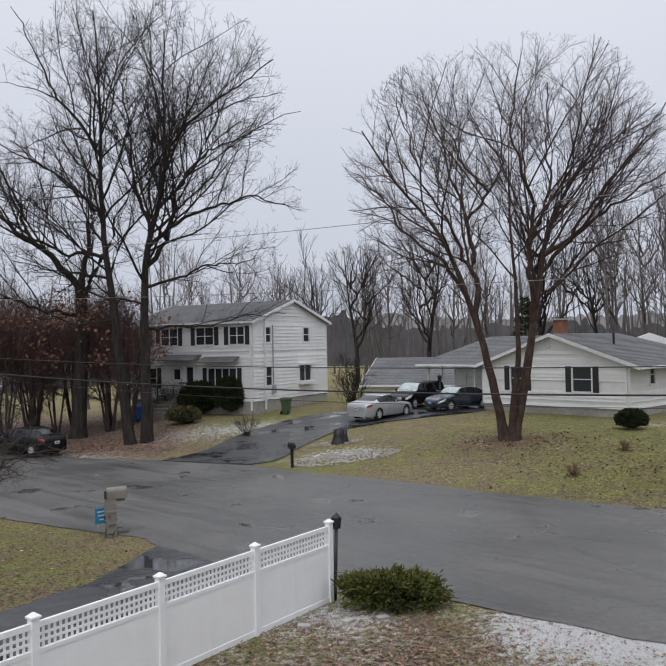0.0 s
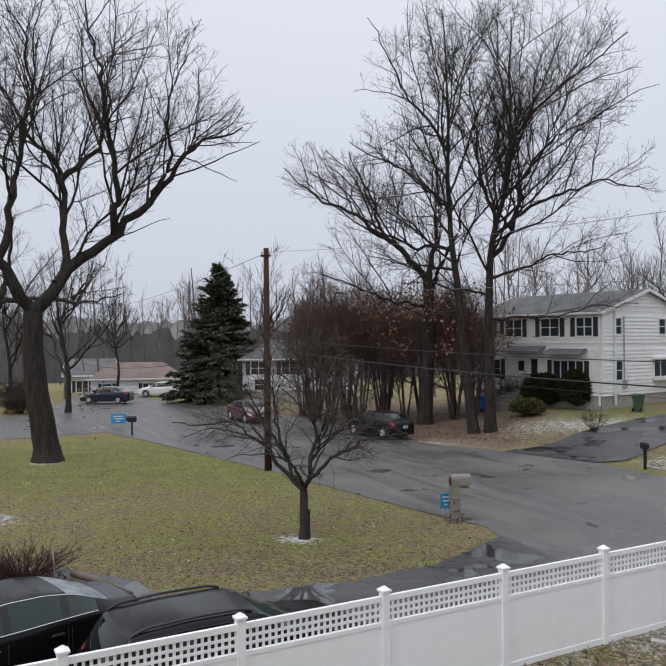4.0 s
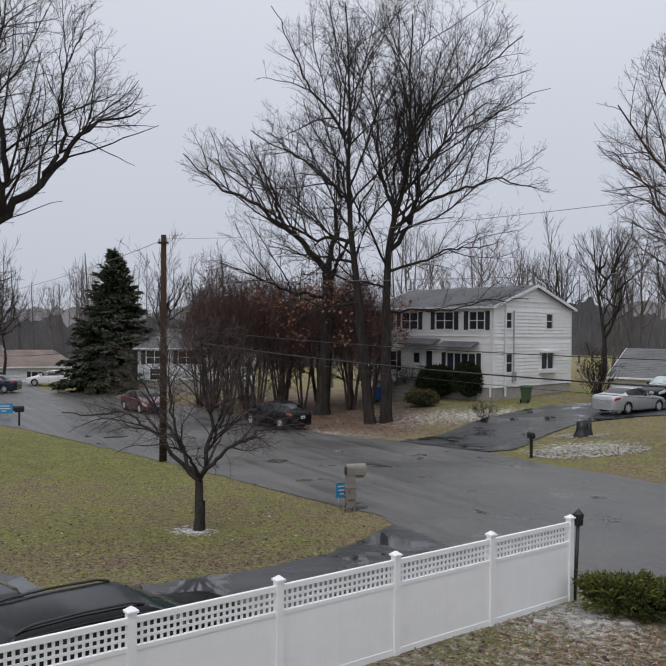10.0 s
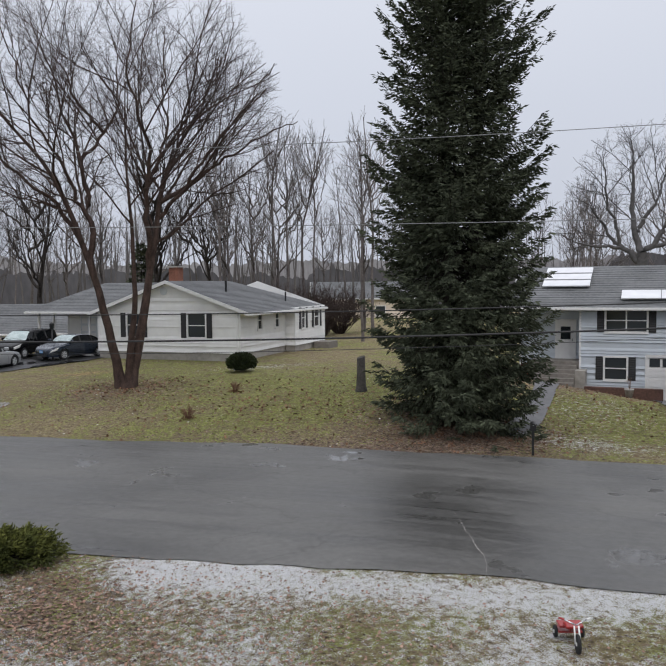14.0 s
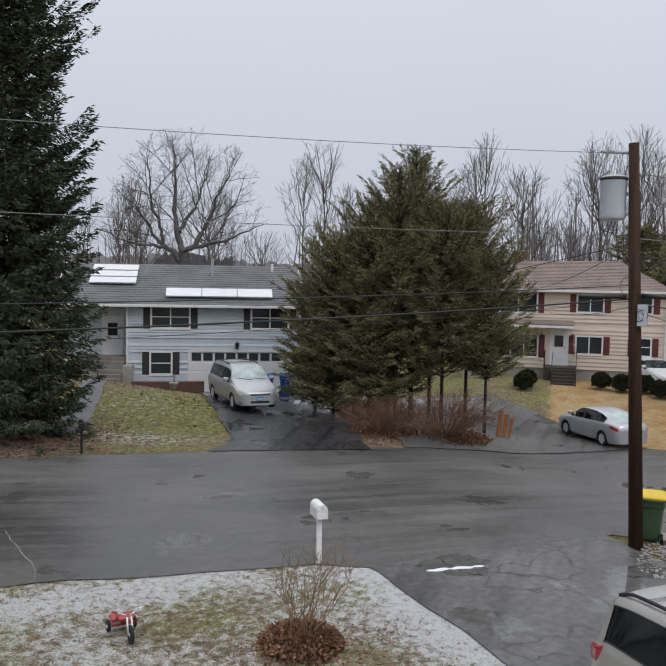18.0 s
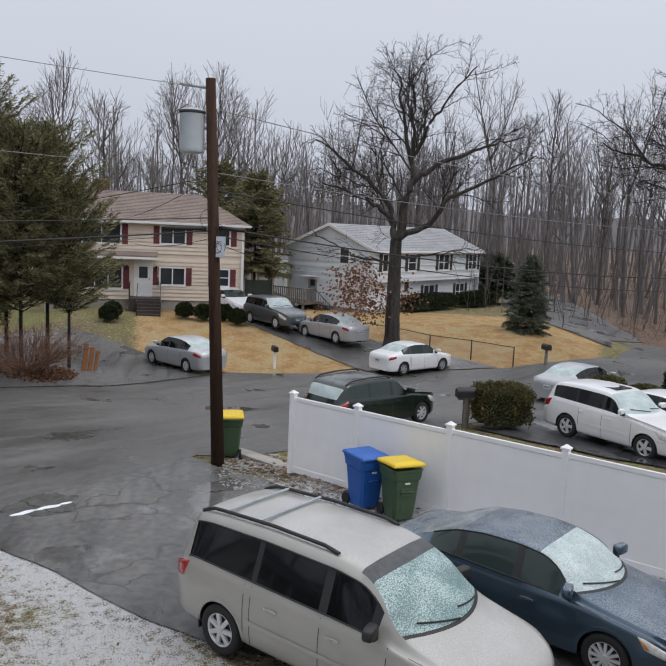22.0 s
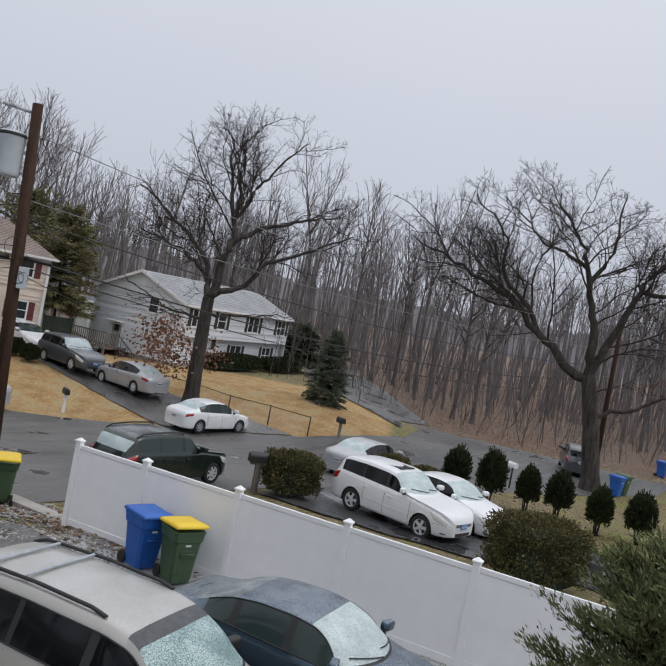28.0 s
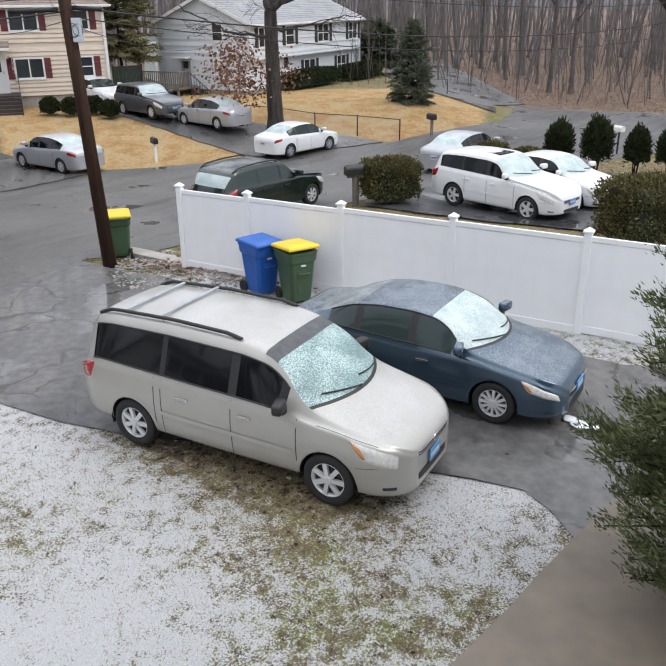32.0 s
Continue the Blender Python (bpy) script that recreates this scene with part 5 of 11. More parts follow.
def children(rng, P, R, per, span, angle, length, ratio, lift, wiggle, m, thin=0.012, clear=-1.0):
    """A generation of side branches: per of them on each parent between the fractions in span."""
    n, mp, _ = P.shape
    reach = np.linalg.norm(np.diff(P, axis=1), axis=2).sum(1)
    per_n = rng.poisson(per * np.clip(reach / reach.mean(), 0.35, 1.35))
    idx = np.repeat(np.arange(n), per_n)
    k = len(idx)
    t = rng.uniform(span[0], span[1], k) ** 0.72
    f = t * (mp - 1)
    i0 = np.minimum(f.astype(int), mp - 2)
    w = (f - i0)[:, None]
    start = P[idx, i0] * (1 - w) + P[idx, i0 + 1] * w
    ok = start[:, 2] > clear
    idx, i0, w, start, t = idx[ok], i0[ok], w[ok], start[ok], t[ok]
    k = len(idx)
    rad = R[idx, i0] * (1 - w[:, 0]) + R[idx, i0 + 1] * w[:, 0]
    tan = unit(P[idx, i0 + 1] - P[idx, i0])
    side = unit(np.cross(tan, rng.normal(size=(k, 3))))
    ang = np.radians(rng.normal(angle, angle * 0.25, k))[:, None]
    d = unit(tan * np.cos(ang) + side * np.sin(ang))
    plen = np.linalg.norm(np.diff(P[idx], axis=1), axis=2).sum(1)
    ln = plen * length * rng.uniform(0.55, 1.25, k) * (1.18 - 0.58 * t)
    out = np.empty((k, m, 3))
    out[:, 0] = start
    for s in range(1, m):
        d = unit(d + np.array([0, 0, lift]) / (m - 1) + rng.normal(size=(k, 3)) * wiggle)
        out[:, s] = out[:, s - 1] + d * (ln / (m - 1))[:, None]
    r0 = np.maximum(rad * ratio * rng.uniform(0.7, 1.1, k), thin)
    rr = r0[:, None] * np.linspace(1, 0.35, m)[None]
    return out, np.maximum(rr, thin * 0.6)


def inside(poly, x, y):
    """Which points lie in a polygon of the plan."""
    hit = np.zeros(len(x), bool)
    for (x0, y0), (x1, y1) in zip(poly, poly[1:] + poly[:1]):
        cross = (y0 > y) != (y1 > y)
        with np.errstate(divide="ignore", invalid="ignore"):
            hit ^= cross & (x < (x1 - x0) * (y - y0) / (y1 - y0) + x0)
    return hit


class Crown:
    """The room that a crown fills: an outline in (x, z), as deep at each height as it is wide."""
    def __init__(self, poly, depth):
        lo, hi = np.min(poly, 0), np.max(poly, 0)
        self.z = np.linspace(lo[1] + 1e-3, hi[1] - 1e-3, 60)
        grid = np.linspace(lo[0], hi[0], 200)
        span = []
        for z in self.z:
            k = grid[inside(poly, grid, np.full(200, z))]
            span.append((k.min(), k.max()) if len(k) else (0.0, 0.01))
        span = np.array(span)
        self.mid, self.half, self.depth = span.mean(1), np.maximum((span[:, 1] - span[:, 0]) / 2, 0.05), depth
        self.low, self.top = lo[1], hi[1]
        self.heart = np.array([float(self.mid.mean()), 0.0, lo[1] + 0.15 * (hi[1] - lo[1])])

    def holds(self, p):
        mid, half = np.interp(p[..., 2], self.z, self.mid), np.interp(p[..., 2], self.z, self.half)
        return (((p[..., 0] - mid) / half) ** 2 + (p[..., 1] / (half * self.depth)) ** 2 < 1) & (p[..., 2] > self.low) & (p[..., 2] < self.top)


def laid_limbs(rng, limbs, m=22, sway=0.05):
    """The given limbs as bent, slightly crooked lines, each sprung from the nearest earlier one."""
    P, R = [], []
    for k, (pts, r0, r1, yaw) in enumerate(limbs):
        pts = np.array([(p[0], 0.0, p[1]) if len(p) == 2 else p for p in pts], float)
        q = resample(pts, m)
        for _ in range(3):
            q[1:-1] = 0.25 * q[:-2] + 0.5 * q[1:-1] + 0.25 * q[2:]
        go = np.linalg.norm(q - q[0], axis=1)
        q[:, 1] += yaw * go
        rooted = q[0, 2] < 0.4
        q[1:] += np.cumsum(rng.normal(size=(m - 1, 3)), axis=0) * sway * go[-1] / m * (0.15 if rooted else 1.0)
        if k and not rooted:
            old = np.concatenate(P)
            root = old[np.linalg.norm(old[:, [0, 2]] - q[0, [0, 2]], axis=1).argmin()]
            fade = np.linspace(1, 0, m)[:, None] ** 2
            q += (root - q[0]) * fade + np.array([0, root[1] - q[0, 1], 0]) * (1 - fade)
        P.append(q)
        R.append(np.interp(np.linspace(0, 1, m), [0, 0.35, 0.7, 1], [r0, r1 + 0.54 * (r0 - r1), r1 + 0.2 * (r0 - r1), min(r1, 0.03)]) if not rooted or r1 < 0.06 else np.linspace(r0, r1, m))
    return np.stack(P), np.stack(R)


def laterals(rng, P, R, room, gap, angle, share, extra, most, m, lift, wiggle, ratio, tip, outward=0.3, back=(-0.75, 0.25)):
    """Side branches at even gaps along their parents, turned round them from one to the next, as long as the crown has room."""
    n, mp, _ = P.shape
    seg = np.linalg.norm(np.diff(P, axis=1), axis=2)
    length = seg.sum(1)
    count = np.maximum(1, (length / gap + rng.uniform(0, 1, n)).astype(int))
    idx = np.repeat(np.arange(n), count)
    order = np.concatenate([np.arange(c) for c in count])
    t = np.clip((order + rng.uniform(0.1, 0.9, len(idx))) / count[idx], 0.04, 1.0)
    f = t * (mp - 1)
    i0 = np.minimum(f.astype(int), mp - 2)
    w = (f - i0)[:, None]
    start = P[idx, i0] * (1 - w) + P[idx, i0 + 1] * w
    ok = room.holds(start) & (t > rng.uniform(0.0, 0.3 if gap > 0.4 else 0.1, len(t)))
    idx, order, t, i0, w, start = idx[ok], order[ok], t[ok], i0[ok], w[ok], start[ok]
    k = len(idx)
    tan = unit(P[idx, i0 + 1] - P[idx, i0])
    ref = np.where(np.abs(tan[:, 2:3]) > 0.9, np.array([1.0, 0, 0]), np.array([0, 0, 1.0]))
    U = unit(np.cross(tan, ref))
    V = np.cross(tan, U)
    turn = (order * 2.4 + idx * 1.7 + rng.normal(size=k) * 0.5)[:, None]
    ang = np.radians(np.clip(rng.normal(angle, 9, k), 15, 85))[:, None]
    d = tan * np.cos(ang) + (U * np.cos(turn) + V * np.sin(turn)) * np.sin(ang)
    away = unit(start - room.heart)
    # few turn back into the crown
    keep = (d * away).sum(1) > rng.uniform(*back, k)
    idx, t, i0, w, start, tan, d, away = idx[keep], t[keep], i0[keep], w[keep], start[keep], tan[keep], d[keep], away[keep]
    k = len(idx)
    d = unit(d + outward * away + np.array([0, 0, lift]))
    ln = np.minimum((length[idx] * share * (1.15 - 0.75 * t) + extra) * rng.uniform(0.6, 1.15, k), most)
    # no further than the crown's outline
    s = np.linspace(0.08, 1, 12)
    reach = room.holds(start[:, None] + d[:, None] * (ln[:, None] * s)[..., None])
    free = np.where(reach.all(1), 1.0, s[np.argmin(reach, 1)])
    ln = np.maximum(ln * free, extra * 0.6)
    out = np.empty((k, m, 3))
    out[:, 0] = start
    for j in range(1, m):
        d = unit(d + np.array([0, 0, lift * 0.5]) / (m - 1) + rng.normal(size=(k, 3)) * wiggle)
        out[:, j] = out[:, j - 1] + d * (ln / (m - 1))[:, None]
    rad = R[idx, i0] * (1 - w[:, 0]) + R[idx, i0 + 1] * w[:, 0]
    r0 = np.clip(np.minimum(rad * ratio, 0.003 + 0.0098 * ln), tip, None)
    return out, np.maximum(r0[:, None] * np.linspace(1, 0.3, m)[None], tip * 0.6)


def bare_crown(seed, limbs, poly, scale=1.0, depth=0.85, lift=0.12, angle=48, tip=0.0085, wiggle=0.12, flare=1.5, fine=1.0, sides=(12, 6, 4, 3, 3), levels=4, sway=0.26):
    """A leafless tree: the limbs are given; four orders of side branches fill the outline."""
    rng = np.random.default_rng(seed)
    room = Crown(poly, depth)
    P, R = laid_limbs(rng, limbs, sway=sway)
    low = P[:, 0, 2] < 0.4
    thick, thin = [pipes(P, R, sides[0])], []
    step = unit(P[low, 1:2] - P[low, :1])
    foot = P[low, :1] + step * np.array([0.0, 0.25, 0.55, 0.95])[None, :, None]
    thick.append(pipes(foot, R[low, :1] * np.array([flare, 1 + 0.55 * (flare - 1), 1 + 0.2 * (flare - 1), 0.97])[None], sides[0]))
    one = laterals(rng, P, R, room, 0.68 * scale, angle, 0.55, 1.1 * scale, 7.5 * scale, 9, lift, wiggle, 0.6, tip * 2.0)
    thick.append(pipes(*one, sides[1]))
    two = laterals(rng, *one, room, 0.46 * scale, angle - 4, 0.42, 0.45 * scale, 3.0 * scale, 5, lift * 0.6, wiggle * 1.2, 0.62, tip * 1.5)
    thin.append(pipes(*two, sides[2]))
    three = laterals(rng, *two, room, 0.30 * scale / fine, angle - 4, 0.38, 0.30 * scale, 1.2 * scale, 3, lift * 0.6, wiggle * 1.4, 0.7, tip, 0.15, (-1.2, -0.2))
    thin.append(pipes(*three, sides[3]))
    if levels > 3:
        thin.append(pipes(*laterals(rng, *three, room, 0.27 * scale / fine, angle - 4, 0.3, 0.16 * scale, 0.5 * scale, 2, lift * 0.6, wiggle, 0.8, tip * 0.75, 0.1, (-1.5, -0.5)), sides[4]))
    return thick, thin


def joined(name, parts):
    vs, fs, o = [], [], 0
    for v, f in parts:
        vs.append(v)
        fs.append(f + o)
        o += len(v)
    return mesh_np(name, np.concatenate(vs), np.concatenate(fs))


def tree(name, x, y, az, thick, thin, bark, twig, label, z=None, group=""):
    """A bare tree: trunk with limbs, and a crown of twigs. Its local x runs across the line of sight at that bearing."""
    t = thing(name, pose(x, y, float(height(x, y)) - 0.05 if z is None else z, 0, 0, -az), label, "tree", group)
    part("trunk", joined("trunk", thick), bark, t, "ridged bark", smooth_shade=True)
    part("crown", joined("crown", thin), twig, t, "fine bare twigs", smooth_shade=True)
    return t


def oak_by_side_street():
    L = [([(0, -0.2), (0, 0.3), (-0.4, 3.1), (-0.6, 5.3), (-0.6, 7.1)], 0.62, 0.42, 0),
         ([(-0.6, 7.1), (0.7, 8.7), (2.8, 10.8), (5.1, 13.4), (6.4, 14.7), (8.5, 15.6)], 0.34, 0.07, 0.1),
         ([(-0.6, 7.0), (-2.0, 8.9), (-3.1, 11.0), (-4.0, 13.1), (-5.7, 14.3), (-7.6, 14.7)], 0.32, 0.07, -0.15),
         ([(0.3, 8.2), (1.1, 10.6), (1.0, 13.4), (-0.2, 14.8), (-1.4, 16.5), (-2.8, 19.0)], 0.22, 0.05, 0.35),
         ([(1.0, 13.4), (2.1, 15.5), (2.9, 19.1), (3.1, 21.5)], 0.15, 0.03, 0.25),
         ([(2.8, 10.9), (2.7, 12.7), (2.1, 15.3), (1.4, 18.5), (0.8, 21.4)], 0.19, 0.04, -0.3),
         ([(-2.1, 9.3), (-1.6, 13.7), (-1.6, 15.9), (-1.2, 18.0), (-2.2, 21.2)], 0.2, 0.04, 0.2),
         ([(4.3, 12.4), (5.5, 14.9), (5.7, 16.4), (7.2, 19.2)], 0.13, 0.03, -0.2),
         ([(-3.6, 12.3), (-4.0, 14.5), (-5.5, 17.0), (-6.6, 19.5)], 0.13, 0.03, 0.2)]
    tree("oak_tree", -27.66, 28.5, -44.15, *bare_crown(11, L, [(-0.2, 7.4), (-3.6, 8.5), (-7.0, 10.3), (-8.6, 12.6), (-8.6, 14.6), (-7.5, 16.8), (-6.6, 18.6), (-5.5, 20.3), (-4.0, 22.6), (-2.0, 24.0), (2.4, 24.4), (5.6, 23.5), (7.1, 21.4), (8.8, 19.3), (9.8, 17.4), (9.8, 16.1), (8.5, 15.1), (5.2, 13.1), (4.2, 11.3), (3.0, 9.8), (1.4, 8.8)], 1.0), M["bark"], M["twig"], "large bare oak with forked dark trunk on the lawn")


def tall_oaks():
    L = [([(-0.5, -0.2), (-0.95, 3.4), (-1.4, 8.5), (-1.8, 11.1), (-1.9, 14.9), (-2.0, 18.8), (-2.1, 22.6), (-2.5, 25.7)], 0.34, 0.03, 0.02),
         ([(0.45, -0.2), (0.5, 3.5), (0.55, 8.6), (0.5, 11.7), (1.6, 15.0), (1.8, 17.6), (1.5, 20.1), (1.7, 24.5)], 0.38, 0.03, -0.03),
         ([(0.4, 10.6), (2.1, 15.0), (3.6, 18.1), (5.8, 22.5)], 0.16, 0.03, 0.2),
         ([(0.5, 11.7), (2.9, 13.6), (5.7, 13.8), (9.1, 13.6)], 0.13, 0.03, -0.15),
         ([(-1.7, 13.2), (-4.0, 14.9), (-7.0, 16.6)], 0.115, 0.03, -0.25),
         ([(-1.7, 11.1), (-4.7, 11.3), (-7.3, 13.0), (-10.5, 16.5)], 0.115, 0.03, 0.2),
         ([(0.2, 12.7), (-0.2, 16.3), (-0.5, 20.1), (-0.4, 25.0)], 0.12, 0.03, 0.3),
         ([(1.8, 17.3), (4.1, 19.7), (7.6, 22.6)], 0.105, 0.03, -0.25),
         ([(1.0, 14.0), (4.0, 17.0), (8.0, 19.0)], 0.105, 0.03, 0.1),
         ([(-1.9, 17.0), (-4.0, 20.5), (-5.5, 24.5)], 0.11, 0.02, -0.2),
         ([(0.5, 9.5), (3.0, 10.5), (6.5, 11.2)], 0.1, 0.02, -0.3),
         ([(-1.5, 9.5), (-4.5, 9.8), (-7.0, 10.5)], 0.09, 0.02, -0.2),
         ([(0.5, 7.4), (3.0, 7.5), (6.5, 8.4), (8.6, 8.6)], 0.08, 0.02, 0.2),
         ([(-1.3, 7.2), (-3.8, 7.4), (-6.2, 8.8)], 0.08, 0.02, 0.2)]
    tree("oak_tree", -11.38, 46.49, -13.75, *bare_crown(12, L, [(-0.8, 5.9), (-4.6, 6.4), (-6.9, 9.6), (-7.4, 12.6), (-7.8, 16.8), (-7.7, 20.0), (-7.0, 22.3), (-5.7, 24.1), (-2.7, 26.0), (-0.4, 25.2), (1.5, 26.4), (3.7, 26.3), (7.3, 24.6), (8.6, 22.6), (9.1, 20.3), (9.4, 18.2), (9.9, 15.5), (10.0, 13.2), (8.6, 10.8), (9.2, 8.0), (5.0, 6.2), (2.0, 6.0)], 1.06, flare=1.25, angle=54, tip=0.0075), M["bark"], M["twig"], "tall bare oak with two straight trunks by the driveway")
    L = [([(0, -0.2), (0.1, 3.5), (0.3, 7.0), (0.1, 9.5)], 0.5, 0.34, 0),
         ([(0.1, 9.5), (-1.4, 11.5), (-3.6, 13.2), (-6.0, 14.5), (-9.0, 17.0)], 0.24, 0.04, 0.1),
         ([(0.1, 9.0), (0.6, 12.0), (0.2, 15.0), (0.4, 18.0)], 0.22, 0.03, 0.15),
         ([(0.2, 8.5), (1.8, 11.0), (3.0, 13.8), (4.5, 16.2)], 0.2, 0.03, -0.2),
         ([(-2.8, 12.6), (-3.2, 15.0), (-4.6, 18.0)], 0.12, 0.03, -0.2),
         ([(0.1, 7.5), (-3.0, 8.8), (-6.5, 10.0)], 0.13, 0.03, -0.25)]
    tree("oak_tree", -16.22, 50.28, -17.87, *bare_crown(13, L, [(-1.0, 6.3), (-6.0, 6.6), (-9.9, 9.9), (-6.9, 11.6), (-8.9, 14.7), (-9.6, 16.9), (-9.4, 19.3), (-6.3, 18.9), (-3.0, 17.5), (1.0, 17.0), (4.0, 14.5), (4.6, 11.0), (3.1, 6.0), (1.5, 5.0), (-2.0, 5.2)], 1.05, tip=0.0075), M["bark"], M["twig_brown"], "bare oak with reddish brown leaves clinging low")


def river_birch():
    L = [([(-0.15, -0.1), (-0.32, 1.0), (-0.6, 1.8), (-0.68, 2.7), (-1.3, 5.4), (-1.9, 7.1), (-2.4, 8.5), (-3.5, 10.6), (-5.1, 12.2), (-6.6, 14.9)], 0.24, 0.03, -0.1),
         ([(0.15, -0.1), (0.5, 1.2), (0.75, 2.2), (0.85, 3.2), (1.3, 5.4), (1.7, 7.9), (2.0, 9.8), (2.9, 11.6), (4.3, 13.7), (5.1, 16.1)], 0.27, 0.03, 0.1),
         ([(0.05, -0.1), (0.3, 2.0), (0.55, 4.0), (0.5, 7.0), (0.2, 10.0), (0.3, 14.0)], 0.19, 0.02, -0.12),
         ([(-1.3, 5.4), (-1.2, 8.3), (-1.0, 11.4), (-1.3, 14.1), (-1.9, 16.8)], 0.16, 0.02, 0.2),
         ([(1.3, 5.4), (1.0, 9.4), (1.3, 11.8), (1.0, 14.5), (1.0, 17.4)], 0.16, 0.02, -0.2),
         ([(2.0, 8.7), (4.1, 10.2), (6.2, 11.8), (8.2, 12.6)], 0.12, 0.02, 0.15),
         ([(-1.9, 7.1), (-3.5, 8.9), (-6.0, 11.0), (-7.4, 13.5)], 0.12, 0.02, 0.2),
         ([(-1.0, 10.4), (0.2, 12.8), (0.0, 16.1)], 0.09, 0.02, 0.2),
         ([(1.9, 8.3), (3.1, 10.0), (4.5, 12.4), (6.4, 14.9)], 0.11, 0.02, -0.3),
         ([(1.2, 9.0), (2.4, 12.0), (3.0, 17.0)], 0.1, 0.02, 0.3),
         ([(-1.5, 8.0), (-3.2, 12.0), (-4.4, 15.8)], 0.1, 0.02, -0.3),
         ([(-0.9, 12.0), (-2.4, 14.0), (-3.6, 16.6)], 0.08, 0.02, 0.1)]
    tree("birch_tree", 8.29, 37.54, 12.39, *bare_crown(21, L, [(-0.9, 5.6), (-3.6, 7.1), (-5.9, 8.4), (-7.2, 10.2), (-7.6, 12.6), (-7.4, 15.6), (-6.0, 16.8), (-4.6, 17.9), (-2.8, 17.2), (-0.6, 18.8), (1.0, 18.0), (2.2, 19.0), (3.8, 18.6), (5.6, 17.6), (6.4, 16.3), (7.4, 14.3), (8.2, 12.3), (7.9, 10.2), (6.2, 8.4), (3.4, 7.0), (1.0, 5.8)], 1.05, lift=0.07, angle=46, tip=0.0055, wiggle=0.11, flare=1.7, fine=1.15), M["bark_birch"], M["twig_birch"], "bare multi-stemmed river birch with peeling brown bark")


def street_oaks():
    L = [([(0, -0.2), (0, 3.1), (0, 5.8)], 0.42, 0.3, 0), ([(-0.1, 5.8), (-0.8, 7.9), (-2.3, 9.4), (-4.3, 11.0)], 0.2, 0.04, 0.2),
         ([(0.0, 5.8), (0.4, 8.4), (0.3, 10.1), (-0.9, 12.5), (-0.8, 14.6)], 0.26, 0.04, 0.05), ([(0.2, 6.0), (1.8, 6.6), (3.1, 8.0), (5.2, 8.8), (7.0, 9.6)], 0.18, 0.04, -0.15),
         ([(0.4, 8.6), (1.7, 10.2), (3.7, 11.0), (6.0, 11.6)], 0.17, 0.03, 0.2), ([(0.3, 9.9), (1.1, 12.3), (3.0, 14.6)], 0.13, 0.03, -0.25),
         ([(0.3, 10.1), (0.2, 12.6), (0.6, 15.2)], 0.13, 0.03, 0.3), ([(-0.4, 6.8), (-2.2, 8.2), (-4.6, 8.8)], 0.13, 0.03, -0.3), ([(0.1, 4.8), (2.2, 5.0), (4.2, 5.6)], 0.08, 0.02, 0.3), ([(0.1, 4.6), (-2.4, 4.8), (-4.6, 6.0)], 0.09, 0.02, 0.2)]
    tree("oak_tree", *east(41.4, 6.98), 92.95, *bare_crown(31, L, [(-0.6, 4.6), (-3.6, 4.4), (-4.6, 5.6), (-3.4, 6.9), (-4.3, 7.8), (-5.7, 9.2), (-5.5, 10.7), (-4.2, 12.1), (-3.3, 13.4), (-2.4, 14.7), (-0.6, 16.2), (1.4, 15.6), (3.4, 16.2), (5.5, 15.3), (5.9, 14.1), (7.1, 12.9), (8.4, 12.0), (8.2, 10.5), (7.2, 8.8), (6.3, 7.5), (5.0, 5.2), (2.0, 4.2)], 0.95, lift=0.03, angle=55, wiggle=0.17, fine=1.3), M["bark_grey"], M["twig"], "broad bare street oak by the chain-link fence")
    L = [([(0, -0.2), (-0.6, 3.1), (-1.3, 6.0)], 0.5, 0.36, 0), ([(-1.5, 5.7), (-2.9, 6.4), (-3.8, 7.9), (-5.2, 9.2), (-7.7, 10.9), (-9.9, 11.5), (-11.8, 12.6)], 0.27, 0.05, 0.1),
         ([(-1.3, 6.0), (-2.3, 9.8), (-3.6, 11.8), (-4.8, 13.2), (-5.4, 14.2)], 0.28, 0.04, -0.05), ([(-0.9, 6.0), (0.2, 8.6), (0.4, 11.2), (2.0, 12.8), (4.1, 14.2)], 0.26, 0.05, 0.2),
         ([(-2.3, 10.3), (-1.0, 13.1), (-1.0, 15.9)], 0.15, 0.03, 0.25), ([(-3.8, 7.9), (-5.8, 9.7), (-6.8, 12.1), (-8.6, 14.0)], 0.16, 0.03, -0.2),
         ([(-0.5, 3.8), (1.1, 4.5), (3.0, 5.6), (5.9, 6.5)], 0.13, 0.03, 0.1), ([(0.5, 10.8), (2.2, 10.6), (5.1, 11.5)], 0.14, 0.03, -0.2), ([(-4.5, 8.6), (-7.0, 8.8), (-9.5, 9.6)], 0.11, 0.03, -0.3), ([(-2.8, 11.3), (-4.8, 12.4), (-7.2, 15.4)], 0.11, 0.03, 0.25)]
    tree("oak_tree", *east(41.4, -14.4), 121.7, *bare_crown(32, L, [(-0.9, 4.6), (-5.6, 5.3), (-6.7, 7.2), (-9.2, 9.0), (-11.8, 10.3), (-13.2, 12.5), (-13.2, 13.7), (-10.3, 15.1), (-8.4, 16.0), (-6.6, 17.7), (-5.1, 16.7), (-2.2, 17.0), (-0.2, 15.2), (2.4, 14.2), (4.2, 11.3), (3.9, 8.1), (2.5, 5.9)], 1.0, lift=0.03, angle=55, wiggle=0.18, fine=1.3), M["bark_grey"], M["twig"], "old bare oak with a thick trunk and crooked limbs")


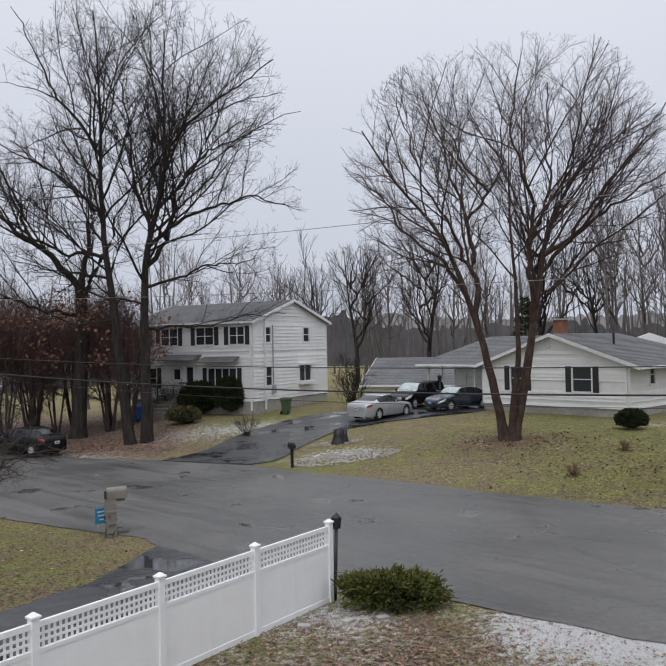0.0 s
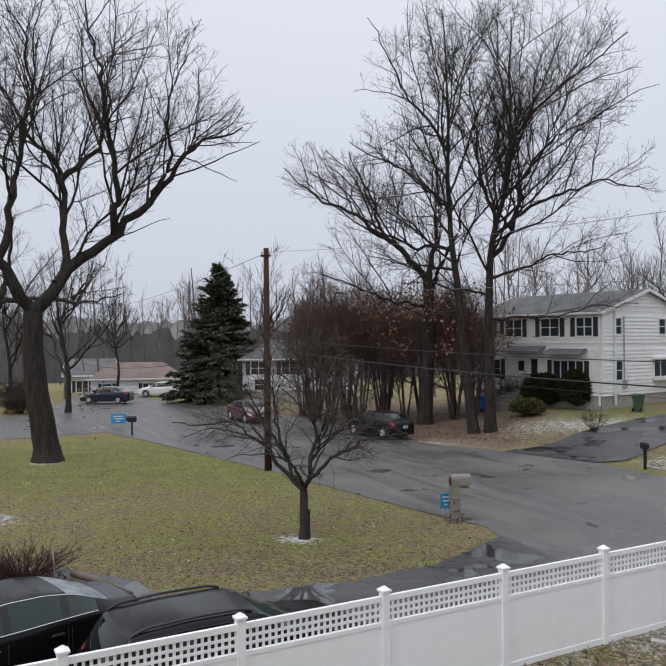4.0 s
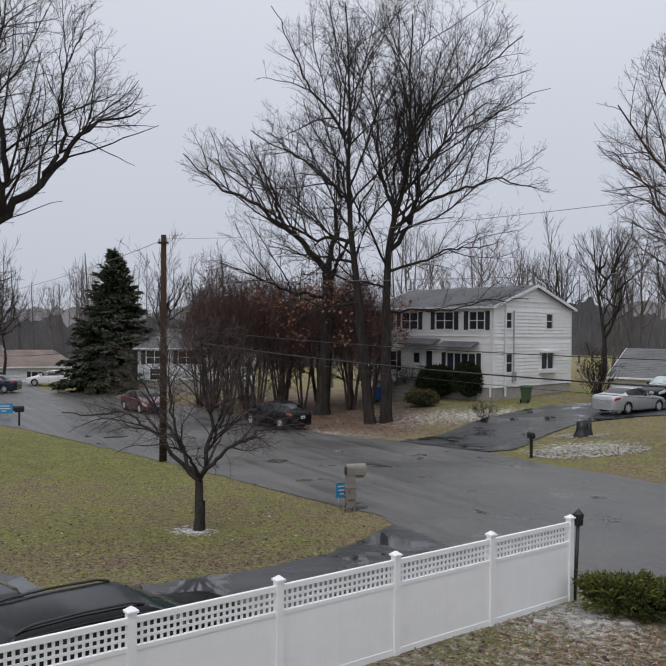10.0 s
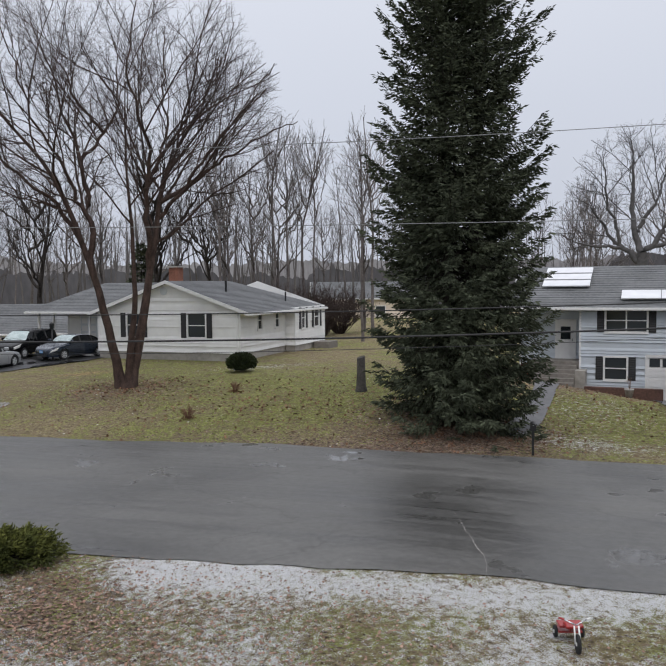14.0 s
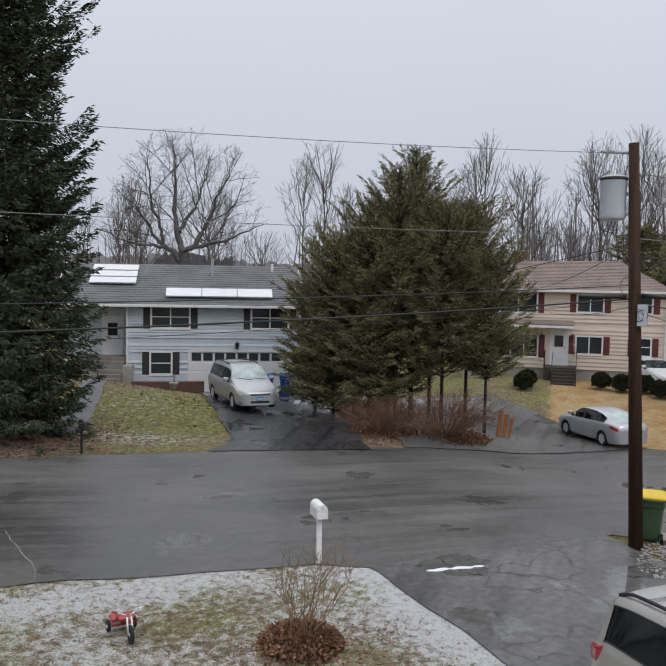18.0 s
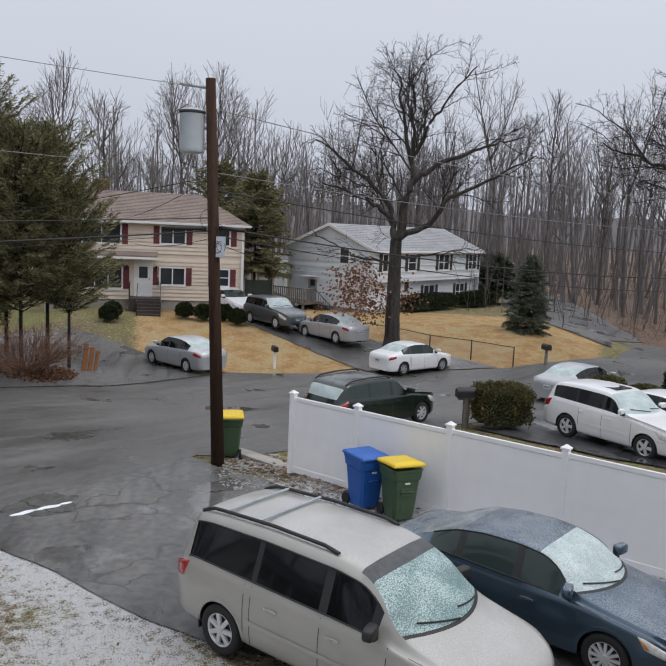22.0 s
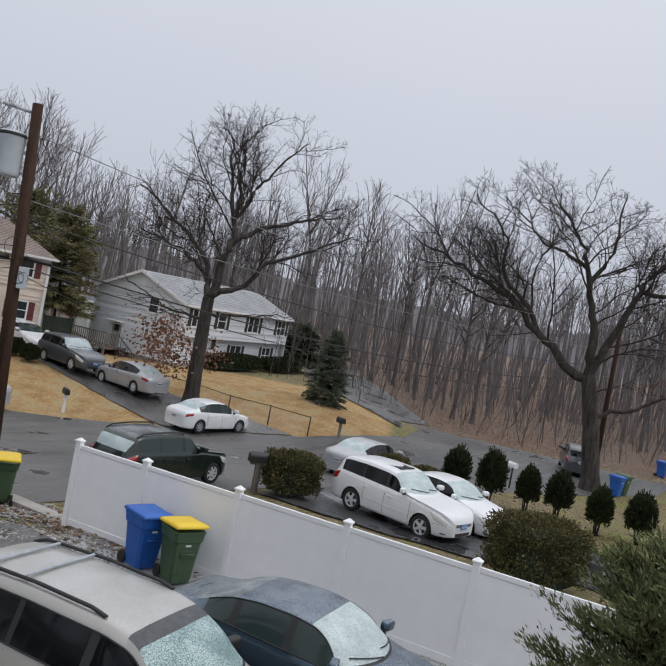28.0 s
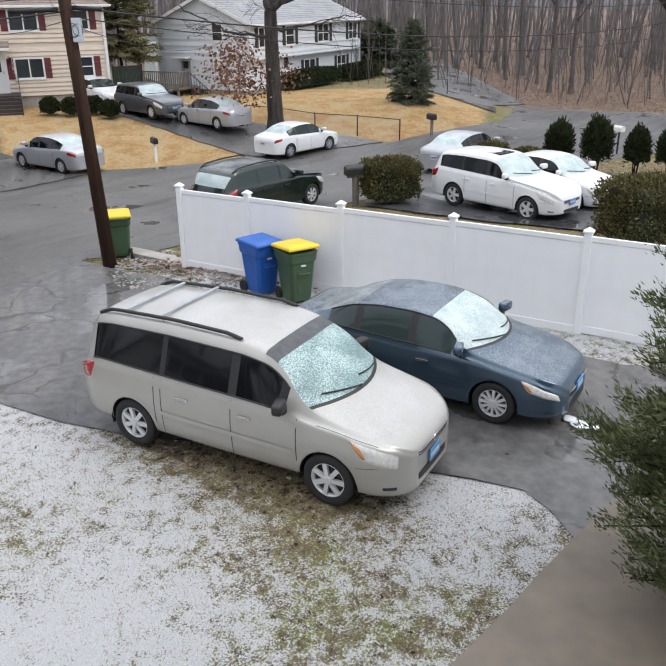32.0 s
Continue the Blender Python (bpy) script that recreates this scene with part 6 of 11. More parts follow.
def arching_tree():
    L = [([(0, -0.2), (0.3, 3.0), (1.0, 5.6), (3.0, 8.4)], 0.52, 0.34, 0), ([(3.0, 8.4), (5.6, 9.2), (8.6, 8.8), (11.0, 9.4)], 0.2, 0.04, 0.1), ([(3.0, 8.4), (4.0, 11.5), (4.2, 14.5)], 0.24, 0.04, -0.1),
         ([(1.0, 5.6), (-1.2, 8.6), (-3.0, 12.8)], 0.26, 0.04, 0.1), ([(2.6, 7.8), (1.4, 11.5), (0.6, 15.5)], 0.2, 0.04, 0.2)]
    tree("bare_tree", -46.2, 38.6, -50.3, *bare_crown(15, L, [(1.5, 6.4), (-3.0, 7.4), (-6.0, 10.0), (-6.4, 14.0), (-3.0, 17.0), (2.0, 17.6), (7.0, 16.0), (10.5, 13.0), (12.0, 10.0), (9.0, 7.4), (5.0, 7.0)], 1.3), M["bark"], M["twig_brown"], "dark leafless tree with an arching trunk across the side street")


def oak_behind_split_level():
    L = [([(0, -0.2), (0.1, 4.0), (0.0, 8.0)], 0.5, 0.4, 0), ([(0, 8.0), (-0.6, 11.0), (-0.4, 14.5), (-0.6, 17.5)], 0.3, 0.04, 0.1), ([(0.0, 7.6), (2.0, 9.6), (3.6, 12.2), (4.6, 15.0)], 0.28, 0.04, -0.1), ([(0, 7.2), (-2.2, 9.0), (-4.0, 11.6), (-5.2, 13.2)], 0.26, 0.04, 0.15),
         ([(-0.3, 9.6), (1.0, 12.5), (1.6, 17.0)], 0.2, 0.03, 0.25), ([(1.2, 8.6), (3.8, 9.4), (6.6, 10.8)], 0.18, 0.03, 0.2), ([(-1.4, 8.2), (-3.8, 8.6), (-6.0, 9.6)], 0.17, 0.03, -0.2), ([(-1.6, 9.0), (-2.6, 12.4), (-3.0, 16.0)], 0.16, 0.03, -0.25)]
    tree("oak_tree", 50.8, 45.2, 48.35, *bare_crown(33, L, [(0.0, 6.6), (-6.2, 7.8), (-6.8, 11.2), (-5.0, 15.3), (-3.5, 18.0), (-0.4, 18.9), (2.7, 18.7), (5.8, 15.9), (7.4, 12.0), (5.0, 9.0), (1.7, 7.2)], 1.1, lift=0.06, angle=52, wiggle=0.15), M["bark_mist"], M["twig_mist"], "round-crowned bare oak behind the split-level house", z=-0.1)


def dogwood():
    L = [([(0, -0.1), (0, 1.4)], 0.13, 0.11, 0), ([(0, 1.4), (-0.5, 2.1), (-1.1, 2.8), (-2.2, 3.3), (-3.7, 3.3)], 0.07, 0.015, 0.3),
         ([(0.1, 1.5), (0.3, 2.5), (0.2, 3.7), (-0.2, 5.6)], 0.07, 0.012, -0.2), ([(0, 1.4), (-0.5, 2.5), (-0.7, 3.9), (-1.2, 5.5)], 0.07, 0.012, 0.2),
         ([(0.1, 1.5), (0.9, 2.5), (1.9, 2.9), (2.9, 3.0)], 0.07, 0.015, -0.3), ([(0.2, 2.2), (0.9, 3.5), (1.4, 4.9)], 0.05, 0.012, 0.3),
         ([(-0.4, 2.2), (-1.3, 3.4), (-2.2, 4.8)], 0.05, 0.012, -0.3), ([(0.3, 2.5), (0.7, 4.1), (0.5, 5.7)], 0.05, 0.012, 0.1), ([(0, 1.5), (0.4, 2.2), (0.8, 2.9)], 0.06, 0.015, 1.5), ([(0, 1.5), (-0.3, 2.2), (-0.6, 2.9)], 0.06, 0.015, -1.5)]
    tree("dogwood_tree", -10.09, 20.19, -26.55, *bare_crown(44, L, [(-0.2, 1.6), (-2.2, 2.4), (-3.9, 3.1), (-3.3, 3.8), (-3.0, 4.7), (-2.2, 5.5), (-0.9, 6.0), (0.3, 6.4), (1.5, 6.0), (2.4, 4.9), (2.9, 3.5), (3.4, 2.7), (2.0, 2.0)], 0.52, lift=0.03, angle=56, tip=0.004, wiggle=0.17, fine=0.85), M["bark"], M["twig_dogwood"], "small spreading bare dogwood on the lawn")


def generic(seed, H=14.0, spread=0.35, r=0.22, n=9, upright=0.6, fine=1.0, fork=0.35):
    """A tree of the woods: a bare stem and a crown whose width and lift are given."""
    rng = np.random.default_rng(seed)
    L = [([(0, -0.2), (rng.normal() * 0.3, H * fork), (rng.normal() * 0.6, H * 0.7), (rng.normal() * 0.8, H * 0.96)], r, 0.03, 0.0)]
    for i in range(n):
        z0 = H * rng.uniform(fork * 0.9, 0.75)
        a = rng.uniform(0, 2 * np.pi)
        ln = H * spread * rng.uniform(0.4, 0.8) * (1.2 - 0.6 * z0 / H)
        dx, dy = math.cos(a) * ln, math.sin(a) * ln
        up = ln * upright * rng.uniform(0.7, 1.4)
        L.append(([(0.0, 0.0, z0), (dx * 0.4, dy * 0.4, z0 + up * 0.5), (dx * 0.8, dy * 0.8, z0 + up * 1.1), (dx, dy, z0 + up * 1.6)], r * 0.42, 0.02, 0.0))
    w = H * spread
    poly = [(0.0, H * fork * 0.9), (-w * 0.6, H * (fork + 0.1)), (-w * 0.95, H * (fork + 0.3)), (-w * 0.8, H * 0.83), (-w * 0.35, H * 0.98), (w * 0.1, H), (w * 0.45, H * 0.96), (w * 0.85, H * 0.82), (w, H * (fork + 0.28)), (w * 0.6, H * (fork + 0.08))]
    return bare_crown(seed, L, poly, 1.9, 1.0, 0.1 + 0.16 * max(0.0, upright - 0.7), 40, 0.012, 0.12, 1.4, fine, (6, 3, 3, 3, 3), 3)


# oak behind the split-level house: mist mixed into both colours as lighter grey
M["bark_mist"] = material("mist_tinted_oak_bark", (0.11, 0.105, 0.105), 0.95, spec=0.2, scale=5, vary=0.25, bump=0.3)
M["twig_mist"] = material("mist_tinted_twigs", (0.10, 0.095, 0.098), 0.9, spec=0.2, scale=2, vary=0.2, bump=0)
M["twig_brown"] = material("brown_leafed_twigs", (0.065, 0.045, 0.04), 0.9, scale=2, vary=0.25, bump=0)
M["twig_birch"] = material("birch_twigs", (0.062, 0.044, 0.04), 0.9, scale=2, vary=0.2, bump=0)
M["bark_pale"] = material("lichened_bark", (0.10, 0.092, 0.082), 0.95, scale=14, second=(0.03, 0.027, 0.025), bump=0.7)
# bark of the woods, paled to carry the haze in its colour
M["bark_haze_far"] = material("far_bark_hazed", (0.15, 0.132, 0.126), 0.95, spec=0.2, scale=5, vary=0.3, bump=0.2, random_tint=0.2)
oak_by_side_street()
tall_oaks()
river_birch()
street_oaks()
dogwood()
arching_tree()
oak_behind_split_level()

# ---------------------------------------------------------------- evergreens, hedges, woods
def foliage(name, colour, second, trans=0.15):
    m = material(name, colour, 0.85, scale=3, second=second, bump=0, spec=0.25)
    n, l = m.node_tree.nodes, m.node_tree.links
    b = n["Principled BSDF"]
    geo, hsv, r = n.new("ShaderNodeNewGeometry"), n.new("ShaderNodeHueSaturation"), n.new("ShaderNodeMapRange")
    r.inputs["To Min"].default_value, r.inputs["To Max"].default_value = 0.55, 1.45
    l.new(geo.outputs["Random Per Island"], r.inputs["Value"])
    l.new(r.outputs["Result"], hsv.inputs["Value"])
    l.new(b.inputs["Base Color"].links[0].from_socket, hsv.inputs["Color"])
    l.new(hsv.outputs["Color"], b.inputs["Base Color"])
    return m


M["spruce"] = foliage("spruce_needles", (0.085, 0.098, 0.06), (0.038, 0.047, 0.03))
M["hemlock"] = foliage("hemlock_needles", (0.25, 0.238, 0.12), (0.115, 0.108, 0.055))
M["juniper"] = foliage("juniper_needles", (0.115, 0.12, 0.026), (0.03, 0.042, 0.012))
M["yew"] = foliage("yew_leaves", (0.035, 0.045, 0.015), (0.014, 0.022, 0.008))
M["boxwood"] = foliage("clipped_hedge_leaves", (0.13, 0.115, 0.045), (0.055, 0.052, 0.02))
M["cedar_grey"] = foliage("grey_cedar_sprays", (0.15, 0.17, 0.12), (0.07, 0.085, 0.06))
M["cedar"] = foliage("cedar_sprays", (0.15, 0.17, 0.075), (0.06, 0.075, 0.03))
M["dead_leaf"] = foliage("dry_leaves", (0.25, 0.135, 0.08), (0.11, 0.058, 0.036))
M["rust_leaf"] = foliage("russet_leaves", (0.28, 0.15, 0.10), (0.14, 0.07, 0.045))
M["red_bush"] = foliage("barberry_twigs", (0.085, 0.04, 0.035), (0.04, 0.022, 0.02))


def blades(rng, P, D, length, width, droop=0.0):
    """Thin pointed blades (one quad each) at points P along directions D."""
    n = len(P)
    D = unit(D + rng.normal(size=(n, 3)) * 0.25 + np.array([0, 0, -droop]))
    S = unit(np.cross(D, rng.normal(size=(n, 3))))
    ln = (length * rng.uniform(0.6, 1.3, n))[:, None]
    wd = (width * rng.uniform(0.7, 1.3, n))[:, None]
    a, b, c, d = P, P + D * ln * 0.45 + S * wd, P + D * ln, P + D * ln * 0.45 - S * wd
    v = np.stack([a, b, c, d], 1).reshape(-1, 3)
    f = np.arange(4 * n).reshape(-1, 4)
    return v, f


def conifer(name, x, y, H, profile, n_br, label, mat, seed, droop=0.25, blade=(0.34, 0.05), per=34, start=0.5, tops=1, up_tip=0.25, z=None, girth=1.0, rise=0.0, uneven=(0.68, 1.14)):
    """A conifer: whorled boughs with side sprays of needles. profile: (height fraction, reach)."""
    rng = np.random.default_rng(seed)
    t = thing(name, pose(x, y, (float(height(x, y)) if z is None else z) - 0.05), label, "tree")
    tv, bl_p, bl_d, br = [], [], [], []
    for k in range(tops):
        off = np.array([0.0, 0.0, 0.0]) if tops == 1 else np.array([math.cos(k * 2.4), math.sin(k * 2.4), 0]) * 0.9
        tr = resample([off * 0.3, off * 0.8 + (0, 0, H * 0.5), off + (0, 0, H * (1 - 0.08 * k))], 12)[None]
        tv.append(pipes(tr, girth * np.linspace(0.012 * H + 0.06, 0.02, 12)[None], 8))
        nb = n_br // tops
        hz = rng.uniform(start / H, 0.985, nb) ** 0.92
        reach = np.interp(hz, *zip(*profile)) * rng.uniform(*uneven, nb)
        az = rng.uniform(0, 2 * np.pi, nb)
        out = np.stack([np.cos(az), np.sin(az), 0 * az], -1)
        m = 6
        s = np.linspace(0, 1, m)
        base = off * hz[:, None] + np.stack([0 * hz, 0 * hz, hz * H * (1 - 0.08 * k)], -1)
        P = base[:, None] + out[:, None] * (reach[:, None] * s)[..., None]
        tilt = np.interp(hz, [0, 0.5, 1.0], [-0.15, 0.05, 0.9]) + rise
        P[..., 2] += reach[:, None] * (tilt[:, None] * s - droop * s ** 1.5 * (1 - hz[:, None]) + up_tip * droop * s ** 4)
        P += rng.normal(size=P.shape) * 0.04
        br.append(pipes(P, 0.028 * np.linspace(1, 0.25, m)[None] * np.ones((nb, 1)), 3))
        # side sprays along each bough
        cnt = np.maximum(4, (per * reach / max(r for _, r in profile)).astype(int))
        idx = np.repeat(np.arange(nb), cnt)
        q = rng.uniform(0.12, 1.0, len(idx)) ** 0.75
        f = q * (m - 1)
        i0 = np.minimum(f.astype(int), m - 2)
        w = (f - i0)[:, None]
        start_p = P[idx, i0] * (1 - w) + P[idx, i0 + 1] * w
        tan = unit(P[idx, i0 + 1] - P[idx, i0])
        lat = np.cross(tan, [0, 0, 1.0]) * rng.choice([-1, 1], len(idx))[:, None]
        d = unit(tan * 0.8 + lat * rng.uniform(0.2, 1.0, (len(idx), 1)) + np.array([0, 0, -droop * 0.6]))
        sl = (0.16 * reach[idx] * rng.uniform(0.5, 1.3, len(idx)) * (1.2 - q) + 0.12)[:, None]
        for g in (0.0, 0.35, 0.7, 1.0):
            bl_p.append(start_p + d * sl * g + rng.normal(size=start_p.shape) * 0.03)
            bl_d.append(d + lat * rng.normal(size=(len(idx), 1)) * 0.5)
    part("trunk", joined("trunk", tv), M["bark"], t, smooth_shade=True)
    part("bough", joined("bough", br), M["bark"], t)
    bp, bd = np.concatenate(bl_p), np.concatenate(bl_d)
    part("crown", mesh_np("crown", *blades(rng, bp, bd, blade[0], blade[1], droop * 0.5)), mat, t, "dense needle sprays")
    return t


def shrub(name, x, y, rx, ry, h, label, mat, seed, n=9000, blade=(0.09, 0.022), boxy=2.0, turn=0.0, category="shrub", lift=0.0, stem=None, z=None, upward=0.3, group="", top_bias=0.0, ragged=0.06):
    """A leafy shrub or clipped hedge: leaves over a rounded or boxy form, round a solid dark core that stands in for
    the shaded inside.
    """
    rng = np.random.default_rng(seed)
    t = thing(name, pose(x, y, float(height(x, y)) if z is None else z, 0, 0, turn), label, category, group)
    # added dark filler: closes the gaps and paints the shade behind the leaves
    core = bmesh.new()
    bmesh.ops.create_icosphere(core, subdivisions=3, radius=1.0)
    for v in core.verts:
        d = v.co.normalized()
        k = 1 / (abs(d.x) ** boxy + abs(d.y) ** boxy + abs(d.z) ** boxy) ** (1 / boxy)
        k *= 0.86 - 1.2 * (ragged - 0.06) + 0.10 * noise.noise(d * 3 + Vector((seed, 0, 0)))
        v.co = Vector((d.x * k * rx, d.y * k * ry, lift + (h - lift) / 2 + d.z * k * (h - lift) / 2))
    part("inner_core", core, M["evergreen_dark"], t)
    d = unit(rng.normal(size=(n, 3)))
    d[:, 2] = np.where(d[:, 2] < -0.55, -d[:, 2] * 0.5, d[:, 2]) + top_bias
    d = unit(d)
    k = 1 / (np.abs(d) ** boxy).sum(1) ** (1 / boxy)
    lump = 0.5 + 0.5 * np.sin(d[:, 0] * 6 + seed) * np.sin(d[:, 1] * 7 + 2 * seed) * np.cos(d[:, 2] * 6)
    rad = k * (0.84 + 0.14 * lump + ragged * rng.normal(size=n).clip(-1.5, 2))
    P = d * rad[:, None] * np.array([rx, ry, (h - lift) / 2]) + np.array([0, 0, lift + (h - lift) / 2])
    part("leaves", mesh_np("leaves", *blades(rng, P, d + np.array([0, 0, upward]) + rng.normal(size=d.shape) * 0.5, *blade)), mat, t, "small dense leaves")
    if stem:
        bm = bmesh.new()
        for i in range(stem):
            a = 2 * math.pi * i / stem
            tube(bm, (0.06 * math.cos(a), 0.06 * math.sin(a), -0.05), (0.3 * rx * math.cos(a), 0.3 * ry * math.sin(a), lift + 0.4), 0.03, 0.02, 6)
        part("stem", bm, M["bark"], t)
    return t


def juniper_bush(x, y):
    """A low juniper: boughs that fan outwards and up from the root in layers, with needle sprays along them."""
    rng = np.random.default_rng(81)
    t = thing("juniper_bush", pose(x, y, float(height(x, y))), "low spreading juniper with ragged boughs at the fence's end", "shrub")
    n, m = 150, 6
    az = rng.uniform(0, 2 * np.pi, n)
    up = rng.choice([0.22, 0.42, 0.58, 0.70], n, p=[0.2, 0.3, 0.3, 0.2]) + rng.normal(size=n) * 0.035
    reach = (0.6 + 0.22 * np.cos(az) ** 2) * rng.uniform(0.7, 1.2, n) * (1.25 - 0.5 * up)
    s = np.linspace(0, 1, m)
    P = np.stack([np.cos(az)[:, None] * reach[:, None] * 1.25 * s, np.sin(az)[:, None] * reach[:, None] * 0.8 * s, (up[:, None] * 0.95 * s ** 0.45) * (1 - 0.12 * s ** 3)], -1)
    P[:, 1:] += rng.normal(size=(n, m - 1, 3)) * 0.03
    part("bough", joined("bough", [pipes(P, 0.014 * np.linspace(1, 0.3, m)[None] * np.ones((n, 1)), 3)]), M["bark"], t)
    idx = rng.integers(0, n, 15000)
    q = rng.uniform(0.25, 1.0, len(idx)) ** 0.55 * (m - 1)
    i0 = np.minimum(q.astype(int), m - 2)
    w = (q - i0)[:, None]
    S = P[idx, i0] * (1 - w) + P[idx, i0 + 1] * w
    d = unit(P[idx, i0 + 1] - P[idx, i0])
    S = S + rng.normal(size=S.shape) * 0.045
    part("leaves", mesh_np("leaves", *blades(rng, S, d + rng.normal(size=d.shape) * 0.6 + np.array([0, 0, 0.25]), 0.13, 0.017)), M["juniper"], t, "yellow-green needle sprays")


def twig_clump(name, x, y, r, h, n, label, mat, seed, leafy=None, category="shrub", thin=0.006, z=None, pile=0.18):
    """Bare upright stems from one root, with fine side twigs and, if asked, dry leaves at the foot."""
    rng = np.random.default_rng(seed)
    t = thing(name, pose(x, y, float(height(x, y)) if z is None else z), label, category)
    a = rng.uniform(0, 2 * np.pi, n)
    lean = rng.uniform(0.1, 1.0, n)
    m = 6
    s = np.linspace(0, 1, m)
    P = np.stack([np.cos(a)[:, None] * (0.12 * r + r * lean[:, None] * s ** 1.3), np.sin(a)[:, None] * (0.12 * r + r * lean[:, None] * s ** 1.3), (h * rng.uniform(0.55, 1.0, n) * (1.1 - 0.4 * lean))[:, None] * s], -1)
    P[:, 1:] += rng.normal(size=(n, m - 1, 3)) * 0.03 * h
    R = thin * 2 * np.linspace(1, 0.4, m)[None] * np.ones((n, 1))
    c1 = children(rng, P, R, 4, (0.25, 0.95), 35, 0.4, 0.6, 0.4, 0.15, 4, thin)
    c2 = children(rng, *c1, 3, (0.2, 0.95), 35, 0.5, 0.7, 0.3, 0.15, 3, thin * 0.8)
    part("stem", joined("stem", [pipes(P, R, 4), pipes(*c1, 3), pipes(*c2, 3)]), mat, t)
    if leafy:
        k, mt, size = leafy
        d = unit(rng.normal(size=(k, 3)))
        q = d * np.array([r * 0.8, r * 0.8, h * pile]) * rng.uniform(0.3, 1, (k, 1)) ** 0.5
        q[:, 2] = np.abs(q[:, 2]) + 0.02
        part("dry_leaves", mesh_np("dry_leaves", *blades(rng, q, d, size, size * 0.4)), mt, t, "curled brown leaves")
    return t


def scattered_leaves(tr, seed, n, spread, z0, z1, size, mat, centre=(0, 0)):
    """Dry leaves clinging in part of a crown."""
    rng = np.random.default_rng(seed)
    k = max(6, n // 30)
    c = np.stack([rng.normal(size=k) * spread + centre[0], rng.normal(size=k) * spread + centre[1], rng.uniform(z0, z1, k)], -1)
    P = c[rng.integers(0, k, n)] + rng.normal(size=(n, 3)) * 0.4
    part("dry_leaves", mesh_np("dry_leaves", *blades(rng, P, rng.normal(size=(n, 3)) + (0, 0, -0.5), size, size * 0.42)), mat, tr, "dry leaves still clinging")


def plant_evergreens():
    conifer("spruce_tree", 17.9, 24.3, 21.0, [(0.0, 3.0), (0.12, 3.2), (0.4, 3.1), (0.7, 2.4), (0.85, 1.4), (1.0, 0.15)], 1250, "towering dark spruce with dense drooping boughs by the street", M["spruce"], 51, droop=0.55, blade=(0.22, 0.032), per=50, start=0.3, tops=2, up_tip=0.8, uneven=(0.6, 1.08))
    conifer("spruce_tree", -39.3, 61.6, 12.3, [(0.0, 4.3), (0.15, 4.5), (0.5, 2.9), (0.8, 1.2), (1.0, 0.1)], 420, "pyramid-shaped dark spruce down the street", M["spruce"], 52, droop=0.2, blade=(0.5, 0.09), per=30)
    for i, (az, d, H, r, s) in enumerate(((45.4, 36.4, 5.4, 1.9, 0.1), (46.7, 35.2, 7.6, 2.1, 0.1), (48.2, 36.6, 8.4, 2.2, 0.2), (49.3, 34.8, 9.6, 2.1, 0.3), (50.6, 37.0, 9.8, 2.3, 0.4), (51.2, 34.8, 11.2, 1.9, 0.9), (52.3, 36.4, 12.4, 1.9, 1.0), (53.6, 36.8, 10.0, 2.2, 1.8), (54.5, 34.6, 9.6, 2.0, 2.2), (56.2, 35.6, 10.0, 2.2, 2.6), (57.6, 34.8, 7.6, 1.9, 2.4))):
        x, y = d * math.sin(radians(az)), d * math.cos(radians(az))
        conifer("hemlock_tree", *east(x, y), H, [(0.0, r * 0.8), (0.15, r * 1.0), (0.45, r * 1.15), (0.7, r * 1.0), (0.85, r * 0.6), (0.94, r * 0.2), (1.0, 0.05)], 290, "feathery olive-green evergreen in a dense roadside clump", M["hemlock"], 60 + i, droop=0.12, blade=(0.18, 0.0155), per=48, start=s * 0.9, up_tip=0.0, girth=0.55, rise=0.6, uneven=(0.35, 1.2))
    conifer("cedar_tree", *east(48.3, 0.1), 4.5, [(0.0, 1.15), (0.25, 1.25), (0.6, 0.95), (0.85, 0.5), (1.0, 0.1)], 330, "dense conical evergreen at the lawn's corner", M["cedar_grey"], 71, droop=0.05, blade=(0.14, 0.02), per=44, start=0.1)
    conifer("pine_tree", *east(52.2, 18.7), 9.0, [(0.0, 2.3), (0.3, 2.6), (0.7, 2.0), (1.0, 0.4)], 300, "tall olive-green pine between the beige and the grey house", M["hemlock"], 72, blade=(0.3, 0.03), per=44, start=2.2, uneven=(0.4, 1.2), girth=0.7)
    conifer("pine_tree", *east(56.0, 23.0), 10.0, [(0.0, 2.6), (0.4, 3.0), (0.8, 2.0), (1.0, 0.4)], 240, "tall olive-green pine behind the beige house", M["hemlock"], 73, blade=(0.35, 0.035), per=40, start=3.0, uneven=(0.4, 1.2), girth=0.7)
    conifer("pine_tree", *east(68.0, 3.0), 3.8, [(0.0, 1.8), (0.4, 1.6), (0.8, 0.9), (1.0, 0.2)], 150, "dark evergreen beside the grey house", M["spruce"], 74, blade=(0.5, 0.08), per=26, start=1.0)
    conifer("pine_tree", *east(47.0, -24.0), 9.0, [(0.0, 2.5), (0.4, 3.0), (0.8, 2.2), (1.0, 0.4)], 70, "loose green pine beyond the old oak", M["hemlock"], 75, blade=(0.45, 0.06), per=22, start=3.5)
    conifer("pine_tree", 19.0, 78.0, 8.5, [(0.0, 2.6), (0.5, 1.5), (1.0, 0.1)], 110, "small dark conifer far behind the ranch", M["spruce"], 76, blade=(0.5, 0.08), per=22)
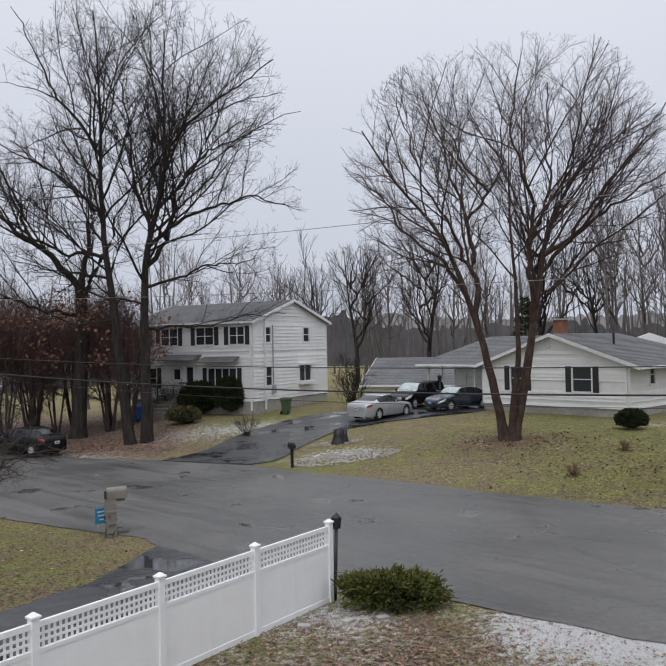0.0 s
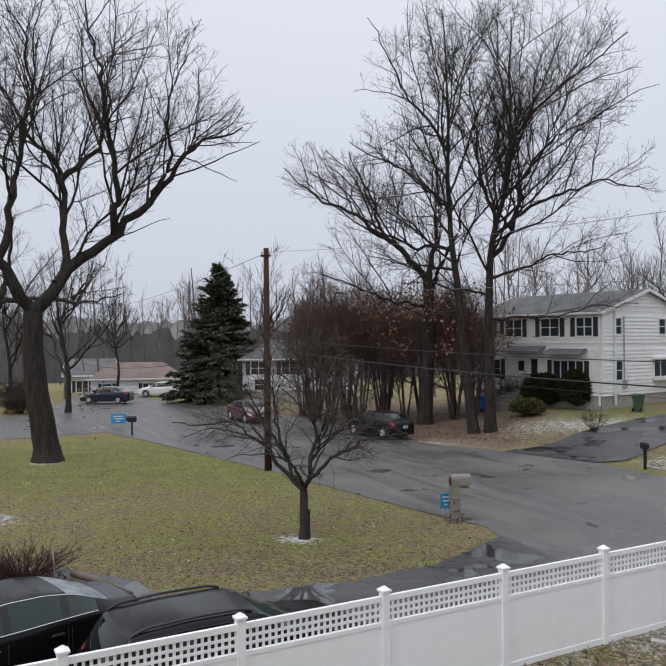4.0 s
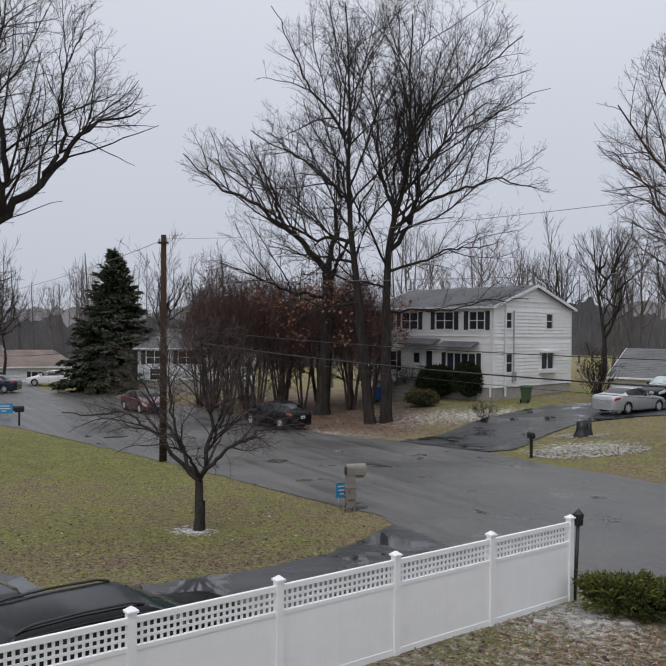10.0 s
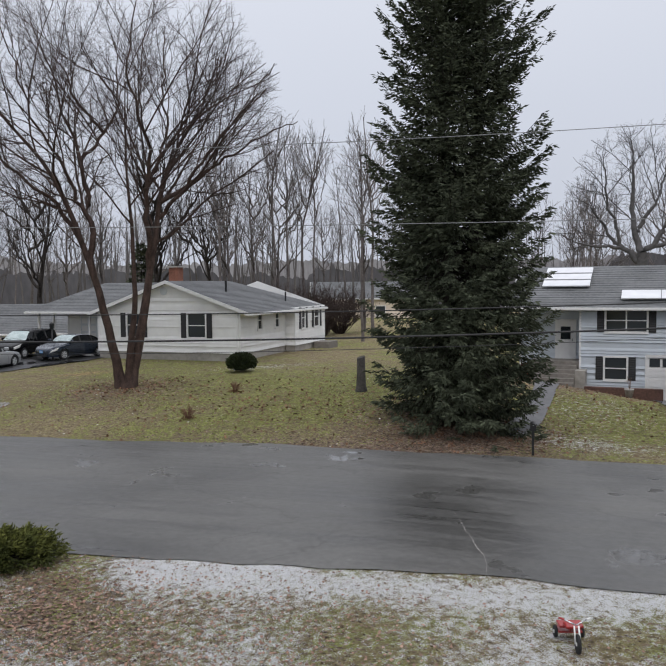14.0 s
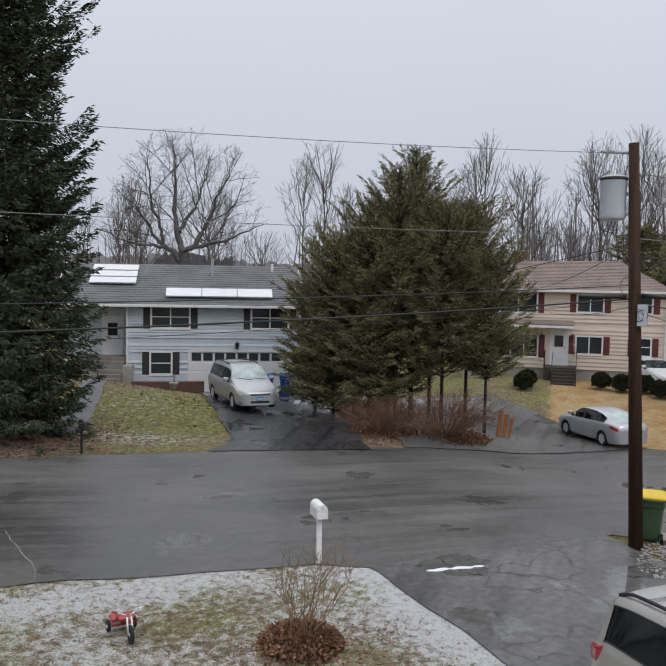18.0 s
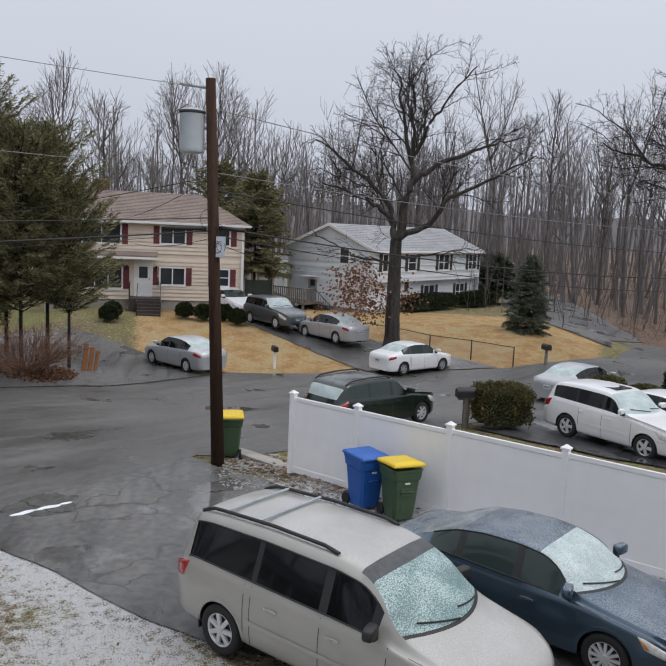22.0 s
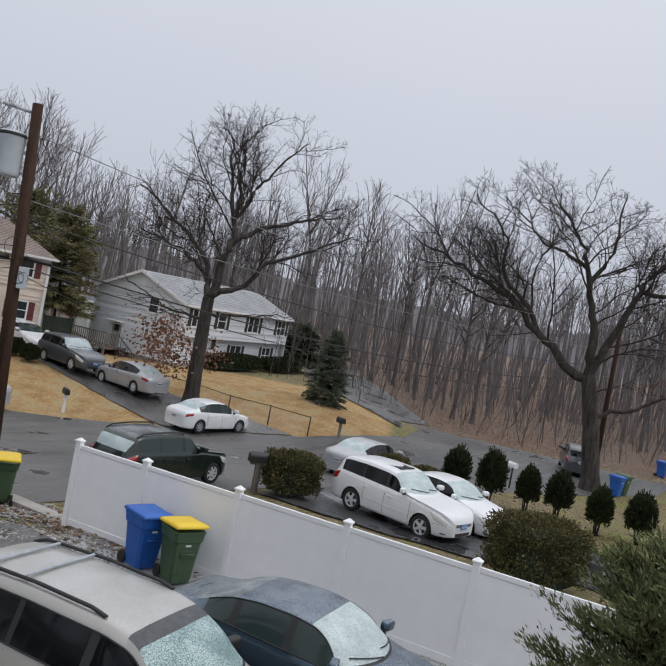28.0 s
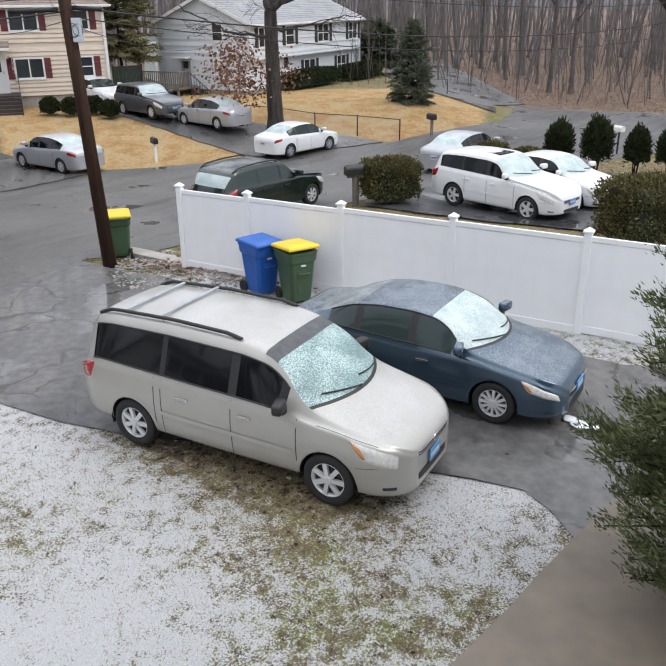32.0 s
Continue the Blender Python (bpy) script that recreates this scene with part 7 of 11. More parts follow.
    conifer("juniper_tree", *east(6.75, -3.35), 4.1, [(0.0, 1.1), (0.3, 1.4), (0.6, 1.25), (0.85, 0.8), (1.0, 0.2)], 330, "bushy green juniper with ragged tips by the path", M["cedar"], 77, droop=-0.5, blade=(0.075, 0.0085), per=130, start=0.15, up_tip=0.2)
    juniper_bush(1.15, 17.0)
    shrub("yew_bush", 14.6, 38.9, 0.75, 0.65, 0.95, "round dark bush at the ranch house's corner", M["yew"], 82, 4500, (0.12, 0.03))
    shrub("rhododendron_bush", -9.1, 54.6, 1.5, 1.1, 2.2, "large dark evergreen bush before the white house", M["yew"], 83, 7000, (0.2, 0.05))
    shrub("rhododendron_bush", -6.9, 53.6, 1.1, 1.0, 2.5, "tall dark evergreen bush at the house corner", M["yew"], 84, 6000, (0.2, 0.05))
    shrub("small_shrub", -9.6, 50.8, 1.1, 0.8, 1.1, "thin brownish shrub on the lawn", M["boxwood"], 85, 1800, (0.16, 0.05))
    for i, (x, y) in enumerate(((42.95, 19.65), (42.95, 18.45), (43.5, 17.4), (42.75, 16.25), (39.5, 22.6), (40.4, 22.9))):
        shrub("round_shrub", *east(x, y), 0.5, 0.5, 0.95, "small clipped dark ball shrub by the foundation", M["yew"], 90 + i, 1800, (0.12, 0.035), group="foundation shrubs")
    shrub("hedge", *east(25.3, 0.65), 0.82, 0.7, 1.4, "tall clipped brown-green hedge block", M["boxwood"], 100, 9000, (0.09, 0.025), boxy=9, turn=-72.5, lift=0.05)
    shrub("hedge", *east(19.95, -5.9), 1.12, 0.9, 1.7, "large clipped brown-green hedge block", M["boxwood"], 101, 16000, (0.08, 0.022), boxy=9, turn=-74.5, lift=0.02)
    shrub("hedge", *east(31.0, -3.0), 0.8, 0.55, 1.3, "low clipped hedge behind the parked cars", M["boxwood"], 102, 7000, (0.09, 0.025), boxy=4, turn=-52.5)
    shrub("hedge", *east(31.0, -4.35), 0.65, 0.5, 1.1, "low clipped hedge behind the parked cars", M["boxwood"], 103, 5000, (0.09, 0.025), boxy=4, turn=-52.5)
    for i, (x, y, r, h) in enumerate(((30.3, -12.6, 0.62, 1.9), (29.7, -13.9, 0.66, 2.05), (29.0, -15.2, 0.5, 1.75), (28.5, -16.3, 0.58, 1.8), (26.5, -16.9, 0.5, 1.7), (26.0, -18.3, 0.6, 1.8))):
        shrub("topiary_shrub", x, y, r * 0.78, r * 0.78, h, "clipped upright yew on bare stems", M["yew"], 110 + i, 4200, (0.17, 0.03), boxy=1.7, lift=0.18, stem=5, group="clipped yew row", upward=1.2, ragged=0.17)
    shrub("hedge", *east(57.5, 7.0), 3.4, 0.7, 1.2, "dark hedge along the grey house", M["yew"], 120, 6000, (0.14, 0.04), boxy=4, turn=-36.5)
    shrub("hedge", *east(63.6, 4.0), 2.6, 0.7, 1.2, "dark hedge along the grey house", M["yew"], 121, 6000, (0.14, 0.04), boxy=4, turn=-36.5)
    shrub("arborvitae", -16.3, 12.7, 1.05, 1.05, 2.35, "big rounded dark evergreen beside the driveway", M["juniper"], 122, 20000, (0.12, 0.026), upward=0.8)
    twig_clump("barberry_bush", -14.2, 13.9, 1.2, 0.8, 130, "low reddish leafless bush by the driveway", M["red_bush"], 131, (900, M["red_bush"], 0.06))
    twig_clump("spirea_bush", *east(8.6, 8.75), 0.85, 1.7, 20, "bare twiggy bush with brown leaves at its foot", M["twig_tan"], 132, (2600, M["dead_leaf"], 0.075))
    twig_clump("tall_weeds", *east(26.3, 18.6), 2.4, 1.9, 190, "reddish brush under the hemlocks", M["weed"], 133, (2600, M["dead_leaf"], 0.12), thin=0.006, pile=0.05)
    twig_clump("tall_weeds", *east(24.6, 20.6), 2.0, 1.4, 130, "brown brush under the hemlocks", M["weed"], 134, (1900, M["dead_leaf"], 0.12), thin=0.006, pile=0.05)
    twig_clump("round_bush", -48.0, 46.4, 1.5, 1.8, 150, "dense brown leafless bush on the corner across the side street", M["twig_brown"], 141, (900, M["dead_leaf"], 0.12), thin=0.012, pile=0.5)
    for i, (x, y, r) in enumerate(((-59.9, 48.6, 2.4), (-56.4, 50.4, 2.2), (-53.6, 52.0, 1.8), (-63.6, 48.4, 2.6))):
        twig_clump("roadside_brush", x, y, r, 2.3, 170, "dark tangled leafless brush beyond the side street", M["twig_brown"], 142 + i, (700, M["dead_leaf"], 0.12), thin=0.014, pile=0.3)
    for i, (x, y, r) in enumerate(((26.0, 57.5, 2.4), (29.5, 59.5, 2.6), (23.2, 61.0, 2.2), (32.5, 62.0, 2.8), (28.0, 65.0, 2.8))):
        twig_clump("woodland_brush", x, y, r, 4.2, 150, "dark leafless brush behind the ranch house", M["twig_brown"], 150 + i, None, thin=0.014)
    twig_clump("garden_shrub", -4.9, 44.6, 0.9, 1.3, 30, "thin bare garden shrub", M["twig"], 135)
    twig_clump("garden_shrub", -11.4, 54.8, 1.4, 2.6, 60, "bare spreading shrub by the porch", M["twig"], 136)
    twig_clump("bare_shrub", 1.3, 54.2, 1.3, 3.2, 40, "small bare tree by the white house", M["twig"], 137, thin=0.014)
    for i, (x, y) in enumerate(((9.13, 30.3), (12.2, 33.4))):
        twig_clump("garden_plant", x, y, 0.35, 0.5, 30, "withered garden plant in the lawn", M["weed"], 140 + i, (80, M["dead_leaf"], 0.06))


def thicket():
    """Reddish multi-stemmed saplings that crowd the lot behind the oaks."""
    rng = random.Random(17)
    made = []
    for k in range(3):
        L = [([(0.15 * math.cos(a), 0.15 * math.sin(a), -0.1), (0.6 * math.cos(a), 0.6 * math.sin(a), 2.6), (1.3 * math.cos(a), 1.3 * math.sin(a), 6.4)], 0.09, 0.02, 0.0) for a in (k + 2 * math.pi * i / 5 for i in range(5))]
        made.append(bare_crown(170 + k, L, [(0.0, 0.8), (-1.8, 1.6), (-2.7, 3.4), (-2.8, 5.6), (-2.0, 7.6), (-0.6, 8.8), (0.8, 8.7), (2.1, 7.4), (2.8, 5.2), (2.6, 3.0), (1.7, 1.5)], 1.0, 1.0, 0.12, 44, 0.008, 0.12, 1.2, 1.5, sides=(6, 4, 3, 3, 3)))
    protos = [None] * 3
    spots = [(-24.0, 49.5), (-22.4, 52.0), (-20.6, 49.8), (-20.2, 53.4), (-18.2, 52.2), (-17.8, 55.0), (-15.2, 54.2), (-13.6, 53.0), (-23.6, 54.2), (-26.0, 52.0), (-21.4, 57.0), (-22.2, 48.6), (-24.6, 51.4), (-19.6, 51.2), (-18.8, 57.4), (-15.8, 56.6), (-25.4, 55.6), (-13.2, 50.9), (-14.6, 51.8)]
    for i, (x, y) in enumerate(spots):
        k, sc = i % 3, rng.uniform(0.85, 1.2)
        m = pose(x, y, float(height(x, y)) - 0.05, 0, 0, rng.uniform(0, 360)) @ Matrix.Diagonal((sc, sc, sc, 1))
        if protos[k] is None:
            t = thing("sapling", pose(0, 0, 0), "reddish leafless sapling in a thicket behind the oaks", "tree", "thicket behind the oaks")
            part("trunk", joined("trunk", made[k][0] + made[k][1][:1]), M["twig_brown"], t, smooth_shade=True)
            part("crown", joined("crown", made[k][1][1:]), M["thicket"], t, "fine reddish twigs")
            protos[k] = t
            t.matrix_world = m
        else:
            copy_thing(protos[k], pose(0, 0, 0)).matrix_world = m


M["twig_tan"] = material("tan_twigs", (0.25, 0.17, 0.10), 0.9, scale=4, vary=0.2, bump=0)
# skyline greys with the haze painted in, lighter for the farther sheet
M["hazy_woods"] = material("mist_tinted_woods", (0.105, 0.102, 0.106), 1.0, scale=0.9, second=(0.06, 0.058, 0.061), bump=0, streak=(1, 1, 0.25), spec=0.0)
M["mist_woods"] = material("distant_woods_hazed", (0.30, 0.295, 0.305), 1.0, scale=0.9, second=(0.20, 0.195, 0.205), bump=0, streak=(1, 1, 0.25), spec=0.0)
M["sapling"] = material("sapling_bark", (0.17, 0.148, 0.14), 0.9, scale=2, vary=0.25, bump=0, spec=0.2)
M["weed"] = material("dry_weeds", (0.20, 0.11, 0.07), 0.9, scale=4, vary=0.25, bump=0)
M["thicket"] = material("red_brown_twigs", (0.125, 0.07, 0.062), 0.9, scale=2, vary=0.2, bump=0, random_tint=0.2)


def woods():
    """Bare trees behind the houses and the woods down the street: a few built ones, each copied."""
    makers = [generic(200 + i, *spec) for i, spec in enumerate((
        (16, 0.27, 0.20, 9, 1.0, 1.0, 0.38), (18, 0.19, 0.16, 8, 1.4, 1.0, 0.48), (13, 0.44, 0.26, 10, 0.7, 1.2, 0.25), (20, 0.16, 0.16, 8, 1.6, 1.0, 0.52), (15, 0.33, 0.20, 10, 0.9, 1.0, 0.32), (15, 0.46, 0.30, 11, 0.75, 1.3, 0.24)))]
    protos = []
    spots = [(3.6, 88.0, 0, 1.0), (-1.5, 82, 2, 0.95), (9.0, 74.0, 5, 1.05), (17.5, 66.0, 5, 1.15), (2.5, 80.0, 5, 0.95), (23.0, 70.0, 2, 1.0), (28.5, 60.0, 1, 1.0), (31.0, 64.0, 3, 0.9), (33.5, 58.0, 1, 1.05), (35.5, 63, 0, 0.95), (29.5, 52.5, 3, 0.8), (20.5, 60.0, 1, 0.95), (22.5, 63.0, 4, 1.0), (24.5, 57.5, 3, 0.9), (26.0, 66.0, 0, 1.0), (27.0, 61.0, 1, 1.0), (30.0, 69.0, 4, 1.0), (25.5, 72.0, 1, 1.0), (14.0, 72.0, 4, 0.9), (6.0, 86.0, 4, 1.0), (-9.0, 80.0, 0, 0.9),
             (38.5, 56.0, 4, 1.0), (12.5, 80.0, 4, 1.0), (42.0, 61.0, 1, 0.95), (-6.0, 92.0, 4, 0.9), (66.6, 32.4, 1, 1.05), (69.2, 25.6, 3, 1.0), (66.1, 21.2, 0, 1.0), (63.0, 30.0, 4, 0.95), (71.1, 16.0, 1, 1.1), (60, 50, 1, 0.9), (56, 58, 0, 0.9),
             (-45.0, 48.5, 5, 0.85), (-52.0, 40.0, 5, 0.9), (-56.0, 60.0, 4, 0.75), (-62.0, 52.0, 2, 0.8), (-30.0, 73.0, 0, 0.8), (-26.0, 70.0, 2, 0.85), (-33.0, 70.0, 2, 0.8), (-38.0, 69.0, 5, 0.75), (-21.0, 68.0, 4, 0.85), (-36.0, 75.0, 1, 0.8), (-15.0, 72.0, 0, 0.9), (-60.0, 57.0, 5, 0.8), (-67.0, 52.0, 2, 0.85), (-54.0, 65.0, 2, 0.75), (-71.0, 60.0, 5, 0.9), (-47.0, 68.0, 4, 0.8), (-76.0, 54.0, 2, 0.9)]
    rng = random.Random(5)
    for k in range(50):
        a = radians(rng.uniform(78, 136))
        r = rng.uniform(66, 118)
        spots.append((r * math.sin(a), r * math.cos(a), rng.choice((0, 1, 1, 3, 3, 4)), rng.uniform(0.85, 1.2)))
    for k in range(22):
        a = radians(rng.uniform(44, 82))
        r = rng.uniform(72, 110)
        spots.append((r * math.sin(a), r * math.cos(a), rng.choice((0, 1, 3, 4)), rng.uniform(0.85, 1.15)))
    for k in range(20):
        a = radians(rng.uniform(-58, 30))
        r = rng.uniform(95, 150)
        spots.append((r * math.sin(a), r * math.cos(a), rng.choice((0, 1, 4)), rng.uniform(0.75, 1.05)))
    for x, y, k, s in spots:
        m = pose(x, y, float(height(x, y)) - 0.1, 0, 0, rng.uniform(0, 360)) @ Matrix.Diagonal((s, s, s, 1))
        if len(protos) <= k or protos[k] is None:
            while len(protos) <= k:
                protos.append(None)
            # the dark kinds keep plain bark; the others wear the haze-paled colours
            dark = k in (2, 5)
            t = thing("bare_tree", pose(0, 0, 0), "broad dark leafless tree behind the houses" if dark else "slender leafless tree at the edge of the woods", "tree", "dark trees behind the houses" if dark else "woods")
            part("trunk", joined("trunk", makers[k][0]), M["bark"] if dark else M["bark_haze_far"], t, smooth_shade=True)
            part("crown", joined("crown", makers[k][1]), M["twig"] if dark else M["twig_haze_far"], t, "fine bare twigs")
            t.matrix_world = m
            protos[k] = t
        else:
            c = copy_thing(protos[k], pose(0, 0, 0))
            c.matrix_world = m
    # the wooded skyline beyond the last houses: upright sheets with haze in their colour
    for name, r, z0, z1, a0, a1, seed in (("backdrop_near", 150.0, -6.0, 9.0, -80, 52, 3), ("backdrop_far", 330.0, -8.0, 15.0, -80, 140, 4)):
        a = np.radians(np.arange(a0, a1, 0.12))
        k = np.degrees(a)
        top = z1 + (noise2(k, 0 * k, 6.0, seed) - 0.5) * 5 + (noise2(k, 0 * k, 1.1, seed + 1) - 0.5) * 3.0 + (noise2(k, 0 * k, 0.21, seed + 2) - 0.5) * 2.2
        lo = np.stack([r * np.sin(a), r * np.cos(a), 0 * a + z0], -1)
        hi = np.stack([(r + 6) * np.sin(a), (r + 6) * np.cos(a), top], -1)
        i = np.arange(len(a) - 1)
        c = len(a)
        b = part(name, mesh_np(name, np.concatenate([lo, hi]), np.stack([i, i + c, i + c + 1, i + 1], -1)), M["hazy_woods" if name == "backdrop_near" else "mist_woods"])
        tagged(b, "wooded skyline sheet, coloured grey-brown for haze", "woods", kind="structure")
    # the depth of the woods: countless trunks and brush beyond, as one stuff
    nr = np.random.default_rng(8)
    n = 1500
    az = np.radians(np.concatenate([nr.uniform(72, 140, 850), nr.uniform(-66, 72, n - 850)]))
    rr = np.where(np.degrees(az) > 72, nr.uniform(74, 180, n), nr.uniform(88, 210, n))
    x, y = rr * np.sin(az), rr * np.cos(az)
    z = height(x, y)
    H = nr.uniform(9, 17, n)
    m = 4
    s = np.linspace(0, 1, m)
    P = np.stack([x, y, z], -1)[:, None] + s[None, :, None] * np.stack([nr.normal(size=n) * 1.2, nr.normal(size=n) * 1.2, H], -1)[:, None]
    R = (nr.uniform(0.10, 0.24, n))[:, None] * np.linspace(1, 0.25, m)[None]
    # haze by colour only: one pale grey for each side
    for side, bark in ((np.degrees(az) > 72, "twig_haze_far"), (np.degrees(az) <= 72, "twig_haze_mid")):
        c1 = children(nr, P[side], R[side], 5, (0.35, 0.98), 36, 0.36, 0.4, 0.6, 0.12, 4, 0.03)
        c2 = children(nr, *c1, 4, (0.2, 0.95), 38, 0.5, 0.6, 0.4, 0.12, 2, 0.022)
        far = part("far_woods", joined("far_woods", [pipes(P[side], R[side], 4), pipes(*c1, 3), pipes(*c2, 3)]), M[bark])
        tagged(far, "leafless woods in the distance, paled grey-brown for haze", "woods", kind="stuff")
    n = 1000
    az, rr = np.radians(nr.uniform(98, 140, n)), nr.uniform(58, 105, n)
    x, y = rr * np.sin(az), rr * np.cos(az)
    H = nr.uniform(1.0, 7.0, n)
    P = np.stack([x, y, height(x, y) - 0.1], -1)[:, None] + np.linspace(0, 1, 3)[None, :, None] * np.stack([nr.normal(size=n) * 0.9, nr.normal(size=n) * 0.9, H], -1)[:, None]
    R = (nr.uniform(0.004, 0.009, n) * H)[:, None] * np.linspace(1, 0.4, 3)[None]
    c1 = children(nr, P, R, 4, (0.2, 0.98), 35, 0.35, 0.6, 0.5, 0.1, 2, 0.014)
    brush = part("undergrowth", joined("undergrowth", [pipes(P, R, 3), pipes(*c1, 3)]), M["sapling"])
    tagged(brush, "dense leafless saplings and brush at the woods' edge", "undergrowth", kind="stuff")


plant_evergreens()
thicket()
woods()

# ---------------------------------------------------------------- cars
def paint(name, colour, metal=0.35, rough=0.32, frost=0.0, coat=0.6):
    """Car paint with a clear coat and, where asked, a thin frost on the upward faces' grain."""
    m = material(name, colour, rough, metal, scale=3, vary=0.03, bump=0, coat=coat, spec=0.5 if coat else 0.25)
    n, l = m.node_tree.nodes, m.node_tree.links
    b = n["Principled BSDF"]
    geo, sp = n.new("ShaderNodeNewGeometry"), n.new("ShaderNodeSeparateXYZ")
    l.new(geo.outputs["Normal"], sp.inputs[0])
    tex, nz, big = n.new("ShaderNodeTexCoord"), n.new("ShaderNodeTexNoise"), n.new("ShaderNodeTexNoise")
    nz.inputs["Scale"].default_value, nz.inputs["Detail"].default_value = 70, 5
    big.inputs["Scale"].default_value, big.inputs["Detail"].default_value = 2.2, 3
    l.new(tex.outputs["Object"], nz.inputs["Vector"])
    l.new(tex.outputs["Object"], big.inputs["Vector"])
    r1 = n.new("ShaderNodeMapRange")
    r1.inputs["From Min"].default_value, r1.inputs["From Max"].default_value = 0.72, 0.97
    l.new(sp.outputs["Z"], r1.inputs["Value"])
    s = n.new("ShaderNodeMath")
    s.operation = "ADD"
    l.new(nz.outputs["Fac"], s.inputs[0])
    bm_ = n.new("ShaderNodeMath")
    bm_.operation = "MULTIPLY"
    bm_.inputs[1].default_value = 0.45
    l.new(big.outputs["Fac"], bm_.inputs[0])
    l.new(bm_.outputs[0], s.inputs[1])
    r2 = n.new("ShaderNodeMapRange")
    r2.inputs["From Min"].default_value, r2.inputs["From Max"].default_value = 0.66, 0.86
    r2.inputs["To Max"].default_value = frost
    l.new(s.outputs[0], r2.inputs["Value"])
    f = n.new("ShaderNodeMath")
    f.operation = "MULTIPLY"
    l.new(r1.outputs["Result"], f.inputs[0])
    l.new(r2.outputs["Result"], f.inputs[1])
    mix = n.new("ShaderNodeMix")
    mix.data_type = "RGBA"
    src = b.inputs["Base Color"].links[0].from_socket
    l.new(src, mix.inputs["A"])
    mix.inputs["B"].default_value = (0.62, 0.64, 0.67, 1)
    l.new(f.outputs[0], mix.inputs["Factor"])
    l.new(mix.outputs["Result"], b.inputs["Base Color"])
    for key, base, to in (("Roughness", rough, 0.8), ("Metallic", metal, 0.0), ("Coat Weight", coat, 0.0)):
        r3 = n.new("ShaderNodeMapRange")
        r3.inputs["To Min"].default_value, r3.inputs["To Max"].default_value = base, to
        l.new(f.outputs[0], r3.inputs["Value"])
        l.new(r3.outputs["Result"], b.inputs[key])
    return m


def frost_glass(name, ice=(0.50, 0.62, 0.61), bare=(0.13, 0.22, 0.22), lo=0.42, hi=0.62):
    """Windscreen glass under a crust of ice crystals."""
    m = material(name, ice, 0.5, scale=70, second=bare, bump=0.4, spec=0.6)
    n, l = m.node_tree.nodes, m.node_tree.links
    b = n["Principled BSDF"]
    mix = b.inputs["Base Color"].links[0].from_node
    v = n.new("ShaderNodeTexVoronoi")
    v.inputs["Scale"].default_value = 55
    w = n.new("ShaderNodeTexNoise")
    w.inputs["Scale"].default_value, w.inputs["Detail"].default_value = 3, 4
    tex = n.new("ShaderNodeTexCoord")
    l.new(tex.outputs["Object"], v.inputs["Vector"])
    l.new(tex.outputs["Object"], w.inputs["Vector"])
    s = n.new("ShaderNodeMath")
    s.operation = "ADD"
    l.new(v.outputs["Distance"], s.inputs[0])
    l.new(w.outputs["Fac"], s.inputs[1])
    r = n.new("ShaderNodeMapRange")
    r.inputs["From Min"].default_value, r.inputs["From Max"].default_value = lo + 0.2, hi + 0.55
    l.new(s.outputs[0], r.inputs["Value"])
    l.new(r.outputs["Result"], mix.inputs["Factor"])
    return m


M["ice"] = frost_glass("iced_windscreen")
M["ice_light"] = frost_glass("thin_ice_glass", (0.62, 0.70, 0.70), (0.30, 0.38, 0.38), 0.45, 0.68)
M["glass_shade"] = material("tinted_glass_band", (0.07, 0.075, 0.08), 0.3, scale=60, vary=0.3, bump=0.1)
M["ice_thin"] = frost_glass("half_iced_glass", (0.34, 0.37, 0.39), (0.07, 0.085, 0.09), 0.5, 0.7)
M["chrome"] = material("chrome", (0.6, 0.6, 0.62), 0.18, 0.95, bump=0, vary=0.02)
M["alloy"] = material("alloy_wheel", (0.62, 0.63, 0.64), 0.35, 0.25, bump=0, vary=0.05)
M["lamp_clear"] = material("headlamp_lens", (0.78, 0.77, 0.73), 0.15, 0.0, scale=16, second=(0.42, 0.42, 0.41), bump=0.2, coat=0.6)
M["lamp_red"] = material("tail_lamp_lens", (0.35, 0.012, 0.012), 0.15, scale=30, vary=0.2, bump=0.05, coat=1.0)
M["lamp_amber"] = material("amber_lens", (0.6, 0.22, 0.03), 0.2, bump=0, coat=1.0)
M["plate_blue"] = material("number_plate_blue", (0.10, 0.28, 0.55), 0.5, bump=0, vary=0.05)
M["plate_white"] = material("number_plate_white", (0.6, 0.63, 0.66), 0.5, bump=0, vary=0.05)
M["bar_dark"] = material("dark_bars", (0.03, 0.04, 0.09), 0.6, bump=0)

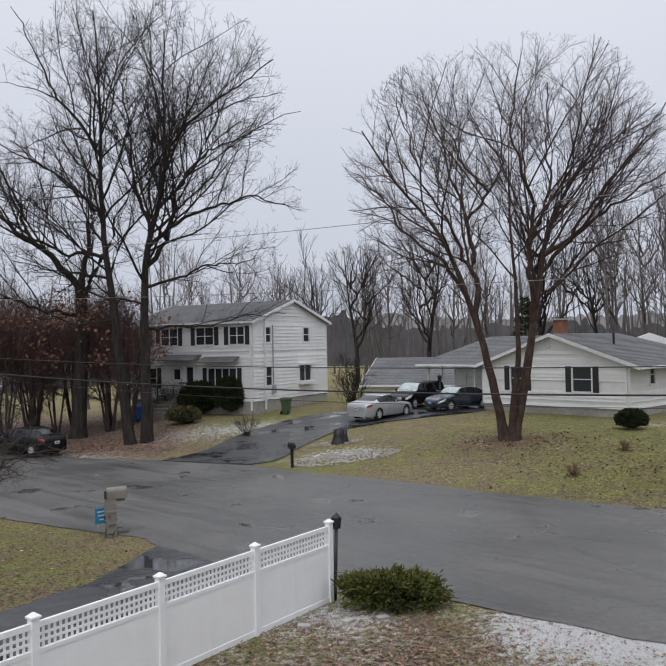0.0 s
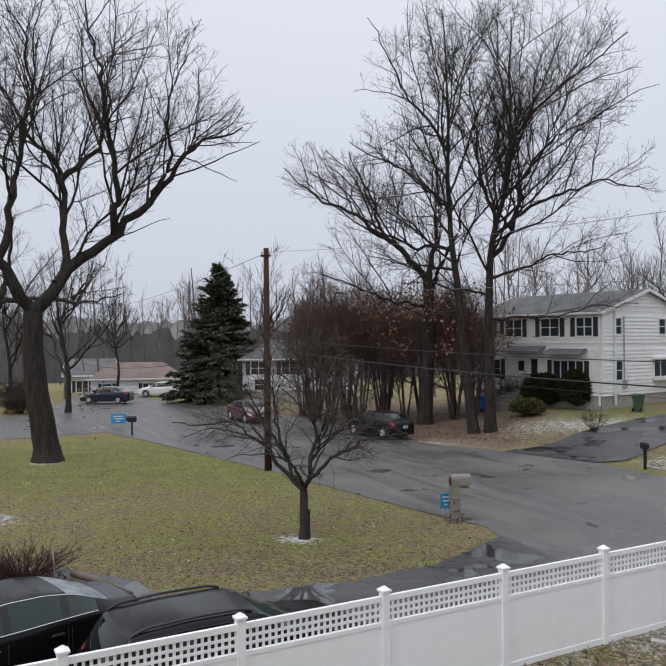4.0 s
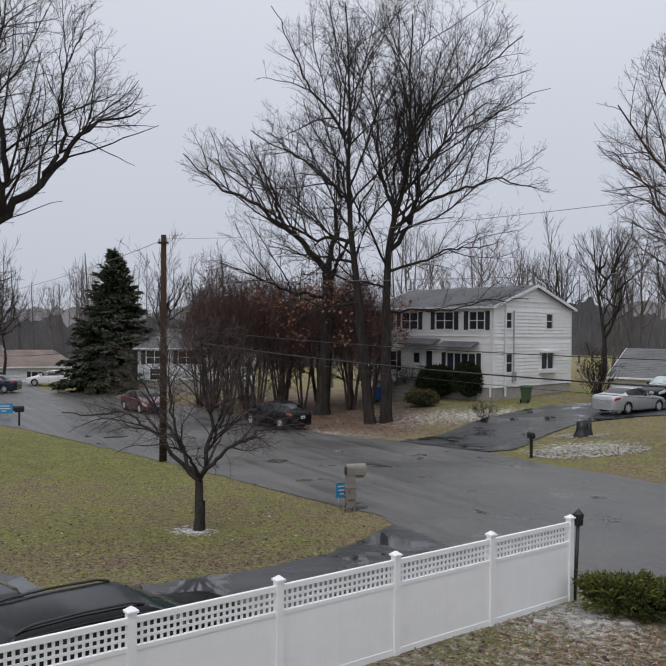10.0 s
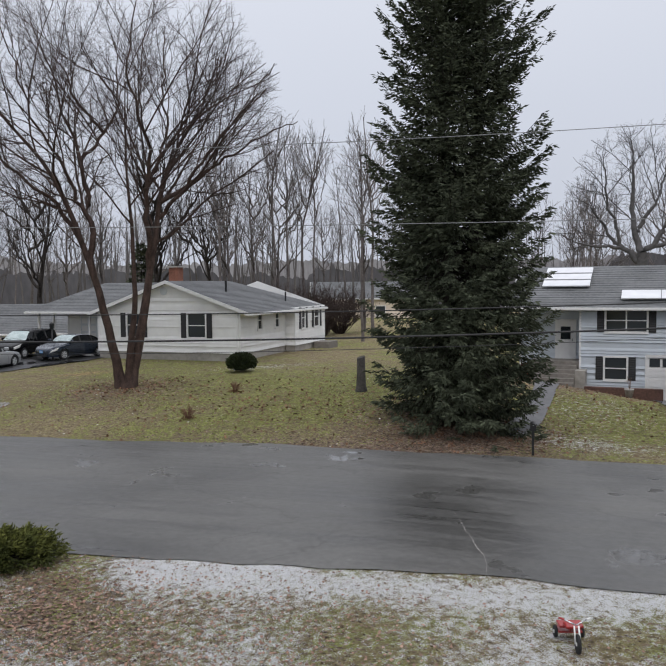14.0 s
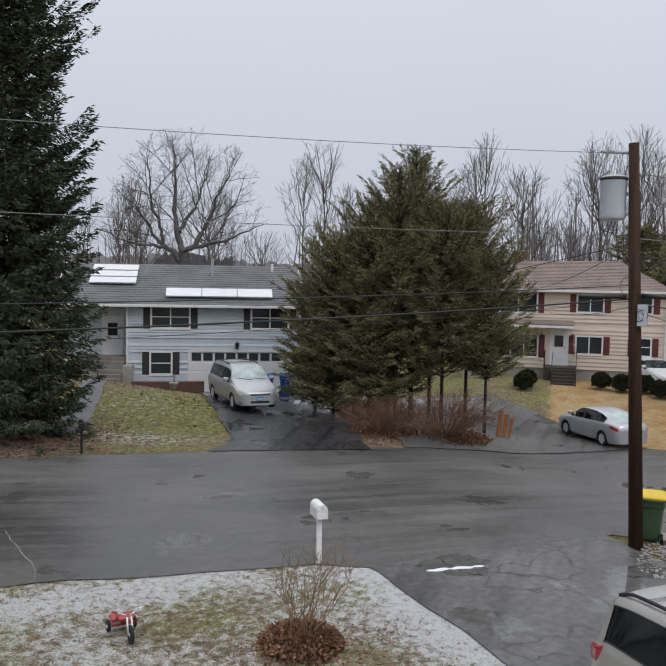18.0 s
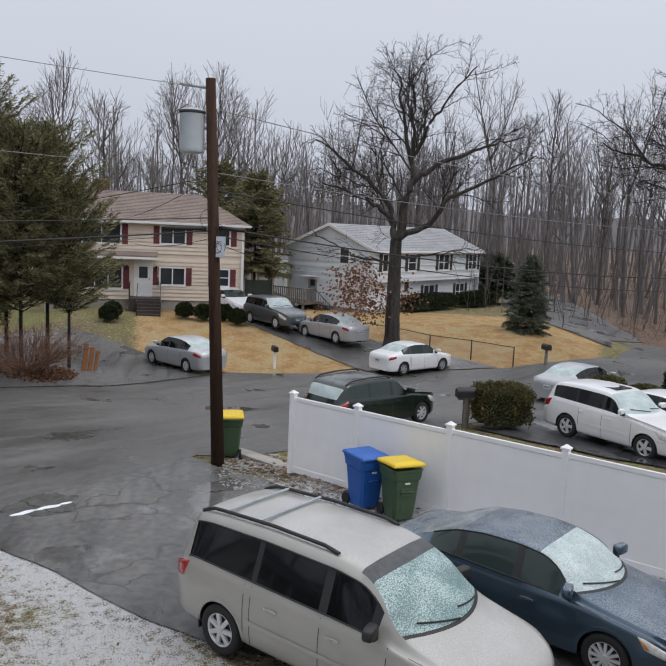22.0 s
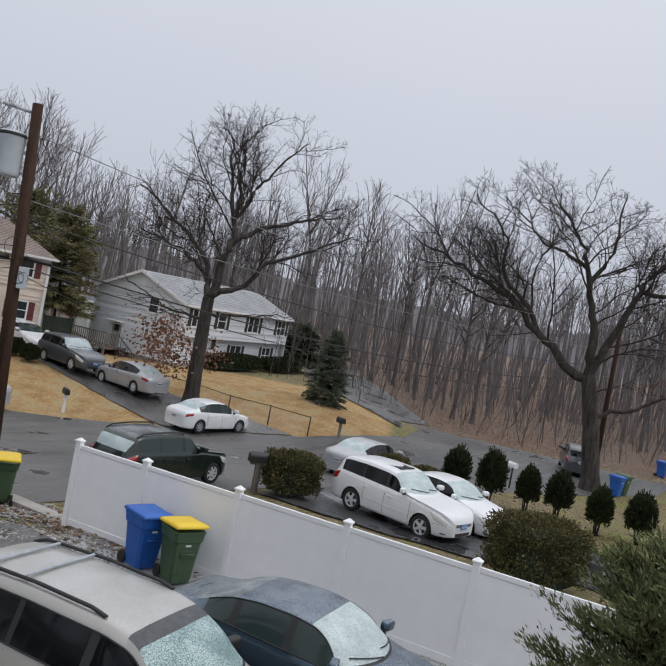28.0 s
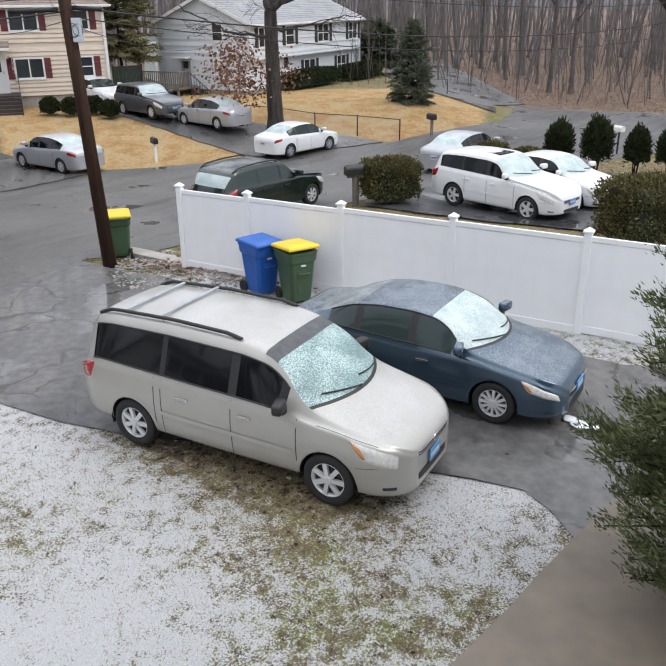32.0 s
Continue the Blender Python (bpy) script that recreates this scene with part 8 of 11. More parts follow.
# front-to-back profiles: (distance from the nose, height)
BODY = {
    "minivan": dict(L=5.08, W=1.96, wheels=(0.97, 4.0), r=0.345, roofw=0.70,
                    top=[(0, 0.76), (0.02, 0.80), (0.07, 0.85), (0.18, 0.91), (0.4, 1.0), (0.7, 1.10), (0.82, 1.145), (0.90, 1.18), (1.40, 1.51), (1.86, 1.75), (2.25, 1.825), (3.4, 1.85), (4.4, 1.81), (4.78, 1.75), (4.93, 1.54), (5.02, 1.22), (5.06, 1.1), (5.08, 0.95)],
                    belt=[(0, 0.73), (0.07, 0.82), (0.3, 0.94), (0.7, 1.03), (1.2, 1.075), (2.5, 1.11), (4.6, 1.16), (5.0, 1.08), (5.08, 0.92)], screen=(0.90, 1.94), rear=(4.78, 5.03), glass=(1.34, 4.74), posts=(2.34, 3.46), low=0.29),
    "sedan": dict(L=4.65, W=1.78, wheels=(0.98, 3.68), r=0.32, roofw=0.72,
                  top=[(0, 0.56), (0.02, 0.62), (0.07, 0.69), (0.2, 0.765), (0.45, 0.84), (0.8, 0.93), (1.0, 0.985), (1.07, 1.01), (1.5, 1.255), (1.95, 1.41), (2.35, 1.46), (2.9, 1.45), (3.35, 1.375), (3.8, 1.20), (4.1, 1.09), (4.35, 1.065), (4.56, 1.03), (4.62, 0.95), (4.65, 0.8)],
                  belt=[(0, 0.5), (0.07, 0.62), (0.4, 0.77), (1.1, 0.92), (2.5, 0.95), (3.6, 1.0), (4.3, 1.0), (4.6, 0.94), (4.65, 0.78)], screen=(1.07, 2.06), rear=(3.25, 4.06), glass=(1.34, 3.80), posts=(2.3, 3.22), low=0.19),
    "suv": dict(L=4.66, W=1.82, wheels=(0.92, 3.59), r=0.35, roofw=0.78,
                top=[(0, 0.66), (0.06, 0.82), (0.3, 0.96), (0.8, 1.05), (1.18, 1.11), (1.28, 1.13), (1.7, 1.40), (2.1, 1.60), (2.45, 1.665), (3.3, 1.68), (4.05, 1.63), (4.3, 1.55), (4.5, 1.25), (4.58, 1.1), (4.66, 0.85)],
                belt=[(0, 0.62), (0.35, 0.88), (1.25, 1.05), (2.5, 1.08), (4.3, 1.14), (4.6, 1.02), (4.66, 0.82)], screen=(1.28, 2.2), rear=(4.28, 4.56), glass=(1.5, 4.22), posts=(2.35, 3.3), low=0.24),
    "coupe": dict(L=4.80, W=1.82, wheels=(0.98, 3.72), r=0.325, roofw=0.72,
                  top=[(0, 0.5), (0.06, 0.62), (0.3, 0.75), (0.9, 0.88), (1.35, 0.96), (1.45, 0.98), (1.95, 1.26), (2.3, 1.39), (2.6, 1.425), (3.0, 1.40), (3.5, 1.27), (4.0, 1.09), (4.3, 1.04), (4.65, 1.01), (4.76, 0.93), (4.8, 0.78)],
                  belt=[(0, 0.48), (0.4, 0.71), (1.4, 0.90), (2.6, 0.94), (3.9, 1.0), (4.5, 0.98), (4.75, 0.9), (4.8, 0.76)], screen=(1.45, 2.38), rear=(3.1, 4.05), glass=(1.7, 3.75), posts=(2.75,), low=0.18),
}


def car_wheel(parent, x, y, r, side, rim_mat, spokes, black=False):
    """A tyre with a spoked rim; side is +1 on the car's left."""
    tyre = bmesh.new()
    prof = [(r * 0.66, -0.095), (r * 0.80, -0.11), (r * 0.95, -0.105), (r, -0.075), (r, 0.075), (r * 0.95, 0.105), (r * 0.80, 0.11), (r * 0.66, 0.095)]
    n = 28
    rings = [[tyre.verts.new((q * math.cos(2 * math.pi * i / n), w, q * math.sin(2 * math.pi * i / n))) for q, w in prof] for i in range(n)]
    for i in range(n):
        for j in range(len(prof) - 1):
            tyre.faces.new((rings[i][j], rings[i][j + 1], rings[(i + 1) % n][j + 1], rings[(i + 1) % n][j])).smooth = True
    w = part("wheel", tyre, M["rubber"], parent, "black tyre")
    w.matrix_local = pose(x, y, r)
    rim = bmesh.new()
    o = 0.085 * side
    prof = [(r * 0.68, o), (r * 0.64, o + 0.012 * side), (r * 0.60, o - 0.03 * side), (r * 0.60, -o)]
    rings = [[rim.verts.new((q * math.cos(2 * math.pi * i / n), d, q * math.sin(2 * math.pi * i / n))) for q, d in prof] for i in range(n)]
    for i in range(n):
        for j in range(len(prof) - 1):
            rim.faces.new((rings[i][j], rings[i][j + 1], rings[(i + 1) % n][j + 1], rings[(i + 1) % n][j])).smooth = True
    for k in range(spokes):
        a = 2 * math.pi * k / spokes
        wd = 0.62 * math.pi * r / spokes * (0.75 if spokes > 7 else 0.62)
        m = pose(0, o, 0, 0, -math.degrees(a), 0)
        vs = [rim.verts.new(m @ Vector(p)) for p in ((0.03, 0.012 * side, -wd * 0.45), (r * 0.63, 0.004 * side, -wd * 0.5), (r * 0.63, 0.004 * side, wd * 0.5), (0.03, 0.012 * side, wd * 0.45),
                                                     (0.03, -0.03 * side, -wd * 0.45), (r * 0.63, -0.03 * side, -wd * 0.5), (r * 0.63, -0.03 * side, wd * 0.5), (0.03, -0.03 * side, wd * 0.45))]
        for f in ((0, 1, 2, 3), (7, 6, 5, 4), (0, 4, 5, 1), (1, 5, 6, 2), (2, 6, 7, 3), (3, 7, 4, 0)):
            rim.faces.new([vs[i] for i in f])
    bmesh.ops.create_cone(rim, cap_ends=True, segments=16, radius1=0.055, radius2=0.05, depth=0.05, matrix=pose(0, o, 0, 90))
    bmesh.ops.recalc_face_normals(rim, faces=rim.faces)
    part("rim", rim, rim_mat, w, "spoked wheel rim")
    disc = bmesh.new()
    bmesh.ops.create_cone(disc, cap_ends=True, segments=24, radius1=r * 0.6, radius2=r * 0.6, depth=0.02, matrix=pose(0, o - 0.06 * side, 0, 90))
    part("brake_disc", disc, M["plastic_black"], w)


def pebble(rx, ry, rz, m, power=0.62, n=18, k=10):
    """A rounded box shape, such as a mirror housing."""
    def bend(v):
        return math.copysign(abs(v) ** power, v)
    bm = bmesh.new()
    rows = [[bm.verts.new(m @ Vector((rx * bend(math.cos(e)) * bend(math.cos(a)), ry * bend(math.cos(e)) * bend(math.sin(a)), rz * bend(math.sin(e))))) for a in np.linspace(0, 2 * math.pi, n, endpoint=False)] for e in np.linspace(-1.5, 1.5, k)]
    for p, q in zip(rows, rows[1:]):
        for i in range(n):
            bm.faces.new((p[i], p[(i + 1) % n], q[(i + 1) % n], q[i]))
    bm.faces.new(rows[0][::-1])
    bm.faces.new(rows[-1])
    return bm


def lathe_disc(x, z, r):
    bm = bmesh.new()
    bmesh.ops.create_cone(bm, cap_ends=True, segments=20, radius1=r, radius2=r * 0.85, depth=0.014, matrix=pose(x, 0, z, 0, 90))
    return bm


def car(name, kind, x, y, heading, mat, label, glass=None, screen=None, rear=None, rim=None, spokes=7, rack=False, scale=(1, 1, 1), rear_plate="plate_white", front_plate="plate_blue", fine=False, trim_black=False, chrome_trim=False, sunroof=False, group="", z=None):
    """A car built from lofted sections. Heading: the compass angle of the plan towards which the nose points, in degrees from +x. x, y: the middle of the car."""
    B = BODY[kind]
    L, W, r = B["L"], B["W"], B["r"]
    glass, screen, rear = glass or M["glass_tint"], screen or M["glass_green"], rear or M["glass_tint"]
    zg = float(height(x, y)) if z is None else z
    c = thing(name, pose(x, y, zg + 0.05, 0, 0, heading) @ Matrix.Diagonal((*scale, 1)), label, "car", group)
    step = 0.042 if fine else 0.062
    s = np.concatenate([[0, 0.015, 0.04, 0.07, 0.105, 0.15, 0.20, 0.26], np.arange(0.30, L - 0.30, step), L - np.array([0.26, 0.20, 0.15, 0.105, 0.07, 0.04, 0.015, 0.0])])
    ns = len(s)
    top = np.interp(s, *zip(*B["top"]))
    belt = np.interp(s, *zip(*B["belt"]))
    k = np.ones(5) / 5
    for arr in (top, belt):
        pad = np.concatenate([[arr[0]] * 2, arr, [arr[-1]] * 2])
        sm = np.convolve(pad, k, "valid")
        arr[2:-2] = sm[2:-2]
    belt = np.minimum(belt, top - 0.03)
    u = (s - L / 2) / (L / 2)
    def bow(d, reach, least):
        q = np.clip(d / reach, 0, 1)
        return least + (1 - least) * np.sqrt(1 - (1 - q) ** 2)

    half = W / 2 * (1 - 0.035 * np.abs(u) ** 2) * bow(s, 0.62, 0.52) * bow(L - s, 0.5, 0.70)
    low = B["low"] + 0.05 * np.abs(u) ** 12 - (0.08 * np.exp(-(s / 0.6) ** 2) if kind == "minivan" else 0.0)
    rw = B["roofw"] + 0.17 * (1 - smooth(B["screen"][0], B["screen"][1], s))
    rows_y, rows_z, tags = [], [], []
    lowfr = [0.0, 0.04, 0.1, 0.17, 0.24, 0.31, 0.38, 0.45, 0.52, 0.59, 0.66, 0.73, 0.80, 0.87, 0.94, 0.985]
    bulge = np.interp(lowfr, [0, 0.04, 0.2, 0.5, 0.62, 0.75, 0.94, 0.985], [0.90, 0.955, 0.985, 1.0, 1.003, 0.995, 0.975, 0.955])
    for f, b in zip(lowfr, bulge):
        rows_y.append(half * b)
        rows_z.append(low + (belt - low) * f)
    nl = len(lowfr)
    h = top - belt
    for fy, fz in ((0.0, 0.06), (0.38, 0.42), (0.74, 0.76), (0.94, 0.90)):
        yb = half * 0.94
        rows_y.append(yb + (half * rw - yb) * fy)
        rows_z.append(belt + h * fz)
    for fy, fz in ((0.95, 0.952), (0.88, 0.965), (0.76, 0.973), (0.62, 0.985), (0.46, 0.993), (0.3, 0.997), (0.15, 0.999), (0.0, 1.0)):
        rows_y.append(half * rw * fy)
        rows_z.append(belt + h * fz)
    Y, Z = np.array(rows_y), np.array(rows_z)
    nr = len(Y)
    X = np.broadcast_to(L / 2 - s, Y.shape).copy()
    # the nose and the tail are rounded in plan: points near the sides are drawn back
    for rr in range(nr):
        fr = np.clip(Y[rr] / (W / 2), 0, 1)
        X[rr] += np.where(s < 0.6, -1, 0) * (fr ** 2) * 0.06 * (1 - s / 0.6).clip(0) + np.where(s > L - 0.5, 1, 0) * (fr ** 3) * 0.06 * (1 - (L - s) / 0.5).clip(0)
        # the scuttle and the rear window bow in plan as well
        if rr >= nl - 1:
            X[rr] -= 0.40 * fr ** 2 * np.exp(-((s - B["screen"][0] - 0.1) / 0.55) ** 2) * (0.5 if rr == nl - 1 else 1.0)
            X[rr] += 0.10 * fr ** 2 * np.exp(-((s - B["rear"][1] + 0.05) / 0.3) ** 2)
    X0, Z0 = X.copy(), Z.copy()
    # wheel arches: pull the grid onto the circle
    R = r + 0.055
    inside = np.zeros(Y.shape, bool)
    for ws in B["wheels"]:
        wx, wz = L / 2 - ws, r
        d = np.hypot(X - wx, Z - wz)
        side = np.arange(nr)[:, None] < nl - 2
        ins = (d < R) & side
        near = (d >= R) & (d < R + 0.045) & side
        for sel in (near,):
            a = np.arctan2(Z - wz, X - wx)
            X = np.where(sel, wx + np.cos(a) * R, X)
            Z = np.where(sel, wz + np.sin(a) * R, Z)
        inside |= ins
    i_scr = (s >= B["screen"][0]) & (s <= B["screen"][1])
    i_rear = (s >= B["rear"][0]) & (s <= B["rear"][1])
    i_gl = (s >= B["glass"][0]) & (s <= B["glass"][1])
    posts = np.array(B["posts"])
    low_car = kind in ("sedan", "coupe")
    panes = nl + (3 if low_car else 2)
    groups = {}

    def put(tag, quad):
        groups.setdefault(tag, []).append(quad)

    for i in range(ns - 1):
        mid = (s[i] + s[i + 1]) / 2
        for j in range(nr - 1):
            q = ((j, i), (j, i + 1), (j + 1, i + 1), (j + 1, i))
            if j < nl - 1 and sum(inside[a] for a in q) >= 1 and all(np.hypot(X[a] - (L / 2 - min(B["wheels"], key=lambda w: abs(w - mid))), Z[a] - r) < R + 0.003 for a in q):
                continue
            tag = "body"
            if nl <= j < panes and i_gl[i] and i_gl[i + 1] and (top[i] - belt[i]) > 0.12:
                near_post = np.min(np.abs(posts - mid))
                tag = "pillar_%d" % int(np.argmin(np.abs(posts - mid))) if near_post < 0.05 else "side_%d" % int((mid > posts).sum())
                if kind == "minivan" and mid < B["glass"][0] + 0.2:
                    tag = "pillar_front"
            elif j >= nl + 3 and i_scr[i] and i_scr[i + 1]:
                tag = "band" if kind == "minivan" and fine and mid > B["screen"][1] - 0.2 else "cowl" if fine and mid < B["screen"][0] + 0.075 else "screen"
            elif j >= nl + 3 and i_rear[i] and i_rear[i + 1]:
                tag = "rear"
            elif j == nl + 2 and i_gl[i]:
                tag = "body"
            elif (mid < 0.02 or mid > L - 0.02) and j < 2:
                tag = "body"
            put(tag, q)

    def shell(quads, flanks=(1, -1), push=0.0):
        used, faces = {}, []
        verts = []
        for sg in flanks:
            for q in quads:
                f = []
                for a in q:
                    key = (a, sg if abs(Y[a]) > 1e-6 else 0)
                    if key not in used:
                        used[key] = len(verts)
                        verts.append((X[a], sg * Y[a], Z[a]))
                    f.append(used[key])
                faces.append(f if sg < 0 else f[::-1])
        me = bpy.data.meshes.new("shell")
        me.from_pydata(verts, [], faces)
        if push:
            me.update()
            nv = np.array([v.normal for v in me.vertices])
            co = np.array([v.co for v in me.vertices]) + nv * push
            me.vertices.foreach_set("co", co.ravel().astype(np.float32))
        return me

    body = part("body", shell(groups.pop("body")), mat, c, smooth_shade=True)
    # front and rear ends
    for i in (0, ns - 1):
        ends = bmesh.new()
        vs = [ends.verts.new((X[j, i], Y[j, i], Z[j, i])) for j in range(nr)] + [ends.verts.new((X[j, i], -Y[j, i], Z[j, i])) for j in range(nr - 2, -1, -1)]
        ends.faces.new(vs if i == 0 else vs[::-1])
        part("front_panel" if i == 0 else "rear_panel", ends, mat, body)
    names = {"pillar": ("pillar", M["plastic_black"]), "screen": ("windscreen", screen), "band": ("windscreen_shade", M["glass_shade"]), "rear": ("rear_window", rear), "cowl": ("windscreen_cowl", M["plastic_black"])}
    for tag, quads in groups.items():
        nm, mt = names["pillar"] if tag.startswith("pillar") else names.get(tag, ("side_window", glass))
        for flanks in (((1, -1),) if tag in ("screen", "rear", "band", "cowl") else ((1,), (-1,))):
            part(nm, shell(quads, flanks), mt, c, smooth_shade=True)
    # floor and wheel wells
    fl = bmesh.new()
    boxm(fl, (-L / 2 + 0.25, -W * 0.40, B["low"] + 0.02), (L / 2 - 0.25, W * 0.40, B["low"] + 0.06))
    for ws in B["wheels"]:
        for sg in (1, -1):
            boxm(fl, (L / 2 - ws - R, sg * W * 0.28 - 0.02, 0.2), (L / 2 - ws + R, sg * W * 0.28 + 0.02, r + R))
    part("underbody", fl, M["plastic_black"], c)
    for ws in B["wheels"]:
        for sg in (1, -1):
            wells = bmesh.new()
            ring = []
            for t in np.linspace(-0.25, math.pi + 0.25, 18):
                px, pz = L / 2 - ws + math.cos(t) * R, r + math.sin(t) * R
                ring.append([wells.verts.new((px, sg * yy, pz)) for yy in (W * 0.28, W * 0.487)])
            for a, b2 in zip(ring, ring[1:]):
                wells.faces.new((a[0], a[1], b2[1], b2[0]))
            part("wheel_well", wells, M["plastic_black"], c)
    rim = rim or M["alloy"]
    for ws in B["wheels"]:
        for sg in (1, -1):
            car_wheel(c, L / 2 - ws, sg * (W / 2 - 0.125), r, sg, rim, spokes)

    def at(px, fz):
        """A point on the left flank: x from the nose and the fraction of the height between sill and belt."""
        i = int(np.clip(np.searchsorted(s, px), 1, ns - 1))
        return np.interp(fz, lowfr, Y[:nl, i]), np.interp(fz, lowfr, Z[:nl, i])

    def skin(px, fz, sg, out):
        """A point on the flank's skin, wrapped round the rounded ends, pushed out a little."""
        def raw(a, f):
            yy = [np.interp(a, s, Y[j]) for j in range(nl)]
            zz = [np.interp(a, s, Z0[j]) for j in range(nl)]
            xx = [np.interp(a, s, X0[j]) for j in range(nl)]
            return np.array([np.interp(f, lowfr, xx), np.interp(f, lowfr, yy), np.interp(f, lowfr, zz)])
        p = raw(px, fz)
        du, dv = raw(px + 0.03, fz) - raw(px - 0.03 if px > 0.03 else 0, fz), raw(px, min(fz + 0.05, 0.985)) - raw(px, fz - 0.05)
        nn = np.cross(du, dv)
        nn = nn / (np.linalg.norm(nn) + 1e-9)
        nn = nn if nn[1] > 0 else -nn
        p = p + nn * out
        return Vector((p[0], sg * p[1], p[2]))

    def patch(corners, sg, out, na=14, nb=6, swell=0.0):
        """A lamp lens that follows the skin between four (distance, height fraction) corners."""
        bm = bmesh.new()
        c0, c1, c2, c3 = (np.array(q) for q in corners)
        grid = []
        for a in np.linspace(0, 1, na):
            row = []
            for b2 in np.linspace(0, 1, nb):
                q = (c0 * (1 - a) + c3 * a) * (1 - b2) + (c1 * (1 - a) + c2 * a) * b2
                rim_ = min(1.0, 5 * min(a, 1 - a, b2, 1 - b2))
                row.append(bm.verts.new(skin(q[0], q[1], sg, -0.004 + (out + 0.004 + swell) * rim_ ** 0.5)))
            grid.append(row)
        for g0, g1 in zip(grid, grid[1:]):
            for k2 in range(nb - 1):
                f = (g0[k2], g0[k2 + 1], g1[k2 + 1], g1[k2])
                bm.faces.new(f if sg > 0 else f[::-1]).smooth = True
        return bm

    van = kind in ("minivan", "suv")
    lamp = ((0.10, 0.63), (0.10, 0.95), (0.74, 0.985), (0.50, 0.66)) if van else ((0.04, 0.64), (0.08, 0.88), (0.64, 0.96), (0.48, 0.70))
    tail = ((L - 0.34, 0.68), (L - 0.48, 0.985), (L - 0.05, 0.985), (L - 0.04, 0.68)) if van else ((L - 0.46, 0.80), (L - 0.50, 0.95), (L - 0.05, 0.95), (L - 0.04, 0.74))
    for sg in (1, -1):
        hl = part("headlight", patch(lamp, sg, 0.006, swell=0.012), M["lamp_clear"], c, "clear headlamp lens")
        if fine:
            q = [np.array(v) for v in lamp]
            amber = (q[0] * 0.22 + q[3] * 0.78 + (0.0, 0.012), q[1] * 0.30 + q[2] * 0.70 - (0.0, 0.05), q[2] - (0.03, 0.05), q[3] - (0.02, -0.015))
            part("turn_signal", patch(amber, sg, 0.022, 8, 5), M["lamp_amber"], hl, "amber lens")
        part("tail_light", patch(tail, sg, 0.006, swell=0.01), M["lamp_red"], c, "red tail lamp lens")
        for ws in B["wheels"]:
            lip = bmesh.new()
            prev = None
            for t in np.linspace(-0.12, math.pi + 0.12, 30):
                cur = []
                for rr_, out in ((R - 0.012, 0.004), (R + 0.006, 0.014), (R + 0.05, 0.006)):
                    px, pz = ws - math.cos(t) * rr_, r + math.sin(t) * rr_
                    lo_, be_ = np.interp(px, s, low), np.interp(px, s, belt)
                    p = skin(px, float(np.clip((pz - lo_) / (be_ - lo_), 0.0, 0.985)), sg, out)
                    cur.append(lip.verts.new((L / 2 - px, p.y, max(pz, lo_))))
                if prev:
                    for k2 in range(2):
                        f = (prev[k2], prev[k2 + 1], cur[k2 + 1], cur[k2])
                        lip.faces.new(f if sg > 0 else f[::-1]).smooth = True
                prev = cur
            part("wheel_arch", lip, mat, body)
    # door seams, handles, side moulding
    doors = [B["glass"][0] - 0.12, *posts[:2]] + ([B["wheels"][1] - 0.30] if len(posts) < 2 or kind != "minivan" else [posts[1] + 0.65])
    for px in doors:
        if any(abs(px - ws) < R - 0.05 for ws in B["wheels"]):
            px = [ws for ws in B["wheels"] if abs(px - ws) < R - 0.05][0] + (R + 0.02) * (1 if px < L / 2 else -1)
        for sg in (1, -1):
            seam = bmesh.new()
            prev = None
            for fz in (0.06, 0.2, 0.4, 0.6, 0.8, 0.98):
                yy, zz = at(px, fz)
                cur = [seam.verts.new((L / 2 - px + dx, sg * (yy + 0.003), zz)) for dx in (-0.006, 0.006)]
                if prev:
                    seam.faces.new((prev[0], prev[1], cur[1], cur[0]) if sg < 0 else (prev[1], prev[0], cur[0], cur[1]))
                prev = cur
            part("door_seam", seam, M["plastic_black"], c)
    for px in ((posts[0] - 0.22, posts[0] + 0.75) if kind != "coupe" else (posts[0] - 0.25,)):
        for sg in (1, -1):
            yy, zz = at(px, 0.78)
            bm = box((L / 2 - px - 0.10, sg * (yy + 0.028) - 0.012, zz - 0.018), (L / 2 - px + 0.10, sg * (yy + 0.028) + 0.012, zz + 0.018), 0.008)
            part("door_handle", bm, M["chrome"] if fine else mat, c)
    for sg in (1, -1):
        px = B["glass"][0] + (0.24 if kind == "minivan" else 0.18)
        yy, zz = at(px, 0.985)
        mirror = part("side_mirror", pebble(0.07, 0.13, 0.078, pose(L / 2 - px + 0.03, sg * (yy + 0.13), zz + (0.19 if low_car else 0.17), 0, 0, -sg * 14), 0.5), M["plastic_black"] if trim_black else mat, c, "rounded door mirror", smooth_shade=True)
        part("mirror_arm", box((L / 2 - px - 0.03, sg * (yy + 0.03) - 0.05, zz + 0.03), (L / 2 - px + 0.05, sg * (yy + 0.03) + 0.05, zz + 0.15), 0.02), M["plastic_black"], mirror)
        mo = bmesh.new()
        prev = None
        for t in np.linspace(B["wheels"][0] + R + 0.08, B["wheels"][1] - R - 0.08, 12):
            yy, zz = at(t, 0.42)
            cur = [mo.verts.new((L / 2 - t, sg * (yy + 0.012), zz + dz)) for dz in (-0.03, 0.03)]
            if prev:
                mo.faces.new((prev[0], prev[1], cur[1], cur[0]) if sg > 0 else (prev[1], prev[0], cur[0], cur[1]))
            prev = cur
        part("side_moulding", mo, mat, c)
    # front: grille, lower intake, badge and plate; back: plate
    fx = L / 2
    g = bmesh.new()
    zc = float(np.interp(0.0, *zip(*B["top"])))
